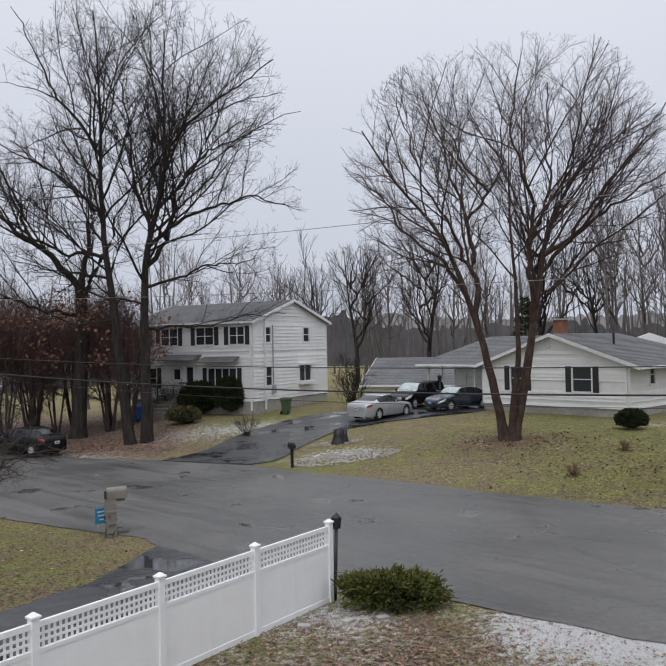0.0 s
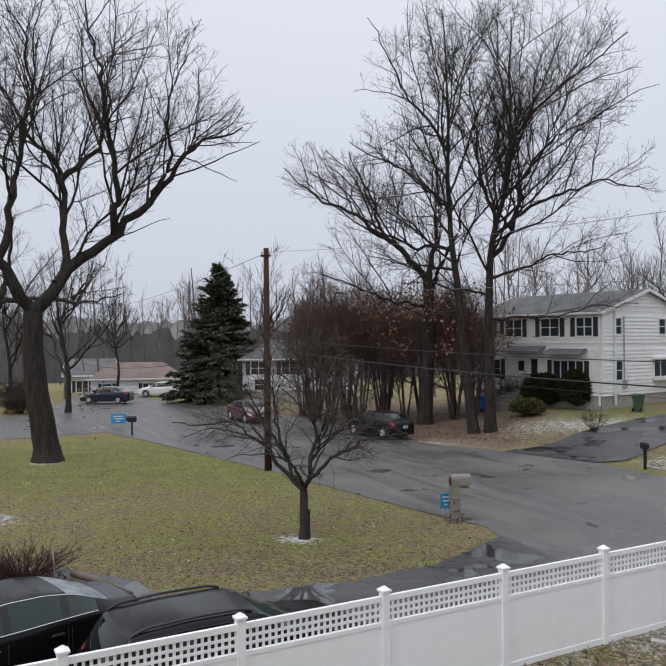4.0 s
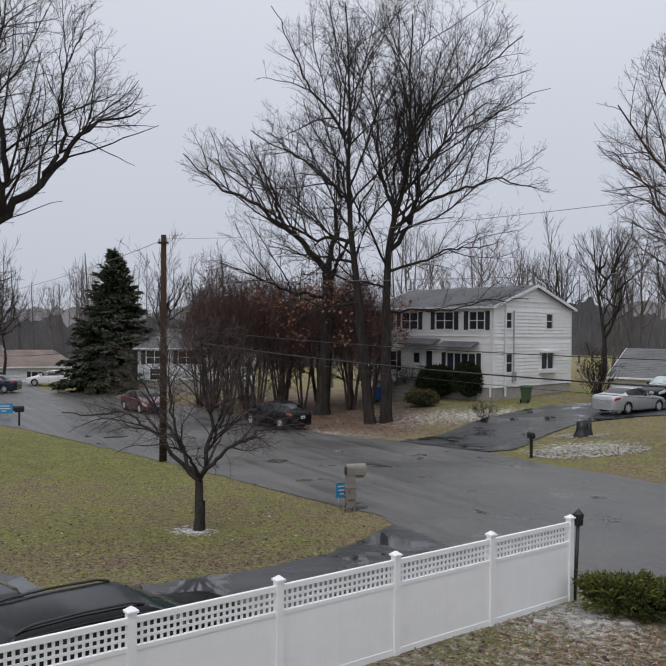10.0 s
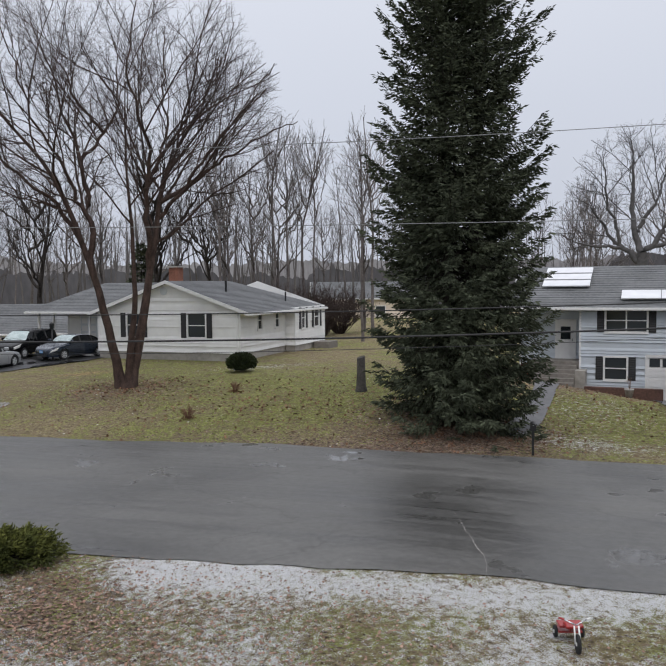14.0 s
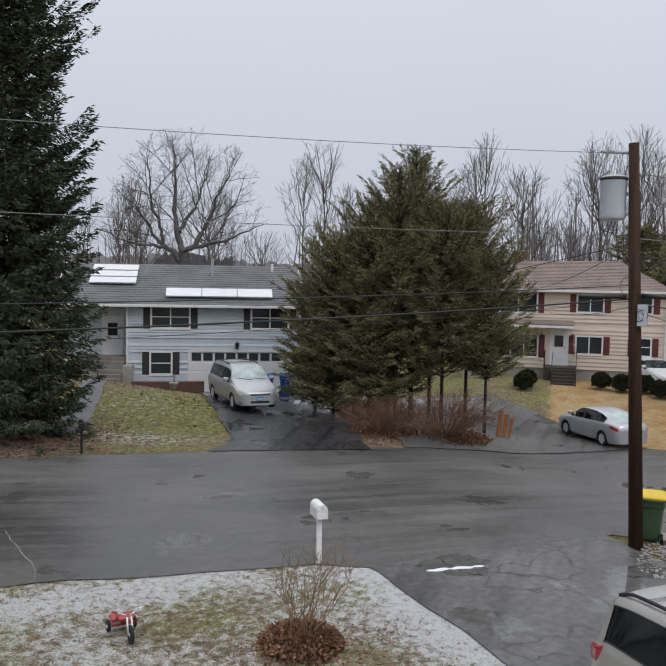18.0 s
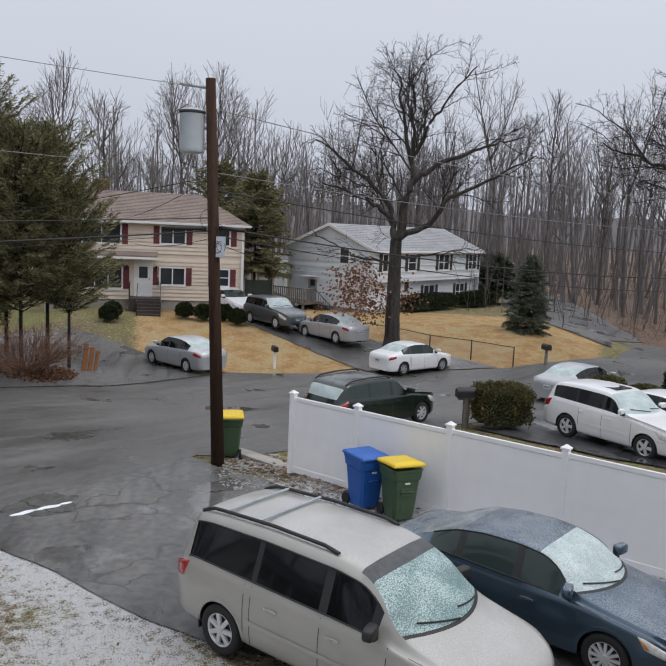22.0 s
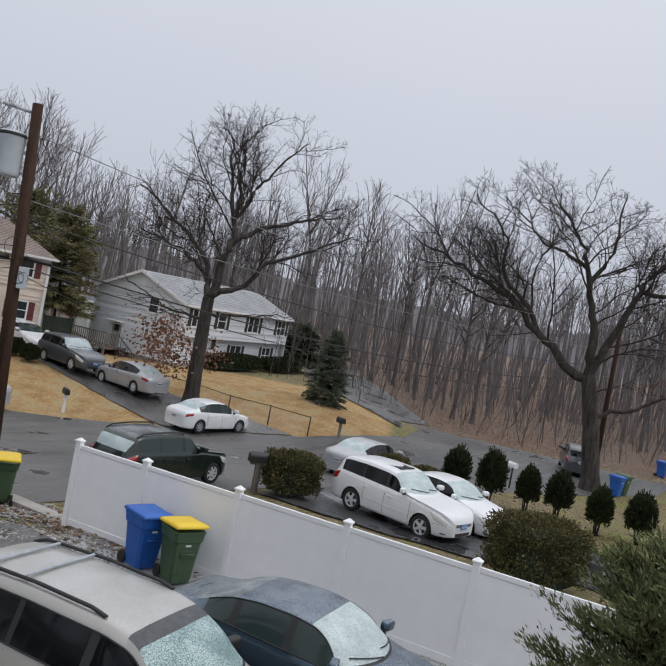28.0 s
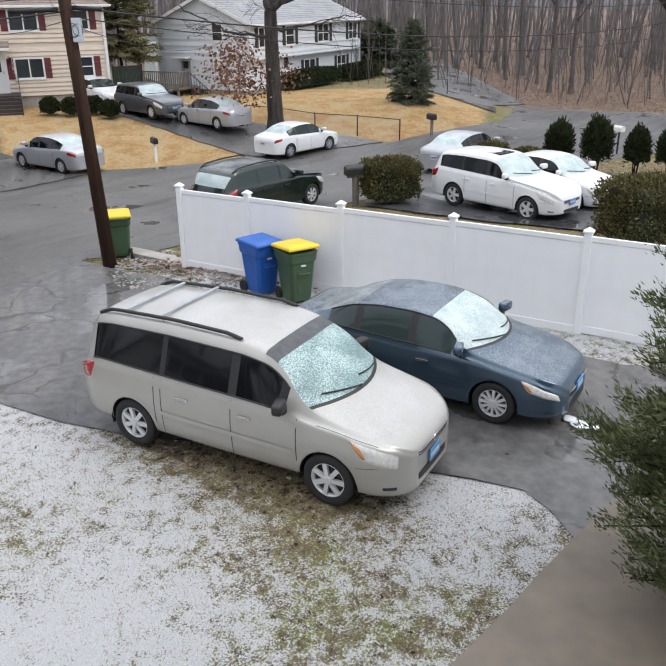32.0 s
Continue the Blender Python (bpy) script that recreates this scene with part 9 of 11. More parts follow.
    yw = float(half[0]) - 0.05

    def bowed(z0, z1, w, out, n=12):
        """A slat that follows the bowed nose."""
        bm = bmesh.new()
        prev = None
        for t in np.linspace(-w, w, n):
            xx = fx + out - 0.06 * (t / (W / 2)) ** 2 - max(0.0, abs(t) - yw) * 0.55
            cur = [bm.verts.new((xx - 0.03, t, z0)), bm.verts.new((xx, t, z0)), bm.verts.new((xx, t, z1)), bm.verts.new((xx - 0.03, t, z1))]
            if prev:
                for k2 in range(4):
                    bm.faces.new((prev[k2], cur[k2], cur[(k2 + 1) % 4], prev[(k2 + 1) % 4]))
            else:
                bm.faces.new(cur)
            prev = cur
        bm.faces.new(prev[::-1])
        return bm

    part("grille_opening", bowed(zc - 0.09, zc - 0.005, yw + 0.02, 0.004), M["plastic_black"], c)
    for j in range(3):
        part("grille_bar", bowed(zc - 0.085 + j * 0.032, zc - 0.07 + j * 0.032, yw + 0.02, 0.012), M["chrome"] if van or j == 2 else M["plastic_black"], c)
    part("badge", lathe_disc(fx + 0.012, zc - 0.035, 0.045), M["chrome"], c, "plain chrome badge")
    part("lower_intake", bowed(B["low"] + 0.06, B["low"] + 0.15, yw + 0.04, 0.005), M["plastic_black"], c)
    for sg in (1, -1):
        part("fog_lamp", patch(((0.10, 0.14), (0.10, 0.27), (0.30, 0.25), (0.27, 0.15)), sg, 0.004, 6, 4), M["plastic_black"], c)
    # shut lines of the bonnet and the bumper, and the trim round the side windows
    for sg in (1, -1):
        for nm, line in (("bonnet_seam", [(q, 0.984) for q in np.linspace(0.30, B["screen"][0] + 0.05, 12)]), ("bumper_seam", [(q, 0.60 if q < 0.3 else 0.60 - (q - 0.3) * 0.35) for q in np.linspace(0.30 if van else 0.26, B["wheels"][0] - R + 0.02, 8)])):
            bm = bmesh.new()
            pts = [skin(q, f, sg, 0.0) for q, f in line]
            for p, q in zip(pts, pts[1:]):
                tube(bm, p, q, 0.0032, 0.0032, 5, False)
            bmesh.ops.remove_doubles(bm, verts=bm.verts, dist=0.002)
            part(nm, bm, M["plastic_black"], body)
        if fine:
            sel = [i for i in range(ns) if i_gl[i] and (top[i] - belt[i]) > 0.14]
            for row in (nl, panes):
                bm = bmesh.new()
                for i, j in zip(sel, sel[1:]):
                    tube(bm, (X[row, i], sg * (Y[row, i] + 0.004), Z[row, i]), (X[row, j], sg * (Y[row, j] + 0.004), Z[row, j]), 0.011, 0.011, 6, False)
                bmesh.ops.remove_doubles(bm, verts=bm.verts, dist=0.003)
                part("window_trim", bm, M["chrome"] if chrome_trim else M["plastic_black"], c)
    for px, nm, mt in ((fx + 0.012, "number_plate", M[front_plate]), (-fx - 0.012, "number_plate", M[rear_plate])):
        zz = (B["low"] + (0.17 if kind == "minivan" else 0.26)) if px > 0 else (0.62 if kind in ("sedan", "coupe") else 0.78)
        p = part(nm, box((px - 0.008, -0.155, zz), (px + 0.008, 0.155, zz + 0.155), 0.004), mt, c, "number plate with plain bars")
        sg = 1 if px > 0 else -1
        for q in range(6):
            bar = bmesh.new()
            boxm(bar, (px + sg * 0.008 - 0.002, -0.125 + q * 0.044, zz + 0.045), (px + sg * 0.008 + 0.002, -0.095 + q * 0.044, zz + 0.105))
            part("plate_bar", bar, M["bar_dark"] if mt is not M["plate_blue"] else M["plate_white"], p)
    for sg in (1, -1):
        wp = bmesh.new()
        prev = None
        for t in np.linspace(0, 1, 7):
            along, across = B["screen"][0] + 0.06 + 0.10 * t, sg * 0.34 + 0.28 - 0.56 * t
            ys, xs, zs = (np.array([np.interp(along, s, row) for row in grid[nl + 2:]])[::-1] for grid in (Y, X, Z))
            cur = Vector((np.interp(abs(across), ys, xs), across, np.interp(abs(across), ys, zs) + 0.022))
            if prev:
                tube(wp, prev, cur, 0.011, 0.011, 5, False)
            prev = cur
        part("wiper", wp, M["plastic_black"], c)
    if rack:
        for sg in (1, -1):
            bm = bmesh.new()
            prev = None
            ahead = B["screen"][1] + (0.38 if kind == "minivan" else 0.1)
            for t in np.linspace(ahead, B["rear"][0] - 0.1, 22):
                i = int(np.searchsorted(s, t))
                e = min(1.0, 5 * min(t - ahead, B["rear"][0] - 0.1 - t))
                cc = Vector((L / 2 - t, sg * (Y[nl + 4, i]), Z[nl + 4, i] + 0.012 + 0.04 * e))
                if prev:
                    tube(bm, prev, cc, 0.026, 0.026, 8, False)
                prev = cc
            bmesh.ops.remove_doubles(bm, verts=bm.verts, dist=0.004)
            part("roof_rail", bm, M["plastic_black"], c, "black roof rail")
        for t in () if kind == "suv" else ((B["rear"][0] - 1.15, B["rear"][0] - 0.55) if fine else (B["screen"][1] + 0.75, B["rear"][0] - 0.75)):
            i = int(np.searchsorted(s, t))
            part("roof_crossbar", box((L / 2 - t - 0.024, -Y[nl + 4, i], Z[nl + 7, i] + 0.025), (L / 2 - t + 0.024, Y[nl + 4, i], Z[nl + 7, i] + 0.05), 0.011), M["steel"] if fine else M["plastic_black"], c)
    if sunroof:
        t = B["screen"][1] + 0.45
        i = int(np.searchsorted(s, t))
        part("sunroof", box((L / 2 - t - 0.35, -0.36, Z[nl + 7, i] - 0.02), (L / 2 - t + 0.35, 0.36, Z[nl + 7, i] + 0.006)), M["glass_tint"], c)
    return c


P_ = {
    "sand": paint("silver_sand_paint", (0.40, 0.39, 0.36), 0.3, 0.33, 0.4),
    "navy": paint("slate_blue_paint", (0.055, 0.092, 0.13), 0.5, 0.2, 0.3),
    "silver": paint("silver_paint", (0.45, 0.46, 0.48), 0.45, 0.32, 0.5),
    "white": paint("white_paint", (0.75, 0.76, 0.77), 0.0, 0.3, 0.3),
    "black": paint("black_paint", (0.005, 0.005, 0.006), 0.0, 0.2, 0.03, 0.0),
    "dark_blue": paint("dark_blue_paint", (0.015, 0.025, 0.045), 0.3, 0.22, 0.3),
    "dark_grey": paint("grey_paint", (0.10, 0.11, 0.12), 0.4, 0.28, 0.3),
    "dark_red": paint("dark_red_paint", (0.09, 0.012, 0.015), 0.2, 0.25, 0.2),
    "green": paint("dark_green_paint", (0.012, 0.022, 0.018), 0.2, 0.22, 0.3),
}

car("minivan", "minivan", *east(9.60, 1.93), -125.8, P_["sand"], "silver-beige minivan with roof rails and iced windscreen on the driveway", M["glass_tint"], M["ice"], rack=True, spokes=7, fine=True, trim_black=True)
car("sedan", "sedan", *east(11.65, -0.42), -127.5, P_["navy"], "slate-blue sedan with an iced windscreen beside the white fence", M["glass_green"], M["ice_light"], M["ice_thin"], spokes=12, fine=True)
car("coupe", "coupe", 2.85, 47.8, 50, P_["silver"], "silver coupe on the wet sloping driveway", spokes=5)
car("minivan", "minivan", 5.7, 53.8, 228, P_["black"], "black minivan before the open car port", M["glass_tint"], M["ice_light"], scale=(0.95, 0.95, 0.92))
car("sedan", "sedan", 8.0, 51.0, 213, P_["dark_blue"], "dark blue sedan parked by the ranch house", screen=M["ice_light"])
car("minivan", "minivan", *east(23.2, 27.6), -124.5, P_["silver"], "silver minivan in front of the garage door", M["glass_tint"], M["ice_light"], rack=True)
car("sedan", "sedan", *east(33.5, 15.3), 47.5, P_["silver"], "silver sedan at the mouth of the patched driveway", M["glass_tint"], rear=M["ice_light"])
car("sedan", "sedan", *east(37.4, 5.3), -49.5, P_["white"], "old white sedan with dark steel wheels by the kerb", M["glass_green"], rear=M["ice_light"], rim=M["steel"], scale=(0.95, 0.95, 0.95))
car("sedan", "sedan", *east(41.9, 10.4), 40.5, P_["silver"], "pale silver sedan on the side driveway", M["glass_tint"], rear=M["ice_light"])
car("suv", "suv", *east(43.6, 14.3), 219.5, P_["dark_grey"], "dark grey crossover with an icy windscreen", M["glass_tint"], M["ice_light"])
car("suv", "suv", *east(23.97, 4.56), -45.5, P_["green"], "black-green estate with a rear spoiler behind the white fence", M["glass_green"], rear=M["ice_light"], rack=True, scale=(0.98, 1, 0.96))
car("suv", "suv", *east(24.46, -2.85), -143.5, P_["white"], "white crossover with a sunroof on the neighbouring driveway", M["glass_tint"], M["ice_light"], spokes=5, sunroof=True)
car("sedan", "sedan", *east(26.1, -4.5), -143.5, P_["white"], "white sedan parked beside the white crossover", M["glass_tint"], M["ice_light"], spokes=12)
car("sedan", "sedan", *east(33.6, -2.2), math.degrees(math.atan2(east(0.82, -0.57)[1], east(0.82, -0.57)[0])), P_["silver"], "silver sedan with a snowy rear window at the kerb", rear=M["ice_light"])
car("sedan", "sedan", -10.6, 9.64, -114, P_["black"], "black sedan with chrome window trim on the wet driveway", M["glass_green"], rear=M["ice_thin"], fine=True, chrome_trim=True, scale=(1.05, 1.02, 1.0))
car("suv", "suv", -6.8, 11.03, 55, P_["black"], "black estate with roof rails close behind the lattice fence", M["glass_tint"], rear=M["glass_tint"], rack=True, fine=True, scale=(1, 1, 0.87))
car("sedan", "sedan", -28.0, 47.6, -37, P_["dark_red"], "dark red sedan parked on the street")
car("sedan", "sedan", -16.6, 43.0, 150, P_["black"], "black sedan parked at the far kerb")
car("sedan", "sedan", -48.0, 56.6, 199, P_["dark_blue"], "dark blue sedan down the street", scale=(1.0, 1.0, 1.05))
car("sedan", "sedan", -48.6, 65.5, 199, P_["white"], "white car before the small cottage")
car("suv", "suv", *east(47.2, -15.3), math.degrees(math.atan2(east(47.2, -15.3)[1], east(47.2, -15.3)[0])) + 6, P_["dark_grey"], "dark pick-up sized car behind the old oak")
car("sedan", "sedan", *east(46.9, 18.4), 219.5, P_["white"], "white car tucked beside the beige house")

# ---------------------------------------------------------------- poles, wires and small things
M["can_grey"] = material("transformer_grey", (0.50, 0.54, 0.58), 0.45, 0.1, scale=4, vary=0.06, bump=0.03)
M["porcelain"] = material("brown_grey_porcelain", (0.30, 0.29, 0.29), 0.3, bump=0.02)
M["bin_blue"] = material("blue_bin_plastic", (0.02, 0.11, 0.42), 0.42, scale=5, vary=0.08, bump=0.05)
M["bin_green"] = material("green_bin_plastic", (0.055, 0.10, 0.05), 0.45, scale=5, vary=0.1, bump=0.05)
M["bin_yellow"] = material("yellow_lid_plastic", (0.75, 0.52, 0.02), 0.42, scale=5, vary=0.06, bump=0.05)
M["paint_white"] = material("white_enamel", (0.76, 0.76, 0.75), 0.45, scale=5, vary=0.05, bump=0.03)
M["sign_blue"] = material("blue_sign", (0.03, 0.26, 0.50), 0.5, scale=3, vary=0.06, bump=0)
M["red_enamel"] = material("red_enamel", (0.32, 0.022, 0.022), 0.35, bump=0.02, coat=0.3)
M["stone"] = material("pale_stone", (0.38, 0.36, 0.34), 0.9, scale=9, vary=0.2, bump=0.5, random_tint=0.2)
M["log"] = material("weathered_timber", (0.14, 0.12, 0.10), 0.9, scale=7, vary=0.25, bump=0.5)
M["snow"] = material("old_snow", (0.78, 0.80, 0.84), 0.8, scale=14, vary=0.08, bump=0.6)
M["board_orange"] = material("orange_stained_board", (0.34, 0.14, 0.05), 0.8, scale=6, vary=0.2, bump=0.2)
M["mail_grey"] = material("taupe_mailbox", (0.22, 0.20, 0.175), 0.6, scale=9, vary=0.12, bump=0.1)


def lathe(prof, sides=20, m=None):
    """A turned body from (radius, height) pairs."""
    bm = bmesh.new()
    rings = [[bm.verts.new((r * math.cos(2 * math.pi * i / sides), r * math.sin(2 * math.pi * i / sides), z)) for i in range(sides)] for r, z in prof]
    for a, b in zip(rings, rings[1:]):
        for i in range(sides):
            bm.faces.new((a[i], a[(i + 1) % sides], b[(i + 1) % sides], b[i])).smooth = True
    bm.faces.new(rings[0][::-1])
    bm.faces.new(rings[-1])
    if m:
        bm.transform(m)
    return bm


def insulator(parent, m):
    prof = []
    for i in range(3):
        prof += [(0.02, i * 0.05), (0.05, i * 0.05 + 0.012), (0.03, i * 0.05 + 0.035)]
    part("insulator", lathe(prof, 10, m), M["porcelain"], parent)


def street_pole():
    x, y = 18.72, 3.09
    p, base, up = utility_pole(x, y, 9.1, (-0.05, 0.40), "dark creosoted utility pole with transformer and loose cables", True)
    side = lambda z, out, fwd=0.0: Vector((-0.05 * z / 9.1 - 0.06 * out - fwd * 0.98, 0.40 * z / 9.1 + out, z))
    bm = bmesh.new()
    tube(bm, side(8.88, 0.0), side(8.95, 0.66), 0.035, 0.03, 8)
    part("top_bracket", bm, M["steel"], p, "steel bracket at the pole's head")
    for o in (0.42, 0.58):
        insulator(p, Matrix.Translation(side(8.93, o)) @ pose(0, 0, 0, -75))
    can = part("transformer", lathe([(0.255, 0), (0.275, 0.03), (0.282, 0.1), (0.285, 0.86), (0.295, 0.88), (0.295, 0.93), (0.26, 0.97), (0.12, 1.0)], 28, Matrix.Translation(side(7.42, 0.47))), M["can_grey"], p, "grey pole transformer can")
    part("lid_rim", lathe([(0.30, 0.875), (0.305, 0.89), (0.305, 0.935), (0.29, 0.945)], 28, Matrix.Translation(side(7.42, 0.47))), M["plastic_black"], can)
    for o in (-0.07, 0.08):
        part("bushing", lathe([(0.03, 0), (0.05, 0.03), (0.03, 0.07), (0.05, 0.1), (0.02, 0.2)], 10, Matrix.Translation(side(8.26, 0.45 + o))), M["porcelain"], can)
    for z in (7.95, 7.5):
        part("mounting_lug", box((-0.04, 0.08, z), (0.04, 0.25, z + 0.08), 0.01), M["steel"], can).matrix_local = Matrix.Translation(side(0, 0.33 * z / 8))
    q = side(5.05, -0.16, 0.06)
    part("terminal_box", box((q.x - 0.11, q.y - 0.10, q.z), (q.x + 0.08, q.y + 0.10, q.z + 0.48), 0.02), M["can_grey"], p, "grey terminal box")
    for z, a, b in ((5.72, 0.15, 1.15), (5.75, -0.15, -0.75)):
        bm = bmesh.new()
        tube(bm, side(z - 0.02, a, 0.12), side(z - 0.06, b, 0.12), 0.05, 0.05, 10)
        part("splice_case", bm, M["black"], p, "black cable splice case")
    rng = random.Random(4)
    for k in range(5):
        cu = bpy.data.curves.new("cable_loop", "CURVE")
        cu.dimensions, cu.bevel_depth, cu.bevel_resolution = "3D", 0.006, 1
        sp = cu.splines.new("POLY")
        sp.points.add(18)
        r0, zc, oc = rng.uniform(0.08, 0.2), rng.uniform(5.2, 6.1), rng.uniform(-0.3, 0.2)
        for i in range(19):
            a = 2 * math.pi * i / 18
            v = side(zc + r0 * math.cos(a) * 1.2, oc + r0 * math.sin(a), 0.17)
            sp.points[i].co = (v.x, v.y, v.z, 1)
        cu.materials.append(M["cable"])
        ob = new("cable_loop", cu)
        ob.parent = p
    cu = bpy.data.curves.new("drop_lead", "CURVE")
    cu.dimensions, cu.bevel_depth, cu.bevel_resolution = "3D", 0.01, 1
    sp = cu.splines.new("POLY")
    pts = [side(8.5, 0.5, 0.1), side(8.3, 0.82, 0.1), side(7.7, 0.86, 0.1), side(7.2, 0.7, 0.1), side(7.05, 0.3, 0.1), side(7.1, 0.1, 0.1)]
    sp.points.add(len(pts) - 1)
    for i, v in enumerate(pts):
        sp.points[i].co = (*v, 1)
    cu.materials.append(M["cable"])
    new("drop_lead", cu).parent = p
    return lambda z, out=0.0: base + side(z, out)


B = street_pole()
pole_a, base_a, _ = utility_pole(-16.75, 30.1, 9.6, (-0.1, 0.1), "weathered utility pole down the street", False)
part("crossarm", box((-0.3, -0.04, 9.22), (0.15, 0.04, 9.30), 0.01), M["pole"], pole_a)
insulator(pole_a, pose(-0.25, 0, 9.30))
insulator(pole_a, pose(0.1, 0, 9.30))
pole_c, base_c, _ = utility_pole(*east(45.6, -15.86), 9.3, (0.1, 0.1), "utility pole behind the old street oak", False)
A = lambda z: base_a + Vector((-0.1, 0.1, z))
C = lambda z: base_c + Vector((0.2, 0.1, z))
wire("power_line", [B(8.93, 0.6), A(9.45)], 0.82, 0.007, "thin overhead power line along the street")
wire("power_line", [B(7.05, 0.1), A(7.7)], 0.45, 0.007, "thin neutral line along the street")
wire("phone_cable", [B(5.95, 0.1), A(5.75)], 0.62, 0.012, "black communication cable along the street")
wire("phone_cable", [B(5.65, 0.1), A(5.3)], 0.76, 0.019, "thick black communication cable along the street")
wire("phone_cable", [B(5.60, 0.1), A(5.2)], 0.92, 0.006, "thin slack cable under the communication cables")
wire("power_line", [A(9.4), A(9.6) + Vector((-32, 24, -1.5))], 0.5, 0.012, "thin overhead power line down the street")
wire("phone_cable", [A(5.4), A(5.2) + Vector((-32, 24, -1.5))], 0.7, 0.02, "black communication cable down the street")
wire("power_line", [B(8.45), C(9.0)], 0.9, 0.011, "overhead power line to the next pole")
wire("power_line", [B(7.0), C(7.6)], 0.6, 0.011, "overhead power line to the next pole")
wire("phone_cable", [B(6.6), C(6.6)], 0.7, 0.015, "communication cable to the next pole")
wire("phone_cable", [B(5.75), C(5.9)], 0.9, 0.02, "thick black communication cable to the next pole")
wire("phone_cable", [B(5.55), C(5.3)], 1.0, 0.014, "communication cable to the next pole")
wire("service_drop", [B(6.9), Vector((*east(41.2, 24.6), 5.6))], 0.5, 0.009, "service cable to the beige house")
wire("service_drop", [B(5.5), Vector((*east(41.8, 23.4), 4.6))], 0.4, 0.009, "thin phone drop to the beige house")
wire("service_drop", [B(6.7), Vector((*east(52.4, 11.6), 5.2))], 0.7, 0.009, "service cable to the grey house")
wire("service_drop", [B(6.9), Vector((*east(27.5, 34.5), 4.3))], 0.5, 0.009, "service cable to the garage house")
wire("service_drop", [B(5.4), Vector((*east(52.0, 11.0), 3.8))], 0.8, 0.009, "thin phone drop to the grey house")


def arched(w, ln, h, bevel=0.0):
    """A mailbox body: flat floor and sides, barrel top, along y."""
    bm = bmesh.new()
    prof = [(-w / 2, 0), (-w / 2, h - w / 2)] + [(-w / 2 * math.cos(a), h - w / 2 + w / 2 * math.sin(a)) for a in np.linspace(0.2, math.pi - 0.2, 9)] + [(w / 2, h - w / 2), (w / 2, 0)]
    rings = [[bm.verts.new((x, y, z)) for x, z in prof] for y in (-ln / 2, ln / 2)]
    k = len(prof)
    for i in range(k):
        bm.faces.new((rings[0][i], rings[1][i], rings[1][(i + 1) % k], rings[0][(i + 1) % k]))
    bm.faces.new(rings[0])
    bm.faces.new(rings[1][::-1])
    bmesh.ops.recalc_face_normals(bm, faces=bm.faces)
    return bm


def mailbox(x, y, turn, h, body, post, label, size=(0.19, 0.5, 0.23), post_w=0.09, flag=True, arm=False, ahead=0.04, door=None):
    t = thing("mailbox", pose(x, y, float(height(x, y)), 0, 0, turn), label, "mailbox")
    part("post", box((-post_w / 2, -post_w / 2, -0.1), (post_w / 2, post_w / 2, h - size[2]), 0.008), post, t)
    b = part("box", arched(*size), body, t)
    b.matrix_local = pose(0, ahead, h - size[2])
    part("box_door", box((-size[0] / 2 + 0.008, -size[1] / 2 - 0.012, 0.01), (size[0] / 2 - 0.008, -size[1] / 2, size[2] * 0.72), 0.004), door or body, b)
    part("door_latch", box((-0.015, -size[1] / 2 - 0.03, size[2] * 0.72), (0.015, -size[1] / 2, size[2] * 0.8), 0.004), M["steel"], b)
    if flag:
        part("flag", box((size[0] / 2, -0.05, size[2] * 0.4), (size[0] / 2 + 0.008, 0.10, size[2] * 0.55), 0.002), M["red_enamel"] if body is not M["paint_white"] else M["steel"], b)
    if arm:
        part("support_arm", box((-0.04, -0.25, h - size[2] - 0.09), (0.04, 0.25, h - size[2]), 0.006), post, t)
    return t


mailbox(13.75, 8.5, -42, 1.30, M["paint_white"], M["paint_white"], "white rounded mailbox on a white wooden post", (0.24, 0.52, 0.30), 0.1)
g = mailbox(-6.7, 23.73, -58, 1.48, M["mail_grey"], M["mail_grey"], "taupe mailbox on a thick moulded post with a dry vine", (0.29, 0.62, 0.34), 0.28, flag=False, ahead=0.17, door=M["plastic_black"])
part("post_collar", box((-0.155, -0.155, 0.72), (0.155, 0.155, 0.80), 0.02), M["mail_grey"], g)
part("support_arm", box((-0.06, 0.10, 1.04), (0.06, 0.44, 1.145), 0.03), M["mail_grey"], g)
rng_vine = random.Random(5)
for k in range(4):
    bm = bmesh.new()
    ring = [Vector(((0.165 + 0.02 * math.sin(7 * a + k)) * math.cos(a + 1.6 * k), (0.165 + 0.02 * math.cos(6 * a)) * math.sin(a + 1.6 * k), 0.02 + 0.62 * a / (3.4 + k) + 0.05 * math.sin(3 * a))) for a in np.linspace(0, 3.4 + k, 22)]
    for p, q in zip(ring, ring[1:]):
        tube(bm, p, q, 0.012, 0.010, 5, False)
    vine = part("vine_stem", bm, M["twig_brown"], g, "dry brown vine")
    for p in ring[2::3]:
        lf = bmesh.new()
        d = Vector((rng_vine.uniform(-1, 1), rng_vine.uniform(-1, 1), rng_vine.uniform(-0.8, 0.4))).normalized() * 0.05
        e = d.cross(Vector((0, 0, 1))) * 0.6
        lf.faces.new([lf.verts.new(v) for v in (p, p + d * 0.6 + e, p + d * 1.4, p + d * 0.6 - e)])
        part("vine_leaf", lf, M["dead_leaf"], vine)
mailbox(-1.93, 36.4, 20, 1.15, M["black"], M["black"], "black mailbox on a black post by the driveway", (0.24, 0.5, 0.28), 0.12)
mailbox(-30.5, 38.2, 130, 1.15, M["black"], M["black"], "black mailbox on a dark post on the corner lawn", (0.24, 0.6, 0.28), 0.11, arm=True)
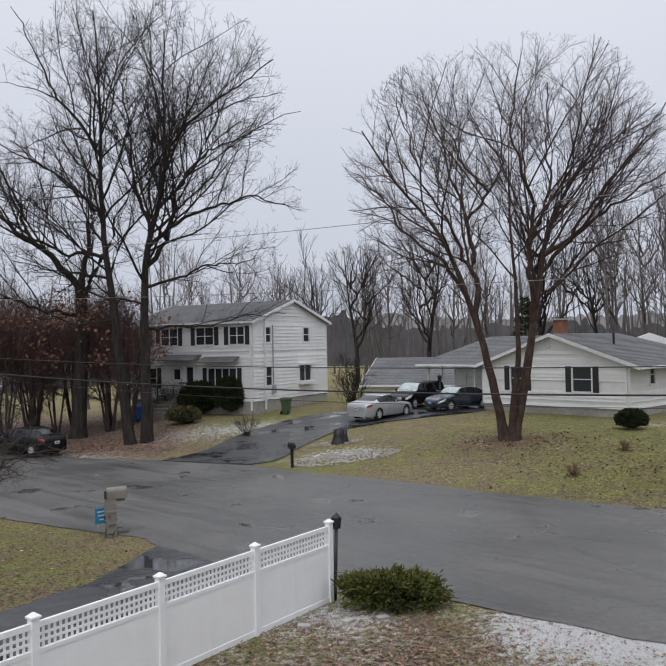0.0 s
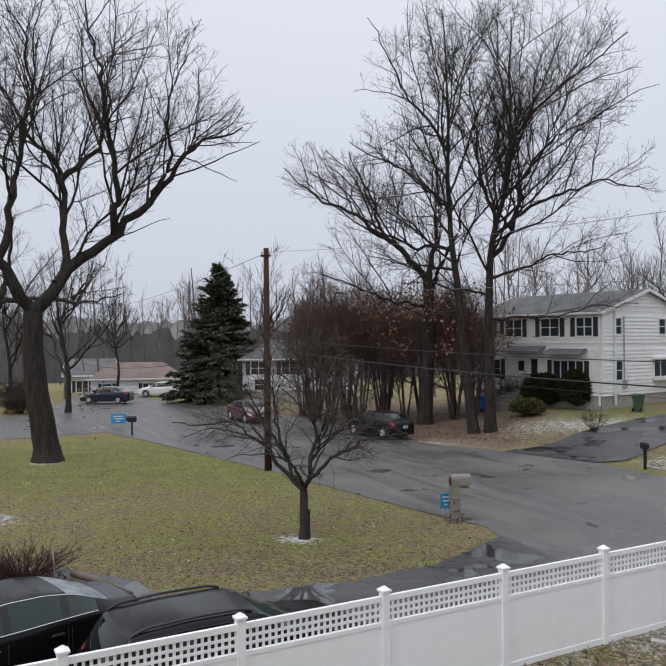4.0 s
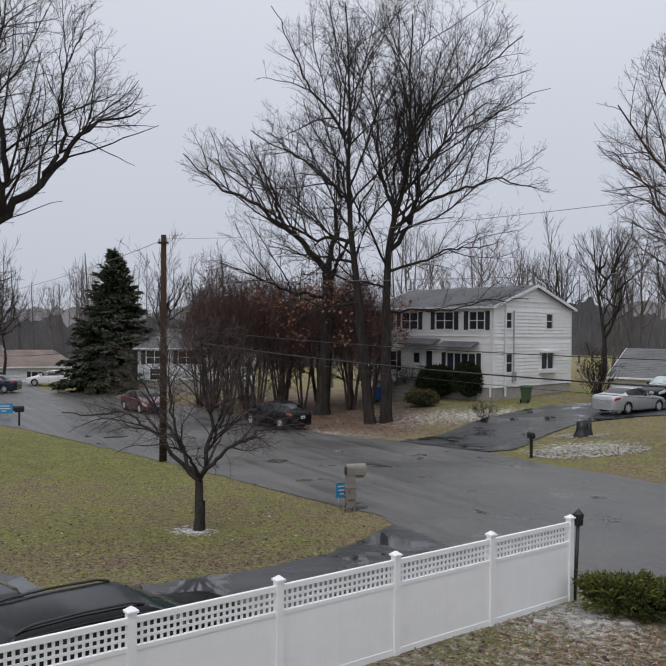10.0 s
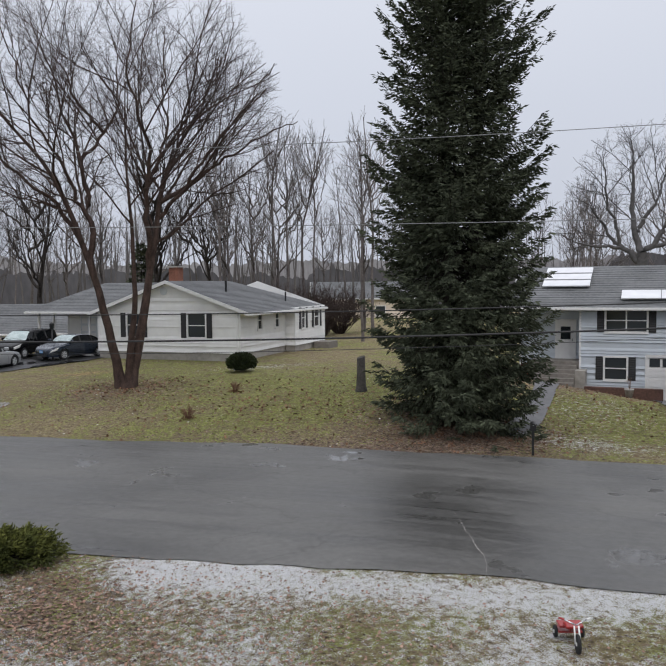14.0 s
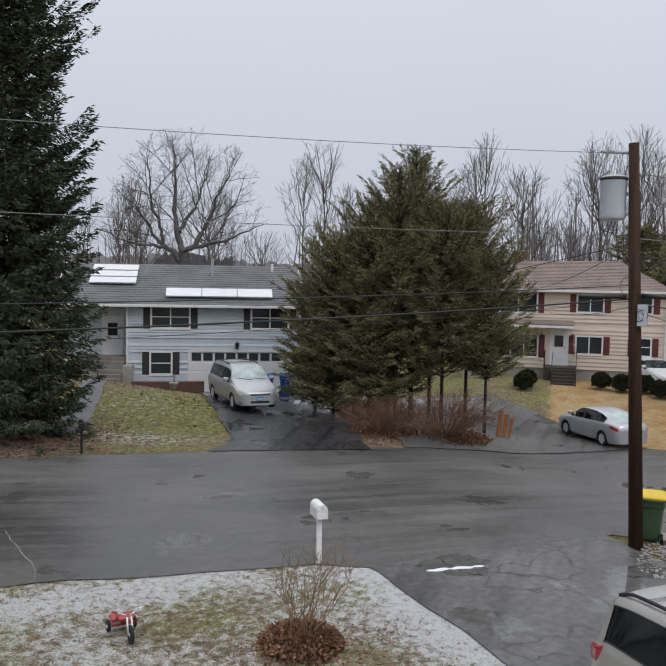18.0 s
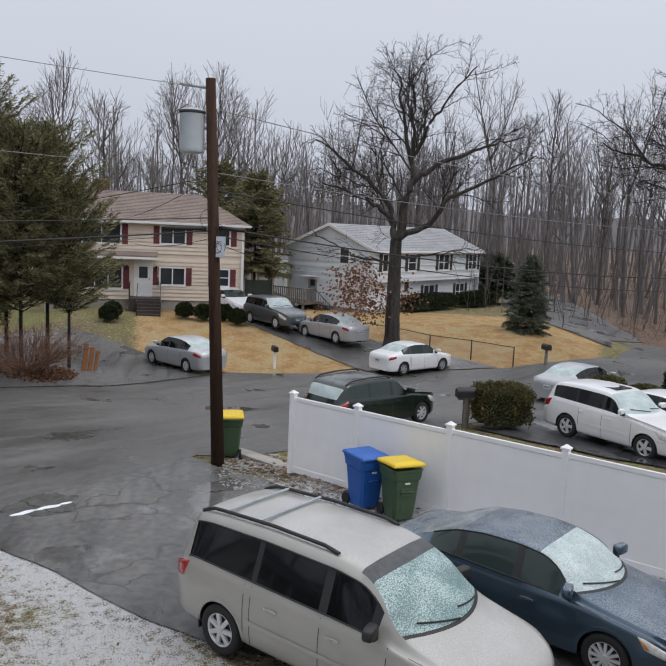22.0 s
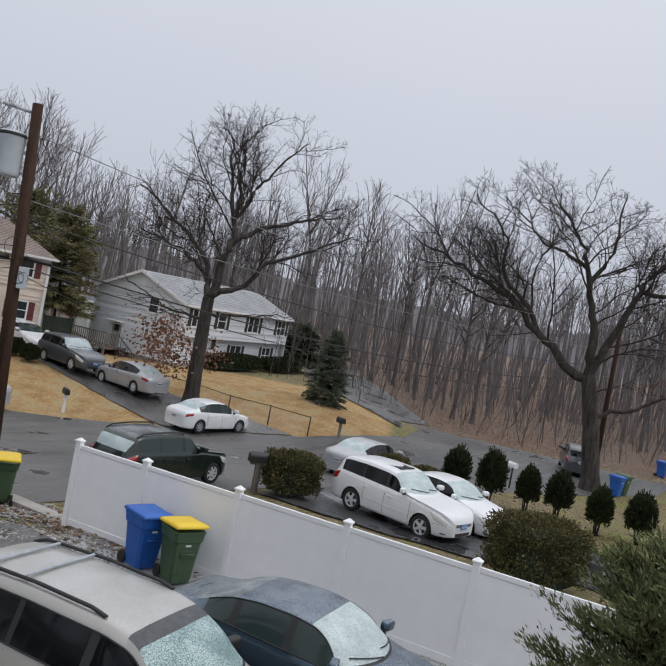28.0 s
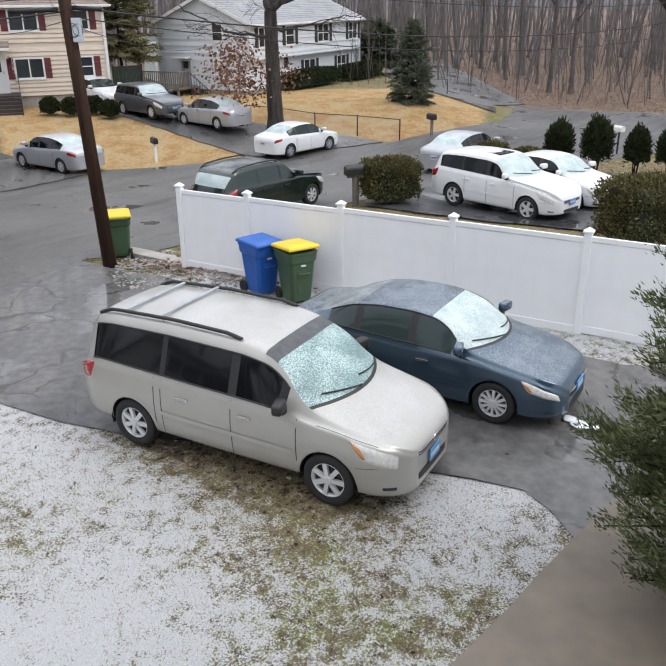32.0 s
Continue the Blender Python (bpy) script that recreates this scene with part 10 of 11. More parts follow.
mailbox(18.0, 20.4, -40, 1.1, M["black"], M["black"], "black mailbox on a slim black post by the spruce", (0.2, 0.48, 0.24), 0.08)
mailbox(40.0, -9.86, -70, 1.05, M["plastic_black"], M["wood_grey"], "dark mailbox on a wooden post by the chain fence", (0.26, 0.55, 0.3), 0.12)
mailbox(36.75, 3.56, -70, 1.1, M["black"], M["paint_white"], "black mailbox on a white post on the straw-coloured lawn", (0.22, 0.55, 0.27), 0.12)
mailbox(34.5, -17.1, -70, 1.25, M["paint_white"], M["black"], "white mailbox on a thin black post behind the yews", (0.24, 0.5, 0.25), 0.06)
mailbox(24.7, -3.75, 12, 1.3, M["black"], M["log"], "pair of black mailboxes on a timber post before the hedge", (0.24, 0.55, 0.28), 0.12, arm=True)
mailbox(24.45, -3.65, 12, 1.3, M["black"], M["log"], "black mailbox on a timber post beside another", (0.24, 0.55, 0.28), 0.12, arm=True)


def yard_sign(x, y, turn, w, h, z0, label):
    t = thing("yard_sign", pose(x, y, float(height(x, y)), 0, 0, turn), label, "sign")
    for s in (-1, 1):
        bm = bmesh.new()
        tube(bm, (s * w * 0.3, 0, -0.1), (s * w * 0.3, 0, z0 + 0.05), 0.008, 0.008, 6)
        part("stake", bm, M["steel"], t)
    p = part("sign_panel", box((-w / 2, -0.006, z0), (w / 2, 0.006, z0 + h), 0.002), M["sign_blue"], t, "sky-blue sign panel")
    for i, (a, b) in enumerate(((-0.35, 0.3), (-0.3, 0.36), (-0.2, 0.1))):
        z = z0 + h * (0.78 - 0.25 * i)
        part("print_bar", box((a * w, -0.010, z - h * 0.06), (b * w, -0.0065, z + h * 0.03)), M["paint_white"], p)


yard_sign(-34.05, 41.3, 30, 0.95, 0.62, 0.25, "small blue yard sign on the corner lawn")
yard_sign(-7.02, 23.95, 48, 0.46, 0.47, 0.36, "small blue sign beside the taupe mailbox")
t = thing("garden_marker", pose(-13.43, 14.06, float(height(-13.43, 14.06)), 4, 0, -30), "small pale sign on a stick in the flower bed", "sign")
part("stick", tubes([((0, 0, -0.1), (0, 0, 0.6))], 0.012), M["wood_grey"], t)
part("sign_panel", box((-0.07, -0.006, 0.55), (0.07, 0.006, 0.9), 0.003), M["stone"], t)


def wheeled_bin(x, y, turn, body, lid, label, s=1.0, mark=False, numbered=False, open_lid=0.0):
    """A two-wheeled bin that tapers downwards, with a rim, a hinged lid, a handle bar and lift recesses."""
    t = thing("wheeled_bin", pose(x, y, float(height(x, y)) + 0.03, 0, 0, turn) @ Matrix.Diagonal((s, s, s, 1)), label, "bin")
    bm = bmesh.new()
    rings = []
    for z, w, d in ((0.03, 0.205, 0.22), (0.10, 0.215, 0.235), (0.45, 0.24, 0.27), (0.78, 0.262, 0.305), (0.80, 0.285, 0.325), (0.93, 0.295, 0.34), (0.95, 0.305, 0.35), (0.99, 0.305, 0.35)):
        c = 0.05
        rings.append([bm.verts.new(v) for v in ((-w + c, -d, z), (w - c, -d, z), (w, -d + c, z), (w, d - c, z), (w - c, d, z), (-w + c, d, z), (-w, d - c, z), (-w, -d + c, z))])
    for a, b in zip(rings, rings[1:]):
        for i in range(8):
            bm.faces.new((a[i], a[(i + 1) % 8], b[(i + 1) % 8], b[i]))
    bm.faces.new(rings[0][::-1])
    bm.faces.new(rings[-1])
    b = part("body", bm, body, t)
    bm = bmesh.new()
    rings = []
    for z, k in ((0.99, 1.02), (1.02, 1.03), (1.05, 0.98), (1.085, 0.7)):
        w, d = 0.31 * k, 0.36 * k
        rings.append([bm.verts.new(v) for v in ((-w, -d - 0.02, z), (w, -d - 0.02, z), (w, d, z), (-w, d, z))])
    for a, b2 in zip(rings, rings[1:]):
        for i in range(4):
            bm.faces.new((a[i], a[(i + 1) % 4], b2[(i + 1) % 4], b2[i]))
    bm.faces.new(rings[-1])
    bm.faces.new(rings[0][::-1])
    bmesh.ops.bevel(bm, geom=bm.edges[:], offset=0.012, segments=1, affect="EDGES")
    ld = part("lid", bm, lid, t, "hinged plastic lid")
    ld.matrix_local = pose(0, 0.35, 1.0, -open_lid) @ pose(0, -0.35, -1.0)
    bm = bmesh.new()
    tube(bm, (-0.24, 0.42, 0.985), (0.24, 0.42, 0.985), 0.016, 0.016, 8)
    for q in (-0.22, -0.07, 0.07, 0.22):
        boxm(bm, (q - 0.012, 0.33, 0.965), (q + 0.012, 0.43, 1.0))
    part("handle", bm, body, t)
    for sx in (-1, 1):
        w = part("wheel", lathe([(0.09, -0.03), (0.115, -0.025), (0.12, 0.0), (0.115, 0.025), (0.09, 0.03)], 18, pose(sx * 0.24, 0.27, 0.10, 0, 90, 0)), M["rubber"], t)
    part("lift_recess", box((-0.12, -0.30, 0.50), (0.12, -0.262, 0.64), 0.01), body, b)
    part("lift_bar", tubes([((-0.13, -0.315, 0.58), (0.13, -0.315, 0.58))], 0.016), body, b)
    part("front_rib", box((-0.10, -0.262, 0.2), (-0.02, -0.236, 0.4), 0.006), body, b)
    part("label_plate", box((-0.05, -0.315, 0.72), (0.05, -0.297, 0.75)), M["paint_white"], b)
    if mark:
        # three chasing arrows, drawn as bent bars
        for i in range(3):
            bm = bmesh.new()
            m = pose(0.3, -0.02, 0.86, 0, 0, 90) @ pose(0, 0, 0, 90, 0, 0) @ pose(0, 0, 0, 0, 0, 120 * i)
            for a, c in (((-0.045, 0.035, 0), (0.02, 0.045, 0.004)), ((0.015, 0.03, 0), (0.05, 0.05, 0.004))):
                boxm(bm, a, c)
            bm.transform(m)
            part("printed_arrow", bm, M["paint_white"], b)
    if numbered:
        for q in (-0.09, 0.05):
            part("number_bar", box((q, -0.352, 0.70), (q + 0.07, -0.335, 0.9)), M["bar_dark"], b)
    return t


wheeled_bin(19.62, 2.95, 100, M["bin_green"], M["bin_yellow"], "dark green wheeled bin with yellow lid beside the pole", 1.02, numbered=True, mark=True)
wheeled_bin(15.85, -0.42, -58, M["bin_blue"], M["bin_blue"], "blue wheeled recycling bin against the white fence", 1.08)
wheeled_bin(15.28, -1.10, -66, M["bin_green"], M["bin_yellow"], "green wheeled bin with a gaping yellow lid", 1.08, mark=True, open_lid=5)
wheeled_bin(*east(28.2, 31.4), -50, M["bin_blue"], M["bin_blue"], "blue wheeled bin beside the garage door")
wheeled_bin(*east(28.9, 30.8), -50, M["bin_blue"], M["bin_blue"], "blue wheeled bin beside the garage door")
wheeled_bin(36.6, -24.0, -60, M["bin_blue"], M["bin_blue"], "blue wheeled bin across the street")
wheeled_bin(37.3, -24.8, -60, M["bin_green"], M["bin_green"], "green wheeled bin across the street")
wheeled_bin(46.6, -33.6, -60, M["bin_blue"], M["bin_blue"], "blue wheeled bin far down the street")
wheeled_bin(-3.1, 52.0, 160, M["bin_green"], M["bin_green"], "green wheeled bin beside the white house")
wheeled_bin(-13.5, 54.5, 160, M["bin_blue"], M["bin_blue"], "blue bin by the white house's porch")


def tricycle(x, y, turn):
    t = thing("tricycle", pose(x, y, float(height(x, y)) + 0.02, 0, 0, turn) @ Matrix.Diagonal((1.0, 1.12, 1.0, 1)), "small red tricycle with white handlebar on the frosty lawn", "tricycle")

    def wheel(px, py, r, lean=0):
        w = part("wheel", lathe([(r * 0.86, -0.016), (r * 0.96, -0.02), (r, 0), (r * 0.96, 0.02), (r * 0.86, 0.016)], 20, None), M["rubber"], t)
        w.matrix_local = pose(px, py, r, 90, 0, 0)
        bm = bmesh.new()
        for k in range(8):
            a = 2 * math.pi * k / 8
            tube(bm, (0, 0, 0), (r * 0.88 * math.cos(a), r * 0.88 * math.sin(a), 0), 0.006, 0.006, 5, False)
        bmesh.ops.create_cone(bm, cap_ends=True, segments=12, radius1=0.03, radius2=0.03, depth=0.05)
        part("spoked_hub", bm, M["paint_white"], w)

    wheel(0.34, 0, 0.15)
    wheel(-0.25, 0.19, 0.095)
    wheel(-0.25, -0.19, 0.095)
    bm = bmesh.new()
    tube(bm, (0.34, 0.035, 0.15), (0.24, 0.03, 0.40), 0.012)
    tube(bm, (0.34, -0.035, 0.15), (0.24, -0.03, 0.40), 0.012)
    part("fork", bm, M["paint_white"], t)
    bm = bmesh.new()
    for p, q in (((0.24, 0, 0.38), (0.02, 0, 0.22)), ((0.02, 0, 0.22), (-0.25, 0, 0.13))):
        tube(bm, p, q, 0.022, 0.022, 8)
    tube(bm, (-0.25, -0.2, 0.10), (-0.25, 0.2, 0.10), 0.012)
    part("frame", bm, M["red_enamel"], t)
    part("step_deck", box((-0.36, -0.17, 0.12), (-0.12, 0.17, 0.15), 0.01), M["red_enamel"], t)
    part("upper_step", box((-0.30, -0.17, 0.23), (-0.06, 0.17, 0.265), 0.01), M["red_enamel"], t)
    part("seat", box((-0.13, -0.11, 0.27), (0.08, 0.11, 0.31), 0.03), M["red_enamel"], t)
    part("seat_post", tubes([((-0.02, 0, 0.2), (-0.02, 0, 0.28))], 0.014), M["chrome"], t)
    part("handlebar", tubes([((0.22, 0, 0.4), (0.16, 0.16, 0.47)), ((0.22, 0, 0.4), (0.16, -0.16, 0.47))], 0.011), M["chrome"], t)
    for s in (-1, 1):
        part("grip", tubes([((0.16, s * 0.15, 0.468), (0.12, s * 0.22, 0.475))], 0.017), M["paint_white"] if s > 0 else M["red_enamel"], t)


tricycle(8.98, 9.2, -120)

# lantern post at the fence's end, lamp post on the ranch lawn, stumps, stones
z = float(height(0.06, 17.5))
t = thing("lantern_post", pose(-0.02, 17.44, z - 0.18, -2, 2, 0), "black lantern on a slightly leaning black post", "lamp post")
part("post", tubes([((0, 0, -0.1), (0, 0, 1.72))], 0.038, 10), M["black"], t)
part("lantern_cage", lathe([(0.05, 1.72), (0.085, 1.75), (0.10, 1.95), (0.105, 1.96)], 6), M["glass"], t)
part("lantern_cap", lathe([(0.12, 1.96), (0.10, 1.99), (0.03, 2.06), (0.012, 2.09)], 6), M["black"], t)
for k in range(6):
    a = math.pi * k / 3
    part("cage_bar", tubes([((0.088 * math.cos(a), 0.088 * math.sin(a), 1.74), (0.105 * math.cos(a), 0.105 * math.sin(a), 1.965))], 0.006, 5), M["black"], t)
t = thing("lamp_post", pose(6.86, 50.95, float(height(6.86, 50.95))), "thin black garden lamp post by the driveway", "lamp post")
part("post", tubes([((0, 0, -0.1), (0, 0, 1.85))], 0.04, 10), M["black"], t)
part("lantern", lathe([(0.06, 1.85), (0.13, 1.9), (0.15, 2.15), (0.16, 2.17), (0.03, 2.3)], 6), M["black"], t)


def stump(x, y, r, h, label, mat):
    bm = bmesh.new()
    rng = random.Random(int(x * 10))
    rings = []
    for z, k in ((-0.1, 1.6), (0.05, 1.45), (0.2, 1.12), (0.5 * h, 1.0), (h, 0.92)):
        rings.append([bm.verts.new((r * k * math.cos(a) * rng.uniform(0.92, 1.08), r * k * math.sin(a) * rng.uniform(0.92, 1.08), z + (0.06 * math.cos(a) if z == h else 0))) for a in np.linspace(0, 2 * math.pi, 15)[:-1]])
    for a, b in zip(rings, rings[1:]):
        for i in range(14):
            bm.faces.new((a[i], a[(i + 1) % 14], b[(i + 1) % 14], b[i])).smooth = True
    bm.faces.new(rings[-1])
    t = thing("tree_stump", pose(x, y, float(height(x, y))), label, "stump")
    part("trunk", bm, mat, t)


stump(17.0, 30.4, 0.19, 1.5, "tall cut tree stump on the lawn", M["bark_pale"])
stump(0.24, 40.27, 0.26, 0.75, "short black stump in the stone bed", M["black"])
stump(0.55, 40.4, 0.15, 0.62, "short black stump beside a thicker one", M["black"])


def stones(name, cx, cy, rx, ry, n, size, label, seed):
    """A bed of loose pale stones, too many to count."""
    rng = np.random.default_rng(seed)
    ico = bmesh.new()
    bmesh.ops.create_icosphere(ico, subdivisions=1, radius=1.0)
    v0 = np.array([v.co[:] for v in ico.verts])
    f0 = np.array([[v.index for v in f.verts] for f in ico.faces])
    ico.free()
    a, q = rng.uniform(0, 2 * np.pi, n), np.sqrt(rng.uniform(0, 1, n))
    x, y = cx + np.cos(a) * q * rx, cy + np.sin(a) * q * ry
    s = size * rng.uniform(0.4, 1.2, n)
    V = v0[None] * (1 + 0.25 * rng.normal(size=(n, len(v0), 1)).clip(-1, 1)) * s[:, None, None] * np.array([1, 1, 0.6]) + np.stack([x, y, height(x, y) + 0.02], -1)[:, None]
    F = f0[None] + (np.arange(n) * len(v0))[:, None, None]
    ob = part(name, mesh_np(name, V.reshape(-1, 3), F.reshape(-1, 3)), M["stone"])
    tagged(ob, label, "stones", kind="stuff")


stones("stone_bed", 0.5, 37.2, 2.6, 1.0, 560, 0.07, "bed of pale stones by the driveway's mouth", 1)
stones("stone_bed", 0.2, 40.3, 1.5, 0.5, 160, 0.06, "pale stones round the black stump", 2)
stones("stone_bed", -20.5, 18.4, 1.0, 0.7, 420, 0.045, "round bed of pale gravel in the lawn", 3)
stones("stone_bed", -12.6, 13.7, 1.6, 0.35, 240, 0.06, "pale gravel along the flower bed", 4)
stones("gravel", 18.3, 2.2, 1.6, 0.8, 700, 0.035, "loose gravel round the utility pole", 5)
stones("gravel", 16.6, 0.6, 1.6, 0.5, 500, 0.03, "loose gravel along the fence's foot", 6)
for i, (x, y) in enumerate(((-0.64, 15.8), (0.95, 16.2), (0.25, 16.05))):
    bm = box((-0.13, -0.08, -0.03), (0.13, 0.08, 0.06), 0.015)
    t = thing("stepping_stone", pose(x, y, float(height(x, y)), 2, 3, 25 * i), "grey flat stone at the fence's foot", "stone")
    part("slab", bm, M["stone"], t)
for i, (x0, y0, x1, y1) in enumerate(((-13.2, 14.35, -11.8, 14.0), (-11.8, 14.0, -10.9, 13.55), (-10.9, 13.5, -10.6, 12.7))):
    for k in range(2):
        t = thing("edging_log", pose(0, 0, 0), "weathered timber edging the flower bed", "log")
        bm = bmesh.new()
        z = float(height(x0, y0)) + 0.09 + k * 0.16
        tube(bm, (x0, y0 + 0.02 * k, z), (x1, y1 + 0.02 * k, z), 0.085, 0.08, 10)
        part("timber", bm, M["log"], t)


def chain_fence(posts, h):
    f = thing("chain_link_fence", pose(*posts[0], 0), "low rusty chain-link fence along the straw lawn", "fence")
    ox, oy = posts[0]
    top = []
    for x, y in posts:
        z = float(height(x, y))
        part("post", tubes([((x - ox, y - oy, z - 0.1), (x - ox, y - oy, z + h + 0.05))], 0.032, 8), M["black"], f)
        top.append(Vector((x - ox, y - oy, z + h)))
    for a, b in zip(top, top[1:]):
        part("top_rail", tubes([(a, b)], 0.02, 6), M["black"], f)
        bm = bmesh.new()
        n = int((b - a).length / 0.14)
        for i in range(-7, n + 1):
            for s in (0, 1):
                t0, t1 = (i, i + 7) if s == 0 else (i + 7, i)
                p0, p1 = min(max(t0, 0), n), min(max(t1, 0), n)
                z0 = 0.03 + (p0 - t0) / (t1 - t0) * (h - 0.05)
                z1 = 0.03 + (p1 - t0) / (t1 - t0) * (h - 0.05)
                tube(bm, a.lerp(b, p0 / n) - Vector((0, 0, h - z0)), a.lerp(b, p1 / n) - Vector((0, 0, h - z1)), 0.003, 0.003, 3, False)
        part("wire_mesh", bm, M["steel"], f)


chain_fence([(39.09, -8.04), (40.29, -6.12), (41.15, -4.08), (42.48, -2.37), (43.3, -0.7)], 1.0)
chain_fence([(49.5, -10.2), (51.3, -12.0), (53.0, -14.0)], 1.0)

def road_crack(pts, w, seed):
    """A frost-filled crack in the asphalt."""
    rng = np.random.default_rng(seed)
    q = resample([(x, y, 0.0) for x, y in pts], 40)
    q[1:-1, :2] += np.cumsum(rng.normal(size=(38, 2)) * 0.022, axis=0) * np.sin(np.linspace(0, np.pi, 38))[:, None]
    d = unit(np.gradient(q, axis=0))
    side = np.stack([-d[:, 1], d[:, 0], 0 * d[:, 0]], -1) * (w * rng.uniform(0.4, 1.3, 40) * np.sin(np.linspace(0.15, np.pi - 0.1, 40)))[:, None]
    q[:, 2] = height(q[:, 0], q[:, 1]) + 0.034
    i = np.arange(39)
    ob = part("road_crack", mesh_np("road_crack", np.concatenate([q + side, q - side]), np.stack([i, i + 40, i + 41, i + 1], -1)[:, ::-1]), M["stone"])
    tagged(ob, "thin frost-filled crack across the asphalt", "crack", kind="structure")


road_crack([(11.5, 15.9), (11.2, 15.2), (10.66, 14.05), (10.23, 13.18), (9.95, 12.65), (9.56, 12.1)], 0.011, 1)

# flat concrete slab by the pole, leaning boards, snow by the sedan's nose, a flag by the beige door
bm = box((-1.05, -0.2, -0.05), (1.05, 0.2, 0.09), 0.012)
q0, q1 = Vector(east(18.7, 7.0)), Vector(east(17.75, 5.2))
t = thing("concrete_slab", pose((q0.x + q1.x) / 2, (q0.y + q1.y) / 2, float(height((q0.x + q1.x) / 2, (q0.y + q1.y) / 2)), 0, 0, math.degrees(math.atan2(q1.y - q0.y, q1.x - q0.x))), "long weathered grey slab edging the gravel", "kerb")
part("slab", bm, M["concrete"], t)
for i in range(3):
    x, y = east(29.3 + i * 0.22, 17.9 - i * 0.12)
    t = thing("leaning_board", pose(x, y, float(height(x, y)), 0, 0, -45) @ pose(0, 0, 0, 12, 0, 14 * i), "orange stained board leaning under the hemlocks", "board")
    part("plank", box((-0.1, -0.02, 0), (0.1, 0.02, 1.25 - 0.15 * i), 0.004), M["board_orange"], t)
for i, (x, y, r) in enumerate(((9.5, -4.72, 0.14), (9.7, -4.62, 0.10), (9.35, -4.9, 0.08))):
    bm = bmesh.new()
    bmesh.ops.create_icosphere(bm, subdivisions=3, radius=r)
    for v in bm.verts:
        v.co *= 1 + 0.35 * noise.noise(v.co * 9 + Vector((i, 0, 0)))
        v.co.z *= 0.2
    t = thing("snow_lump", pose(x, y, float(height(x, y)) + 0.06), "melting lump of old snow on the driveway", "snow")
    part("lump", bm, M["snow"], t, smooth_shade=True)


def board_gate(x, y, turn, w, h):
    t = thing("wooden_gate", pose(x, y, float(height(x, y)) - 0.05, 0, 0, turn), "dark green board gate between the two houses", "gate")
    for sx in (-w / 2 - 0.1, w / 2):
        part("gate_post", box((sx, -0.05, 0.0), (sx + 0.1, 0.05, h + 0.08), 0.006), M["gate_green"], t)
    n = 11
    for i in range(n):
        part("board", box((-w / 2 + i * w / n, -0.012, 0.06), (-w / 2 + (i + 0.94) * w / n, 0.012, h), 0.003), M["gate_green"], t)
    for z in (0.35, h - 0.35):
        part("cross_rail", box((-w / 2, 0.0125, z), (w / 2, 0.05, z + 0.09), 0.004), M["gate_green"], t)


M["gate_green"] = material("dark_green_stain", (0.018, 0.032, 0.026), 0.7, scale=8, vary=0.2, bump=0.2)
board_gate(*east(50.3, 17.7), -68, 1.7, 2.0)


def flower_pot(x, y, z, label):
    t = thing("flower_pot", pose(x, y, z), label, "pot")
    part("pot", lathe([(0.14, 0), (0.2, 0.34), (0.22, 0.36), (0.22, 0.42), (0.17, 0.4)], 16), M["stone"], t)
    part("withered_plant", tubes([((0.02 * i, 0, 0.38), (0.1 * math.cos(2 * i), 0.1 * math.sin(2 * i), 0.8 + 0.05 * i)) for i in range(5)], 0.008, 5), M["weed"], t)


x, y = east(22.6, 32.0)
flower_pot(x, y, float(height(x, y)), "stone pot with withered stalks by the garage")


def door_flag():
    """A small striped flag on a slanting pole beside the beige house's door."""
    x, y, z = FLAG
    t = thing("door_flag", pose(x, y, z, 0, 0, -35), "small red and white striped flag on a slanting pole", "flag")
    part("pole", tubes([((0, 0, 0), (-0.55, -0.5, 1.0))], 0.015, 6), M["paint_white"], t)
    for i in range(7):
        bm = bmesh.new()
        rows = []
        for k in range(7):
            u = k / 6
            px, py = -0.15 - 0.38 * u, -0.14 - 0.34 * u
            drop = 0.12 * i
            rows.append([bm.verts.new((px - 0.05 * math.sin(3 * u + i * 0.4), py + 0.05 * math.sin(4 * u + i * 0.5), 0.27 + 0.69 * u - (drop + dz) * (0.55 + 0.45 * u) * 0.9)) for dz in (0.0, 0.12)])
        for a, b in zip(rows, rows[1:]):
            bm.faces.new((a[0], b[0], b[1], a[1]))
        part("stripe", bm, M["red_enamel"] if i % 2 == 0 else M["paint_white"], t)


FLAG = bpy.data.objects["beige_house"].matrix_world @ Vector((6.85, -0.06, 2.55))
door_flag()


for i in range(7):
    u = i / 6
    x, y = 14.66 + u * 0.76, 6.32 + u * -0.69
    bm = bmesh.new()
    bmesh.ops.create_icosphere(bm, subdivisions=2, radius=0.055 + 0.03 * math.sin(2.1 * i))
    for v in bm.verts:
        v.co *= 1 + 0.35 * noise.noise(v.co * 12 + Vector((i, 3, 0)))
        v.co.z *= 0.14
        v.co.x *= 2.6
    t = thing("snow_patch", pose(x, y, float(height(x, y)) + 0.03, 0, 0, -42 + 12 * math.sin(i)), "thin streak of old ice on the driveway", "snow")
    part("patch", bm, M["snow"], t, smooth_shade=True)

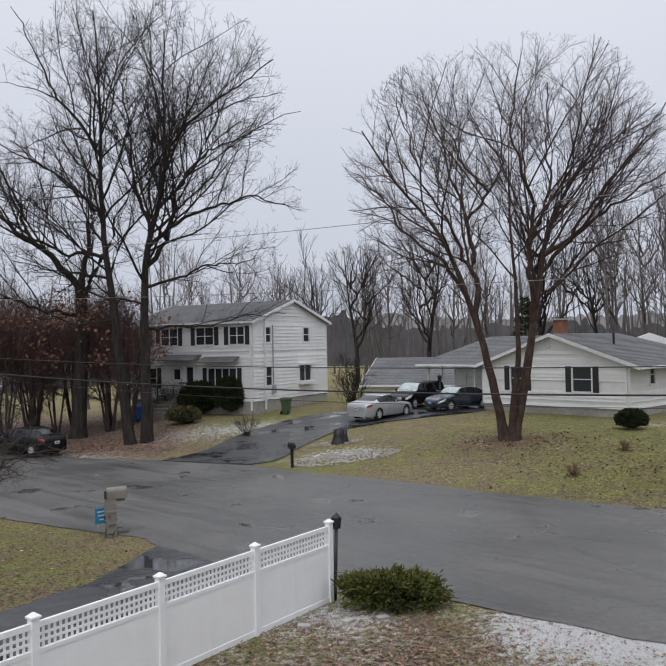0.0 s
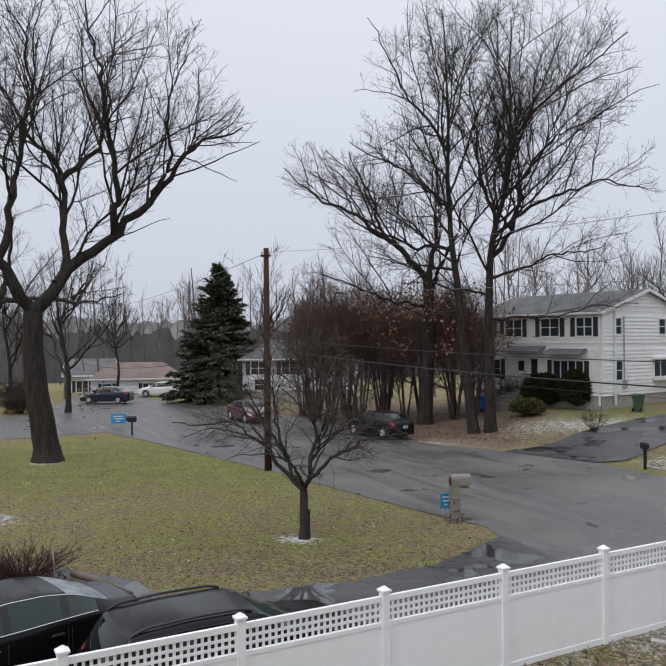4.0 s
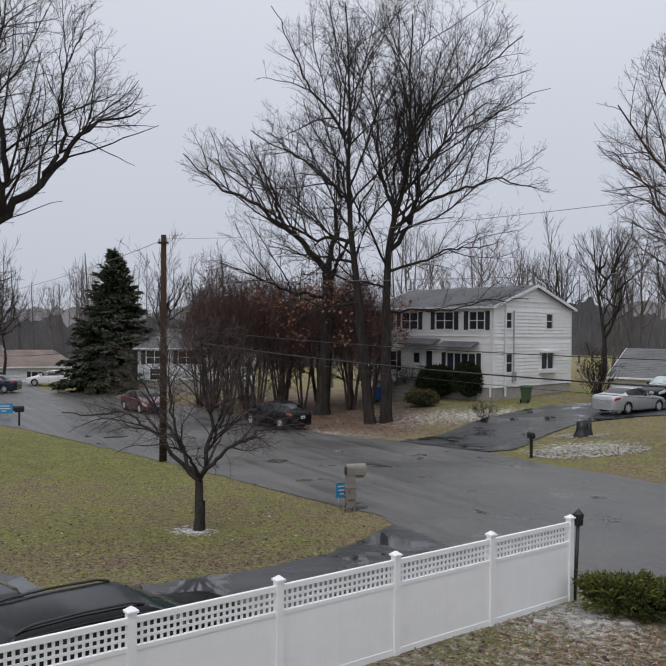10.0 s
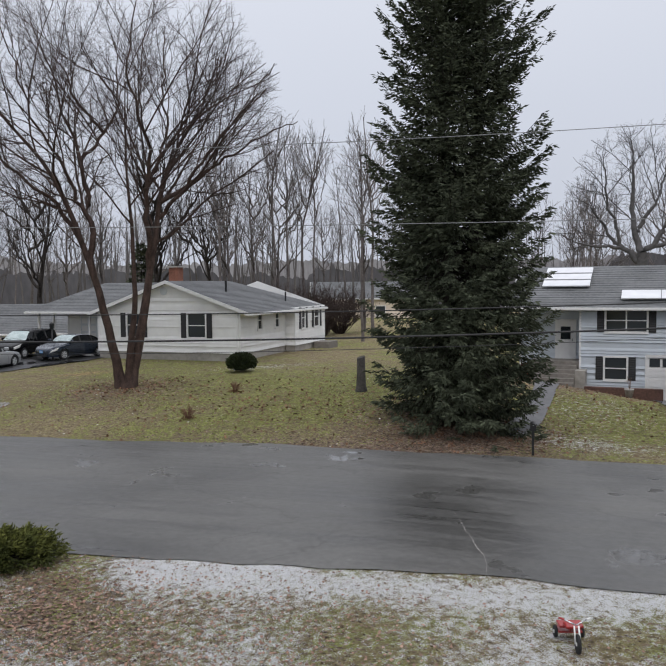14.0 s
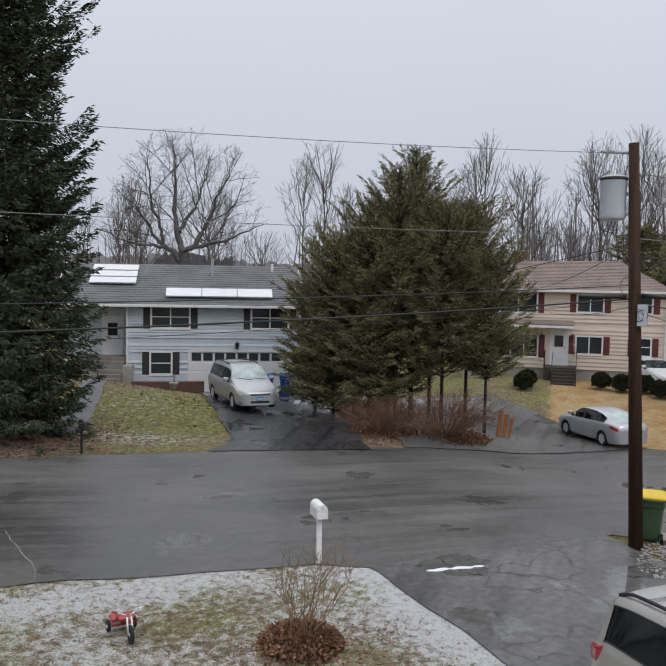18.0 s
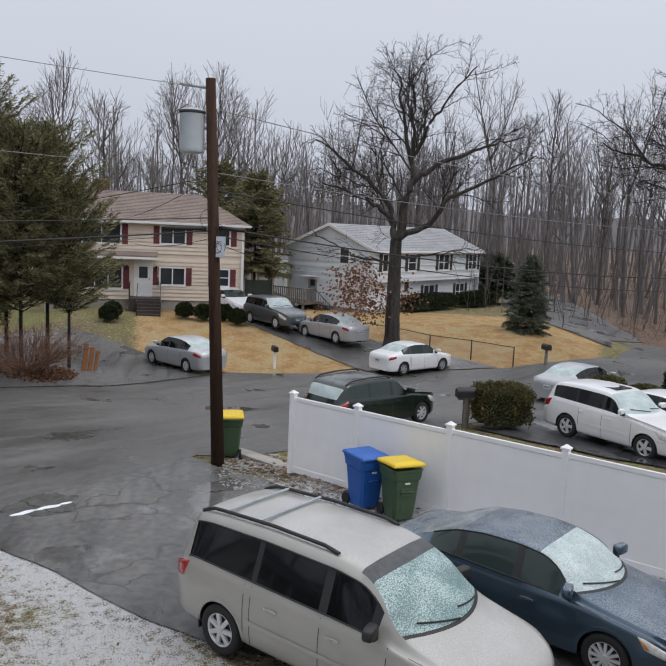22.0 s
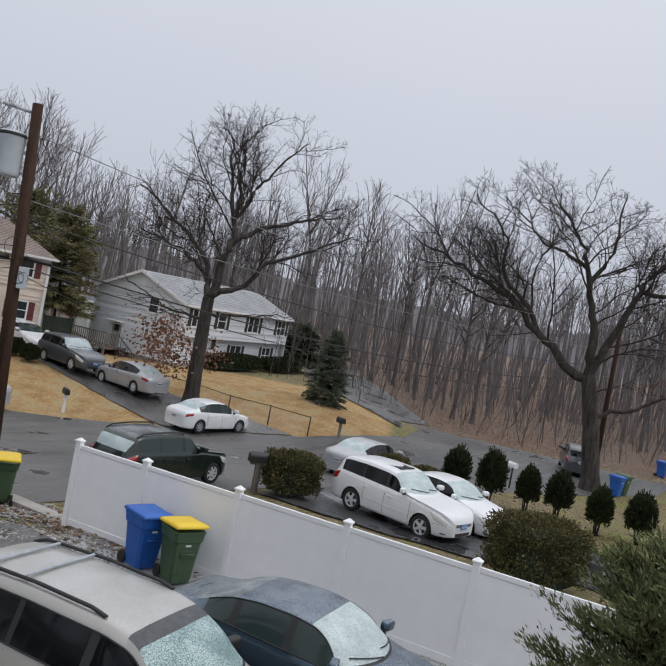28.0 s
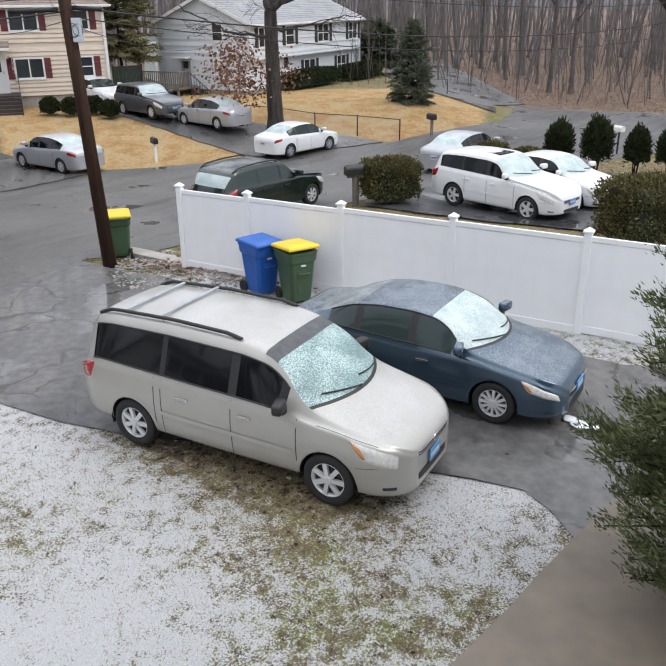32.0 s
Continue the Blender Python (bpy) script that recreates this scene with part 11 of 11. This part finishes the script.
# ---------------------------------------------------------------- fallen leaves, grass, clinging leaves, the house behind the eye
def ground_stuff(name, label, category, mat, spots, size, seed, lift=0.01, upright=0.0, aspect=0.45, keep_off=True):
    rng = np.random.default_rng(seed)
    P = []
    for cx, cy, sx, sy, turn, n in spots:
        c, s = math.cos(radians(turn)), math.sin(radians(turn))
        a, b = rng.normal(size=n) * sx, rng.normal(size=n) * sy
        P.append(np.stack([cx + a * c - b * s, cy + a * s + b * c], -1))
    P = np.concatenate(P)
    if keep_off:
        P = P[~inside(ROAD, P[:, 0], P[:, 1]) & ~inside(OWN_DRIVE, P[:, 0], P[:, 1])]
    n = len(P)
    Q = np.stack([P[:, 0], P[:, 1], height(P[:, 0], P[:, 1]) + lift], -1)
    D = rng.normal(size=(n, 3)) * np.array([1, 1, 0.25]) + np.array([0, 0, upright])
    if upright:
        v, f = blades(rng, Q, D, size, size * aspect)
    else:
        # a leaf lies nearly flat
        D = unit(D)
        S = unit(np.cross(D, np.array([0, 0, 1.0]) + rng.normal(size=(n, 3)) * 0.35))
        ln, wd = (size * rng.uniform(0.6, 1.3, n))[:, None], (size * aspect * rng.uniform(0.7, 1.2, n))[:, None]
        Q[:, 2] += 0.015
        v = np.stack([Q, Q + D * ln * 0.45 + S * wd, Q + D * ln, Q + D * ln * 0.45 - S * wd], 1).reshape(-1, 3)
        f = np.arange(4 * n).reshape(-1, 4)
    ob = part(name, mesh_np(name, v, f), mat)
    return tagged(ob, label, category, kind="stuff")


M["pale_leaf"] = foliage("bleached_leaves", (0.34, 0.235, 0.18), (0.18, 0.095, 0.065))
M["grass_blade"] = foliage("winter_grass_blades", (0.42, 0.38, 0.19), (0.2, 0.2, 0.07))
own = [(1.6, 14.4, 1.6, 1.5, 0, 2600), (2.5, 10.8, 2.4, 1.6, 0, 2200), (5.0, 12.0, 3.0, 1.6, -35, 1200), (*east(8.7, 2.4), 0.4, 2.0, -36, 40), (*east(8.6, 8.6), 0.8, 0.8, 0, 900), (-1.2, 15.4, 1.0, 0.8, 0, 500)]
ground_stuff("fallen_leaves", "brown fallen leaves strewn over the frosty lawn", "leaves", M["pale_leaf"], own, 0.062, 1)
ground_stuff("fallen_leaves", "dark fallen leaves over the corner lawn", "leaves", M["dead_leaf"], [(-10, 19.5, 5, 2.6, 20, 1500), (-15, 24, 5, 4, 20, 1500), (-22, 27, 6, 5, 0, 1200), (-7, 21, 2, 1.4, 0, 250)], 0.07, 2)
ground_stuff("fallen_leaves", "brown leaves under the birch and the spruce", "leaves", M["dead_leaf"], [(8.3, 37.3, 1.8, 1.3, 0, 900), (17.7, 23.4, 2.2, 1.6, 0, 1500), (12, 33, 5, 3, 0, 1300), (14, 28.5, 3.5, 2, -40, 900), (-12, 45, 3, 1.8, 0, 1200), (-17, 48, 4, 2, 0, 900)], 0.12, 3)
ground_stuff("fallen_leaves", "russet leaves and straw on the far verges", "leaves", M["dead_leaf"], [(*east(26, 20.6), 2.6, 2.2, 0, 2200), (*east(17.3, 4.6), 0.5, 1.8, -36, 380), (*east(29, -9), 4, 2, 0, 900), (*east(60, -12), 9, 4, 0, 2600), (*east(20, 29), 2.5, 3, 0, 800)], 0.12, 4)
ground_stuff("grass_blades", "short frosted winter grass on the near lawn", "grass", M["grass_blade"], [(3.5, 12.2, 3.2, 2.4, -20, 15000), (8.5, 9.2, 3.2, 2.6, -40, 17000), (*east(8.2, 3.0), 0.9, 3.0, -12, 9000), (*east(6.5, 0.5), 1.5, 2.0, -12, 8000)], 0.042, 5, lift=0.0, upright=1.1, aspect=0.09)

trees = [o for o in bpy.data.objects if o.name.split(".")[0] == "oak_tree"]
for o in trees:
    x, y = o.matrix_world.translation.xy
    if abs(x - east(41.4, 6.98)[0]) < 0.5:
        scattered_leaves(o, 7, 1100, 0.85, 1.7, 4.2, 0.18, M["rust_leaf"], (-1.6, 0.4))
        scattered_leaves(o, 8, 220, 0.7, 1.9, 3.3, 0.17, M["rust_leaf"], (1.1, 0.0))
    elif abs(x + 16.22) < 0.5:
        scattered_leaves(o, 9, 1100, 2.2, 5.0, 9.5, 0.22, M["rust_leaf"])
    elif abs(x + 27.66) < 0.5:
        scattered_leaves(o, 10, 60, 0.5, 2.3, 3.4, 0.15, M["rust_leaf"], (2.2, -1.0))
    elif abs(x - east(41.4, -14.4)[0]) < 0.5:
        scattered_leaves(o, 12, 160, 0.6, 4.4, 6.0, 0.2, M["dead_leaf"], (3.2, 0.3))


def own_house():
    """The house from whose upper floor the view is taken: its wall below and behind, and the corner of its eave."""
    h = thing("own_house", pose(-1.57, -1.94, 0, 0, 0, -39), "white sided house with the corner of an eave", "house")
    part("wall", siding_block(-6.0, 6.0, -0.4, 0.0, -0.2, 6.6), M["siding_white"], h)
    part("eave", box((-6.2, -0.9, 6.6), (6.2, 0.3, 6.74), 0.01), M["trim"], h)
    e = part("eave_corner", box((-0.30, -4.4, 0.0), (0.0, 0.0, 0.9), 0.01), M["trim"], h, "white boxed corner of the eave")
    e.matrix_world = pose(-2.077, 1.617, 6.48, 0, 20, 0)


def siding_block(x0, x1, y0, y1, z0, z1):
    bm = bmesh.new()
    boxm(bm, (x0, y0, z0), (x1, y1, z1))
    k = int((z1 - z0) / 0.12)
    for i in range(k):
        z = z0 + i * 0.12
        vs = [bm.verts.new(p) for p in ((x0, y1 + 0.014, z), (x1, y1 + 0.014, z), (x1, y1 + 0.002, z + 0.12), (x0, y1 + 0.002, z + 0.12))]
        bm.faces.new(vs[::-1])
    return bm


own_house()
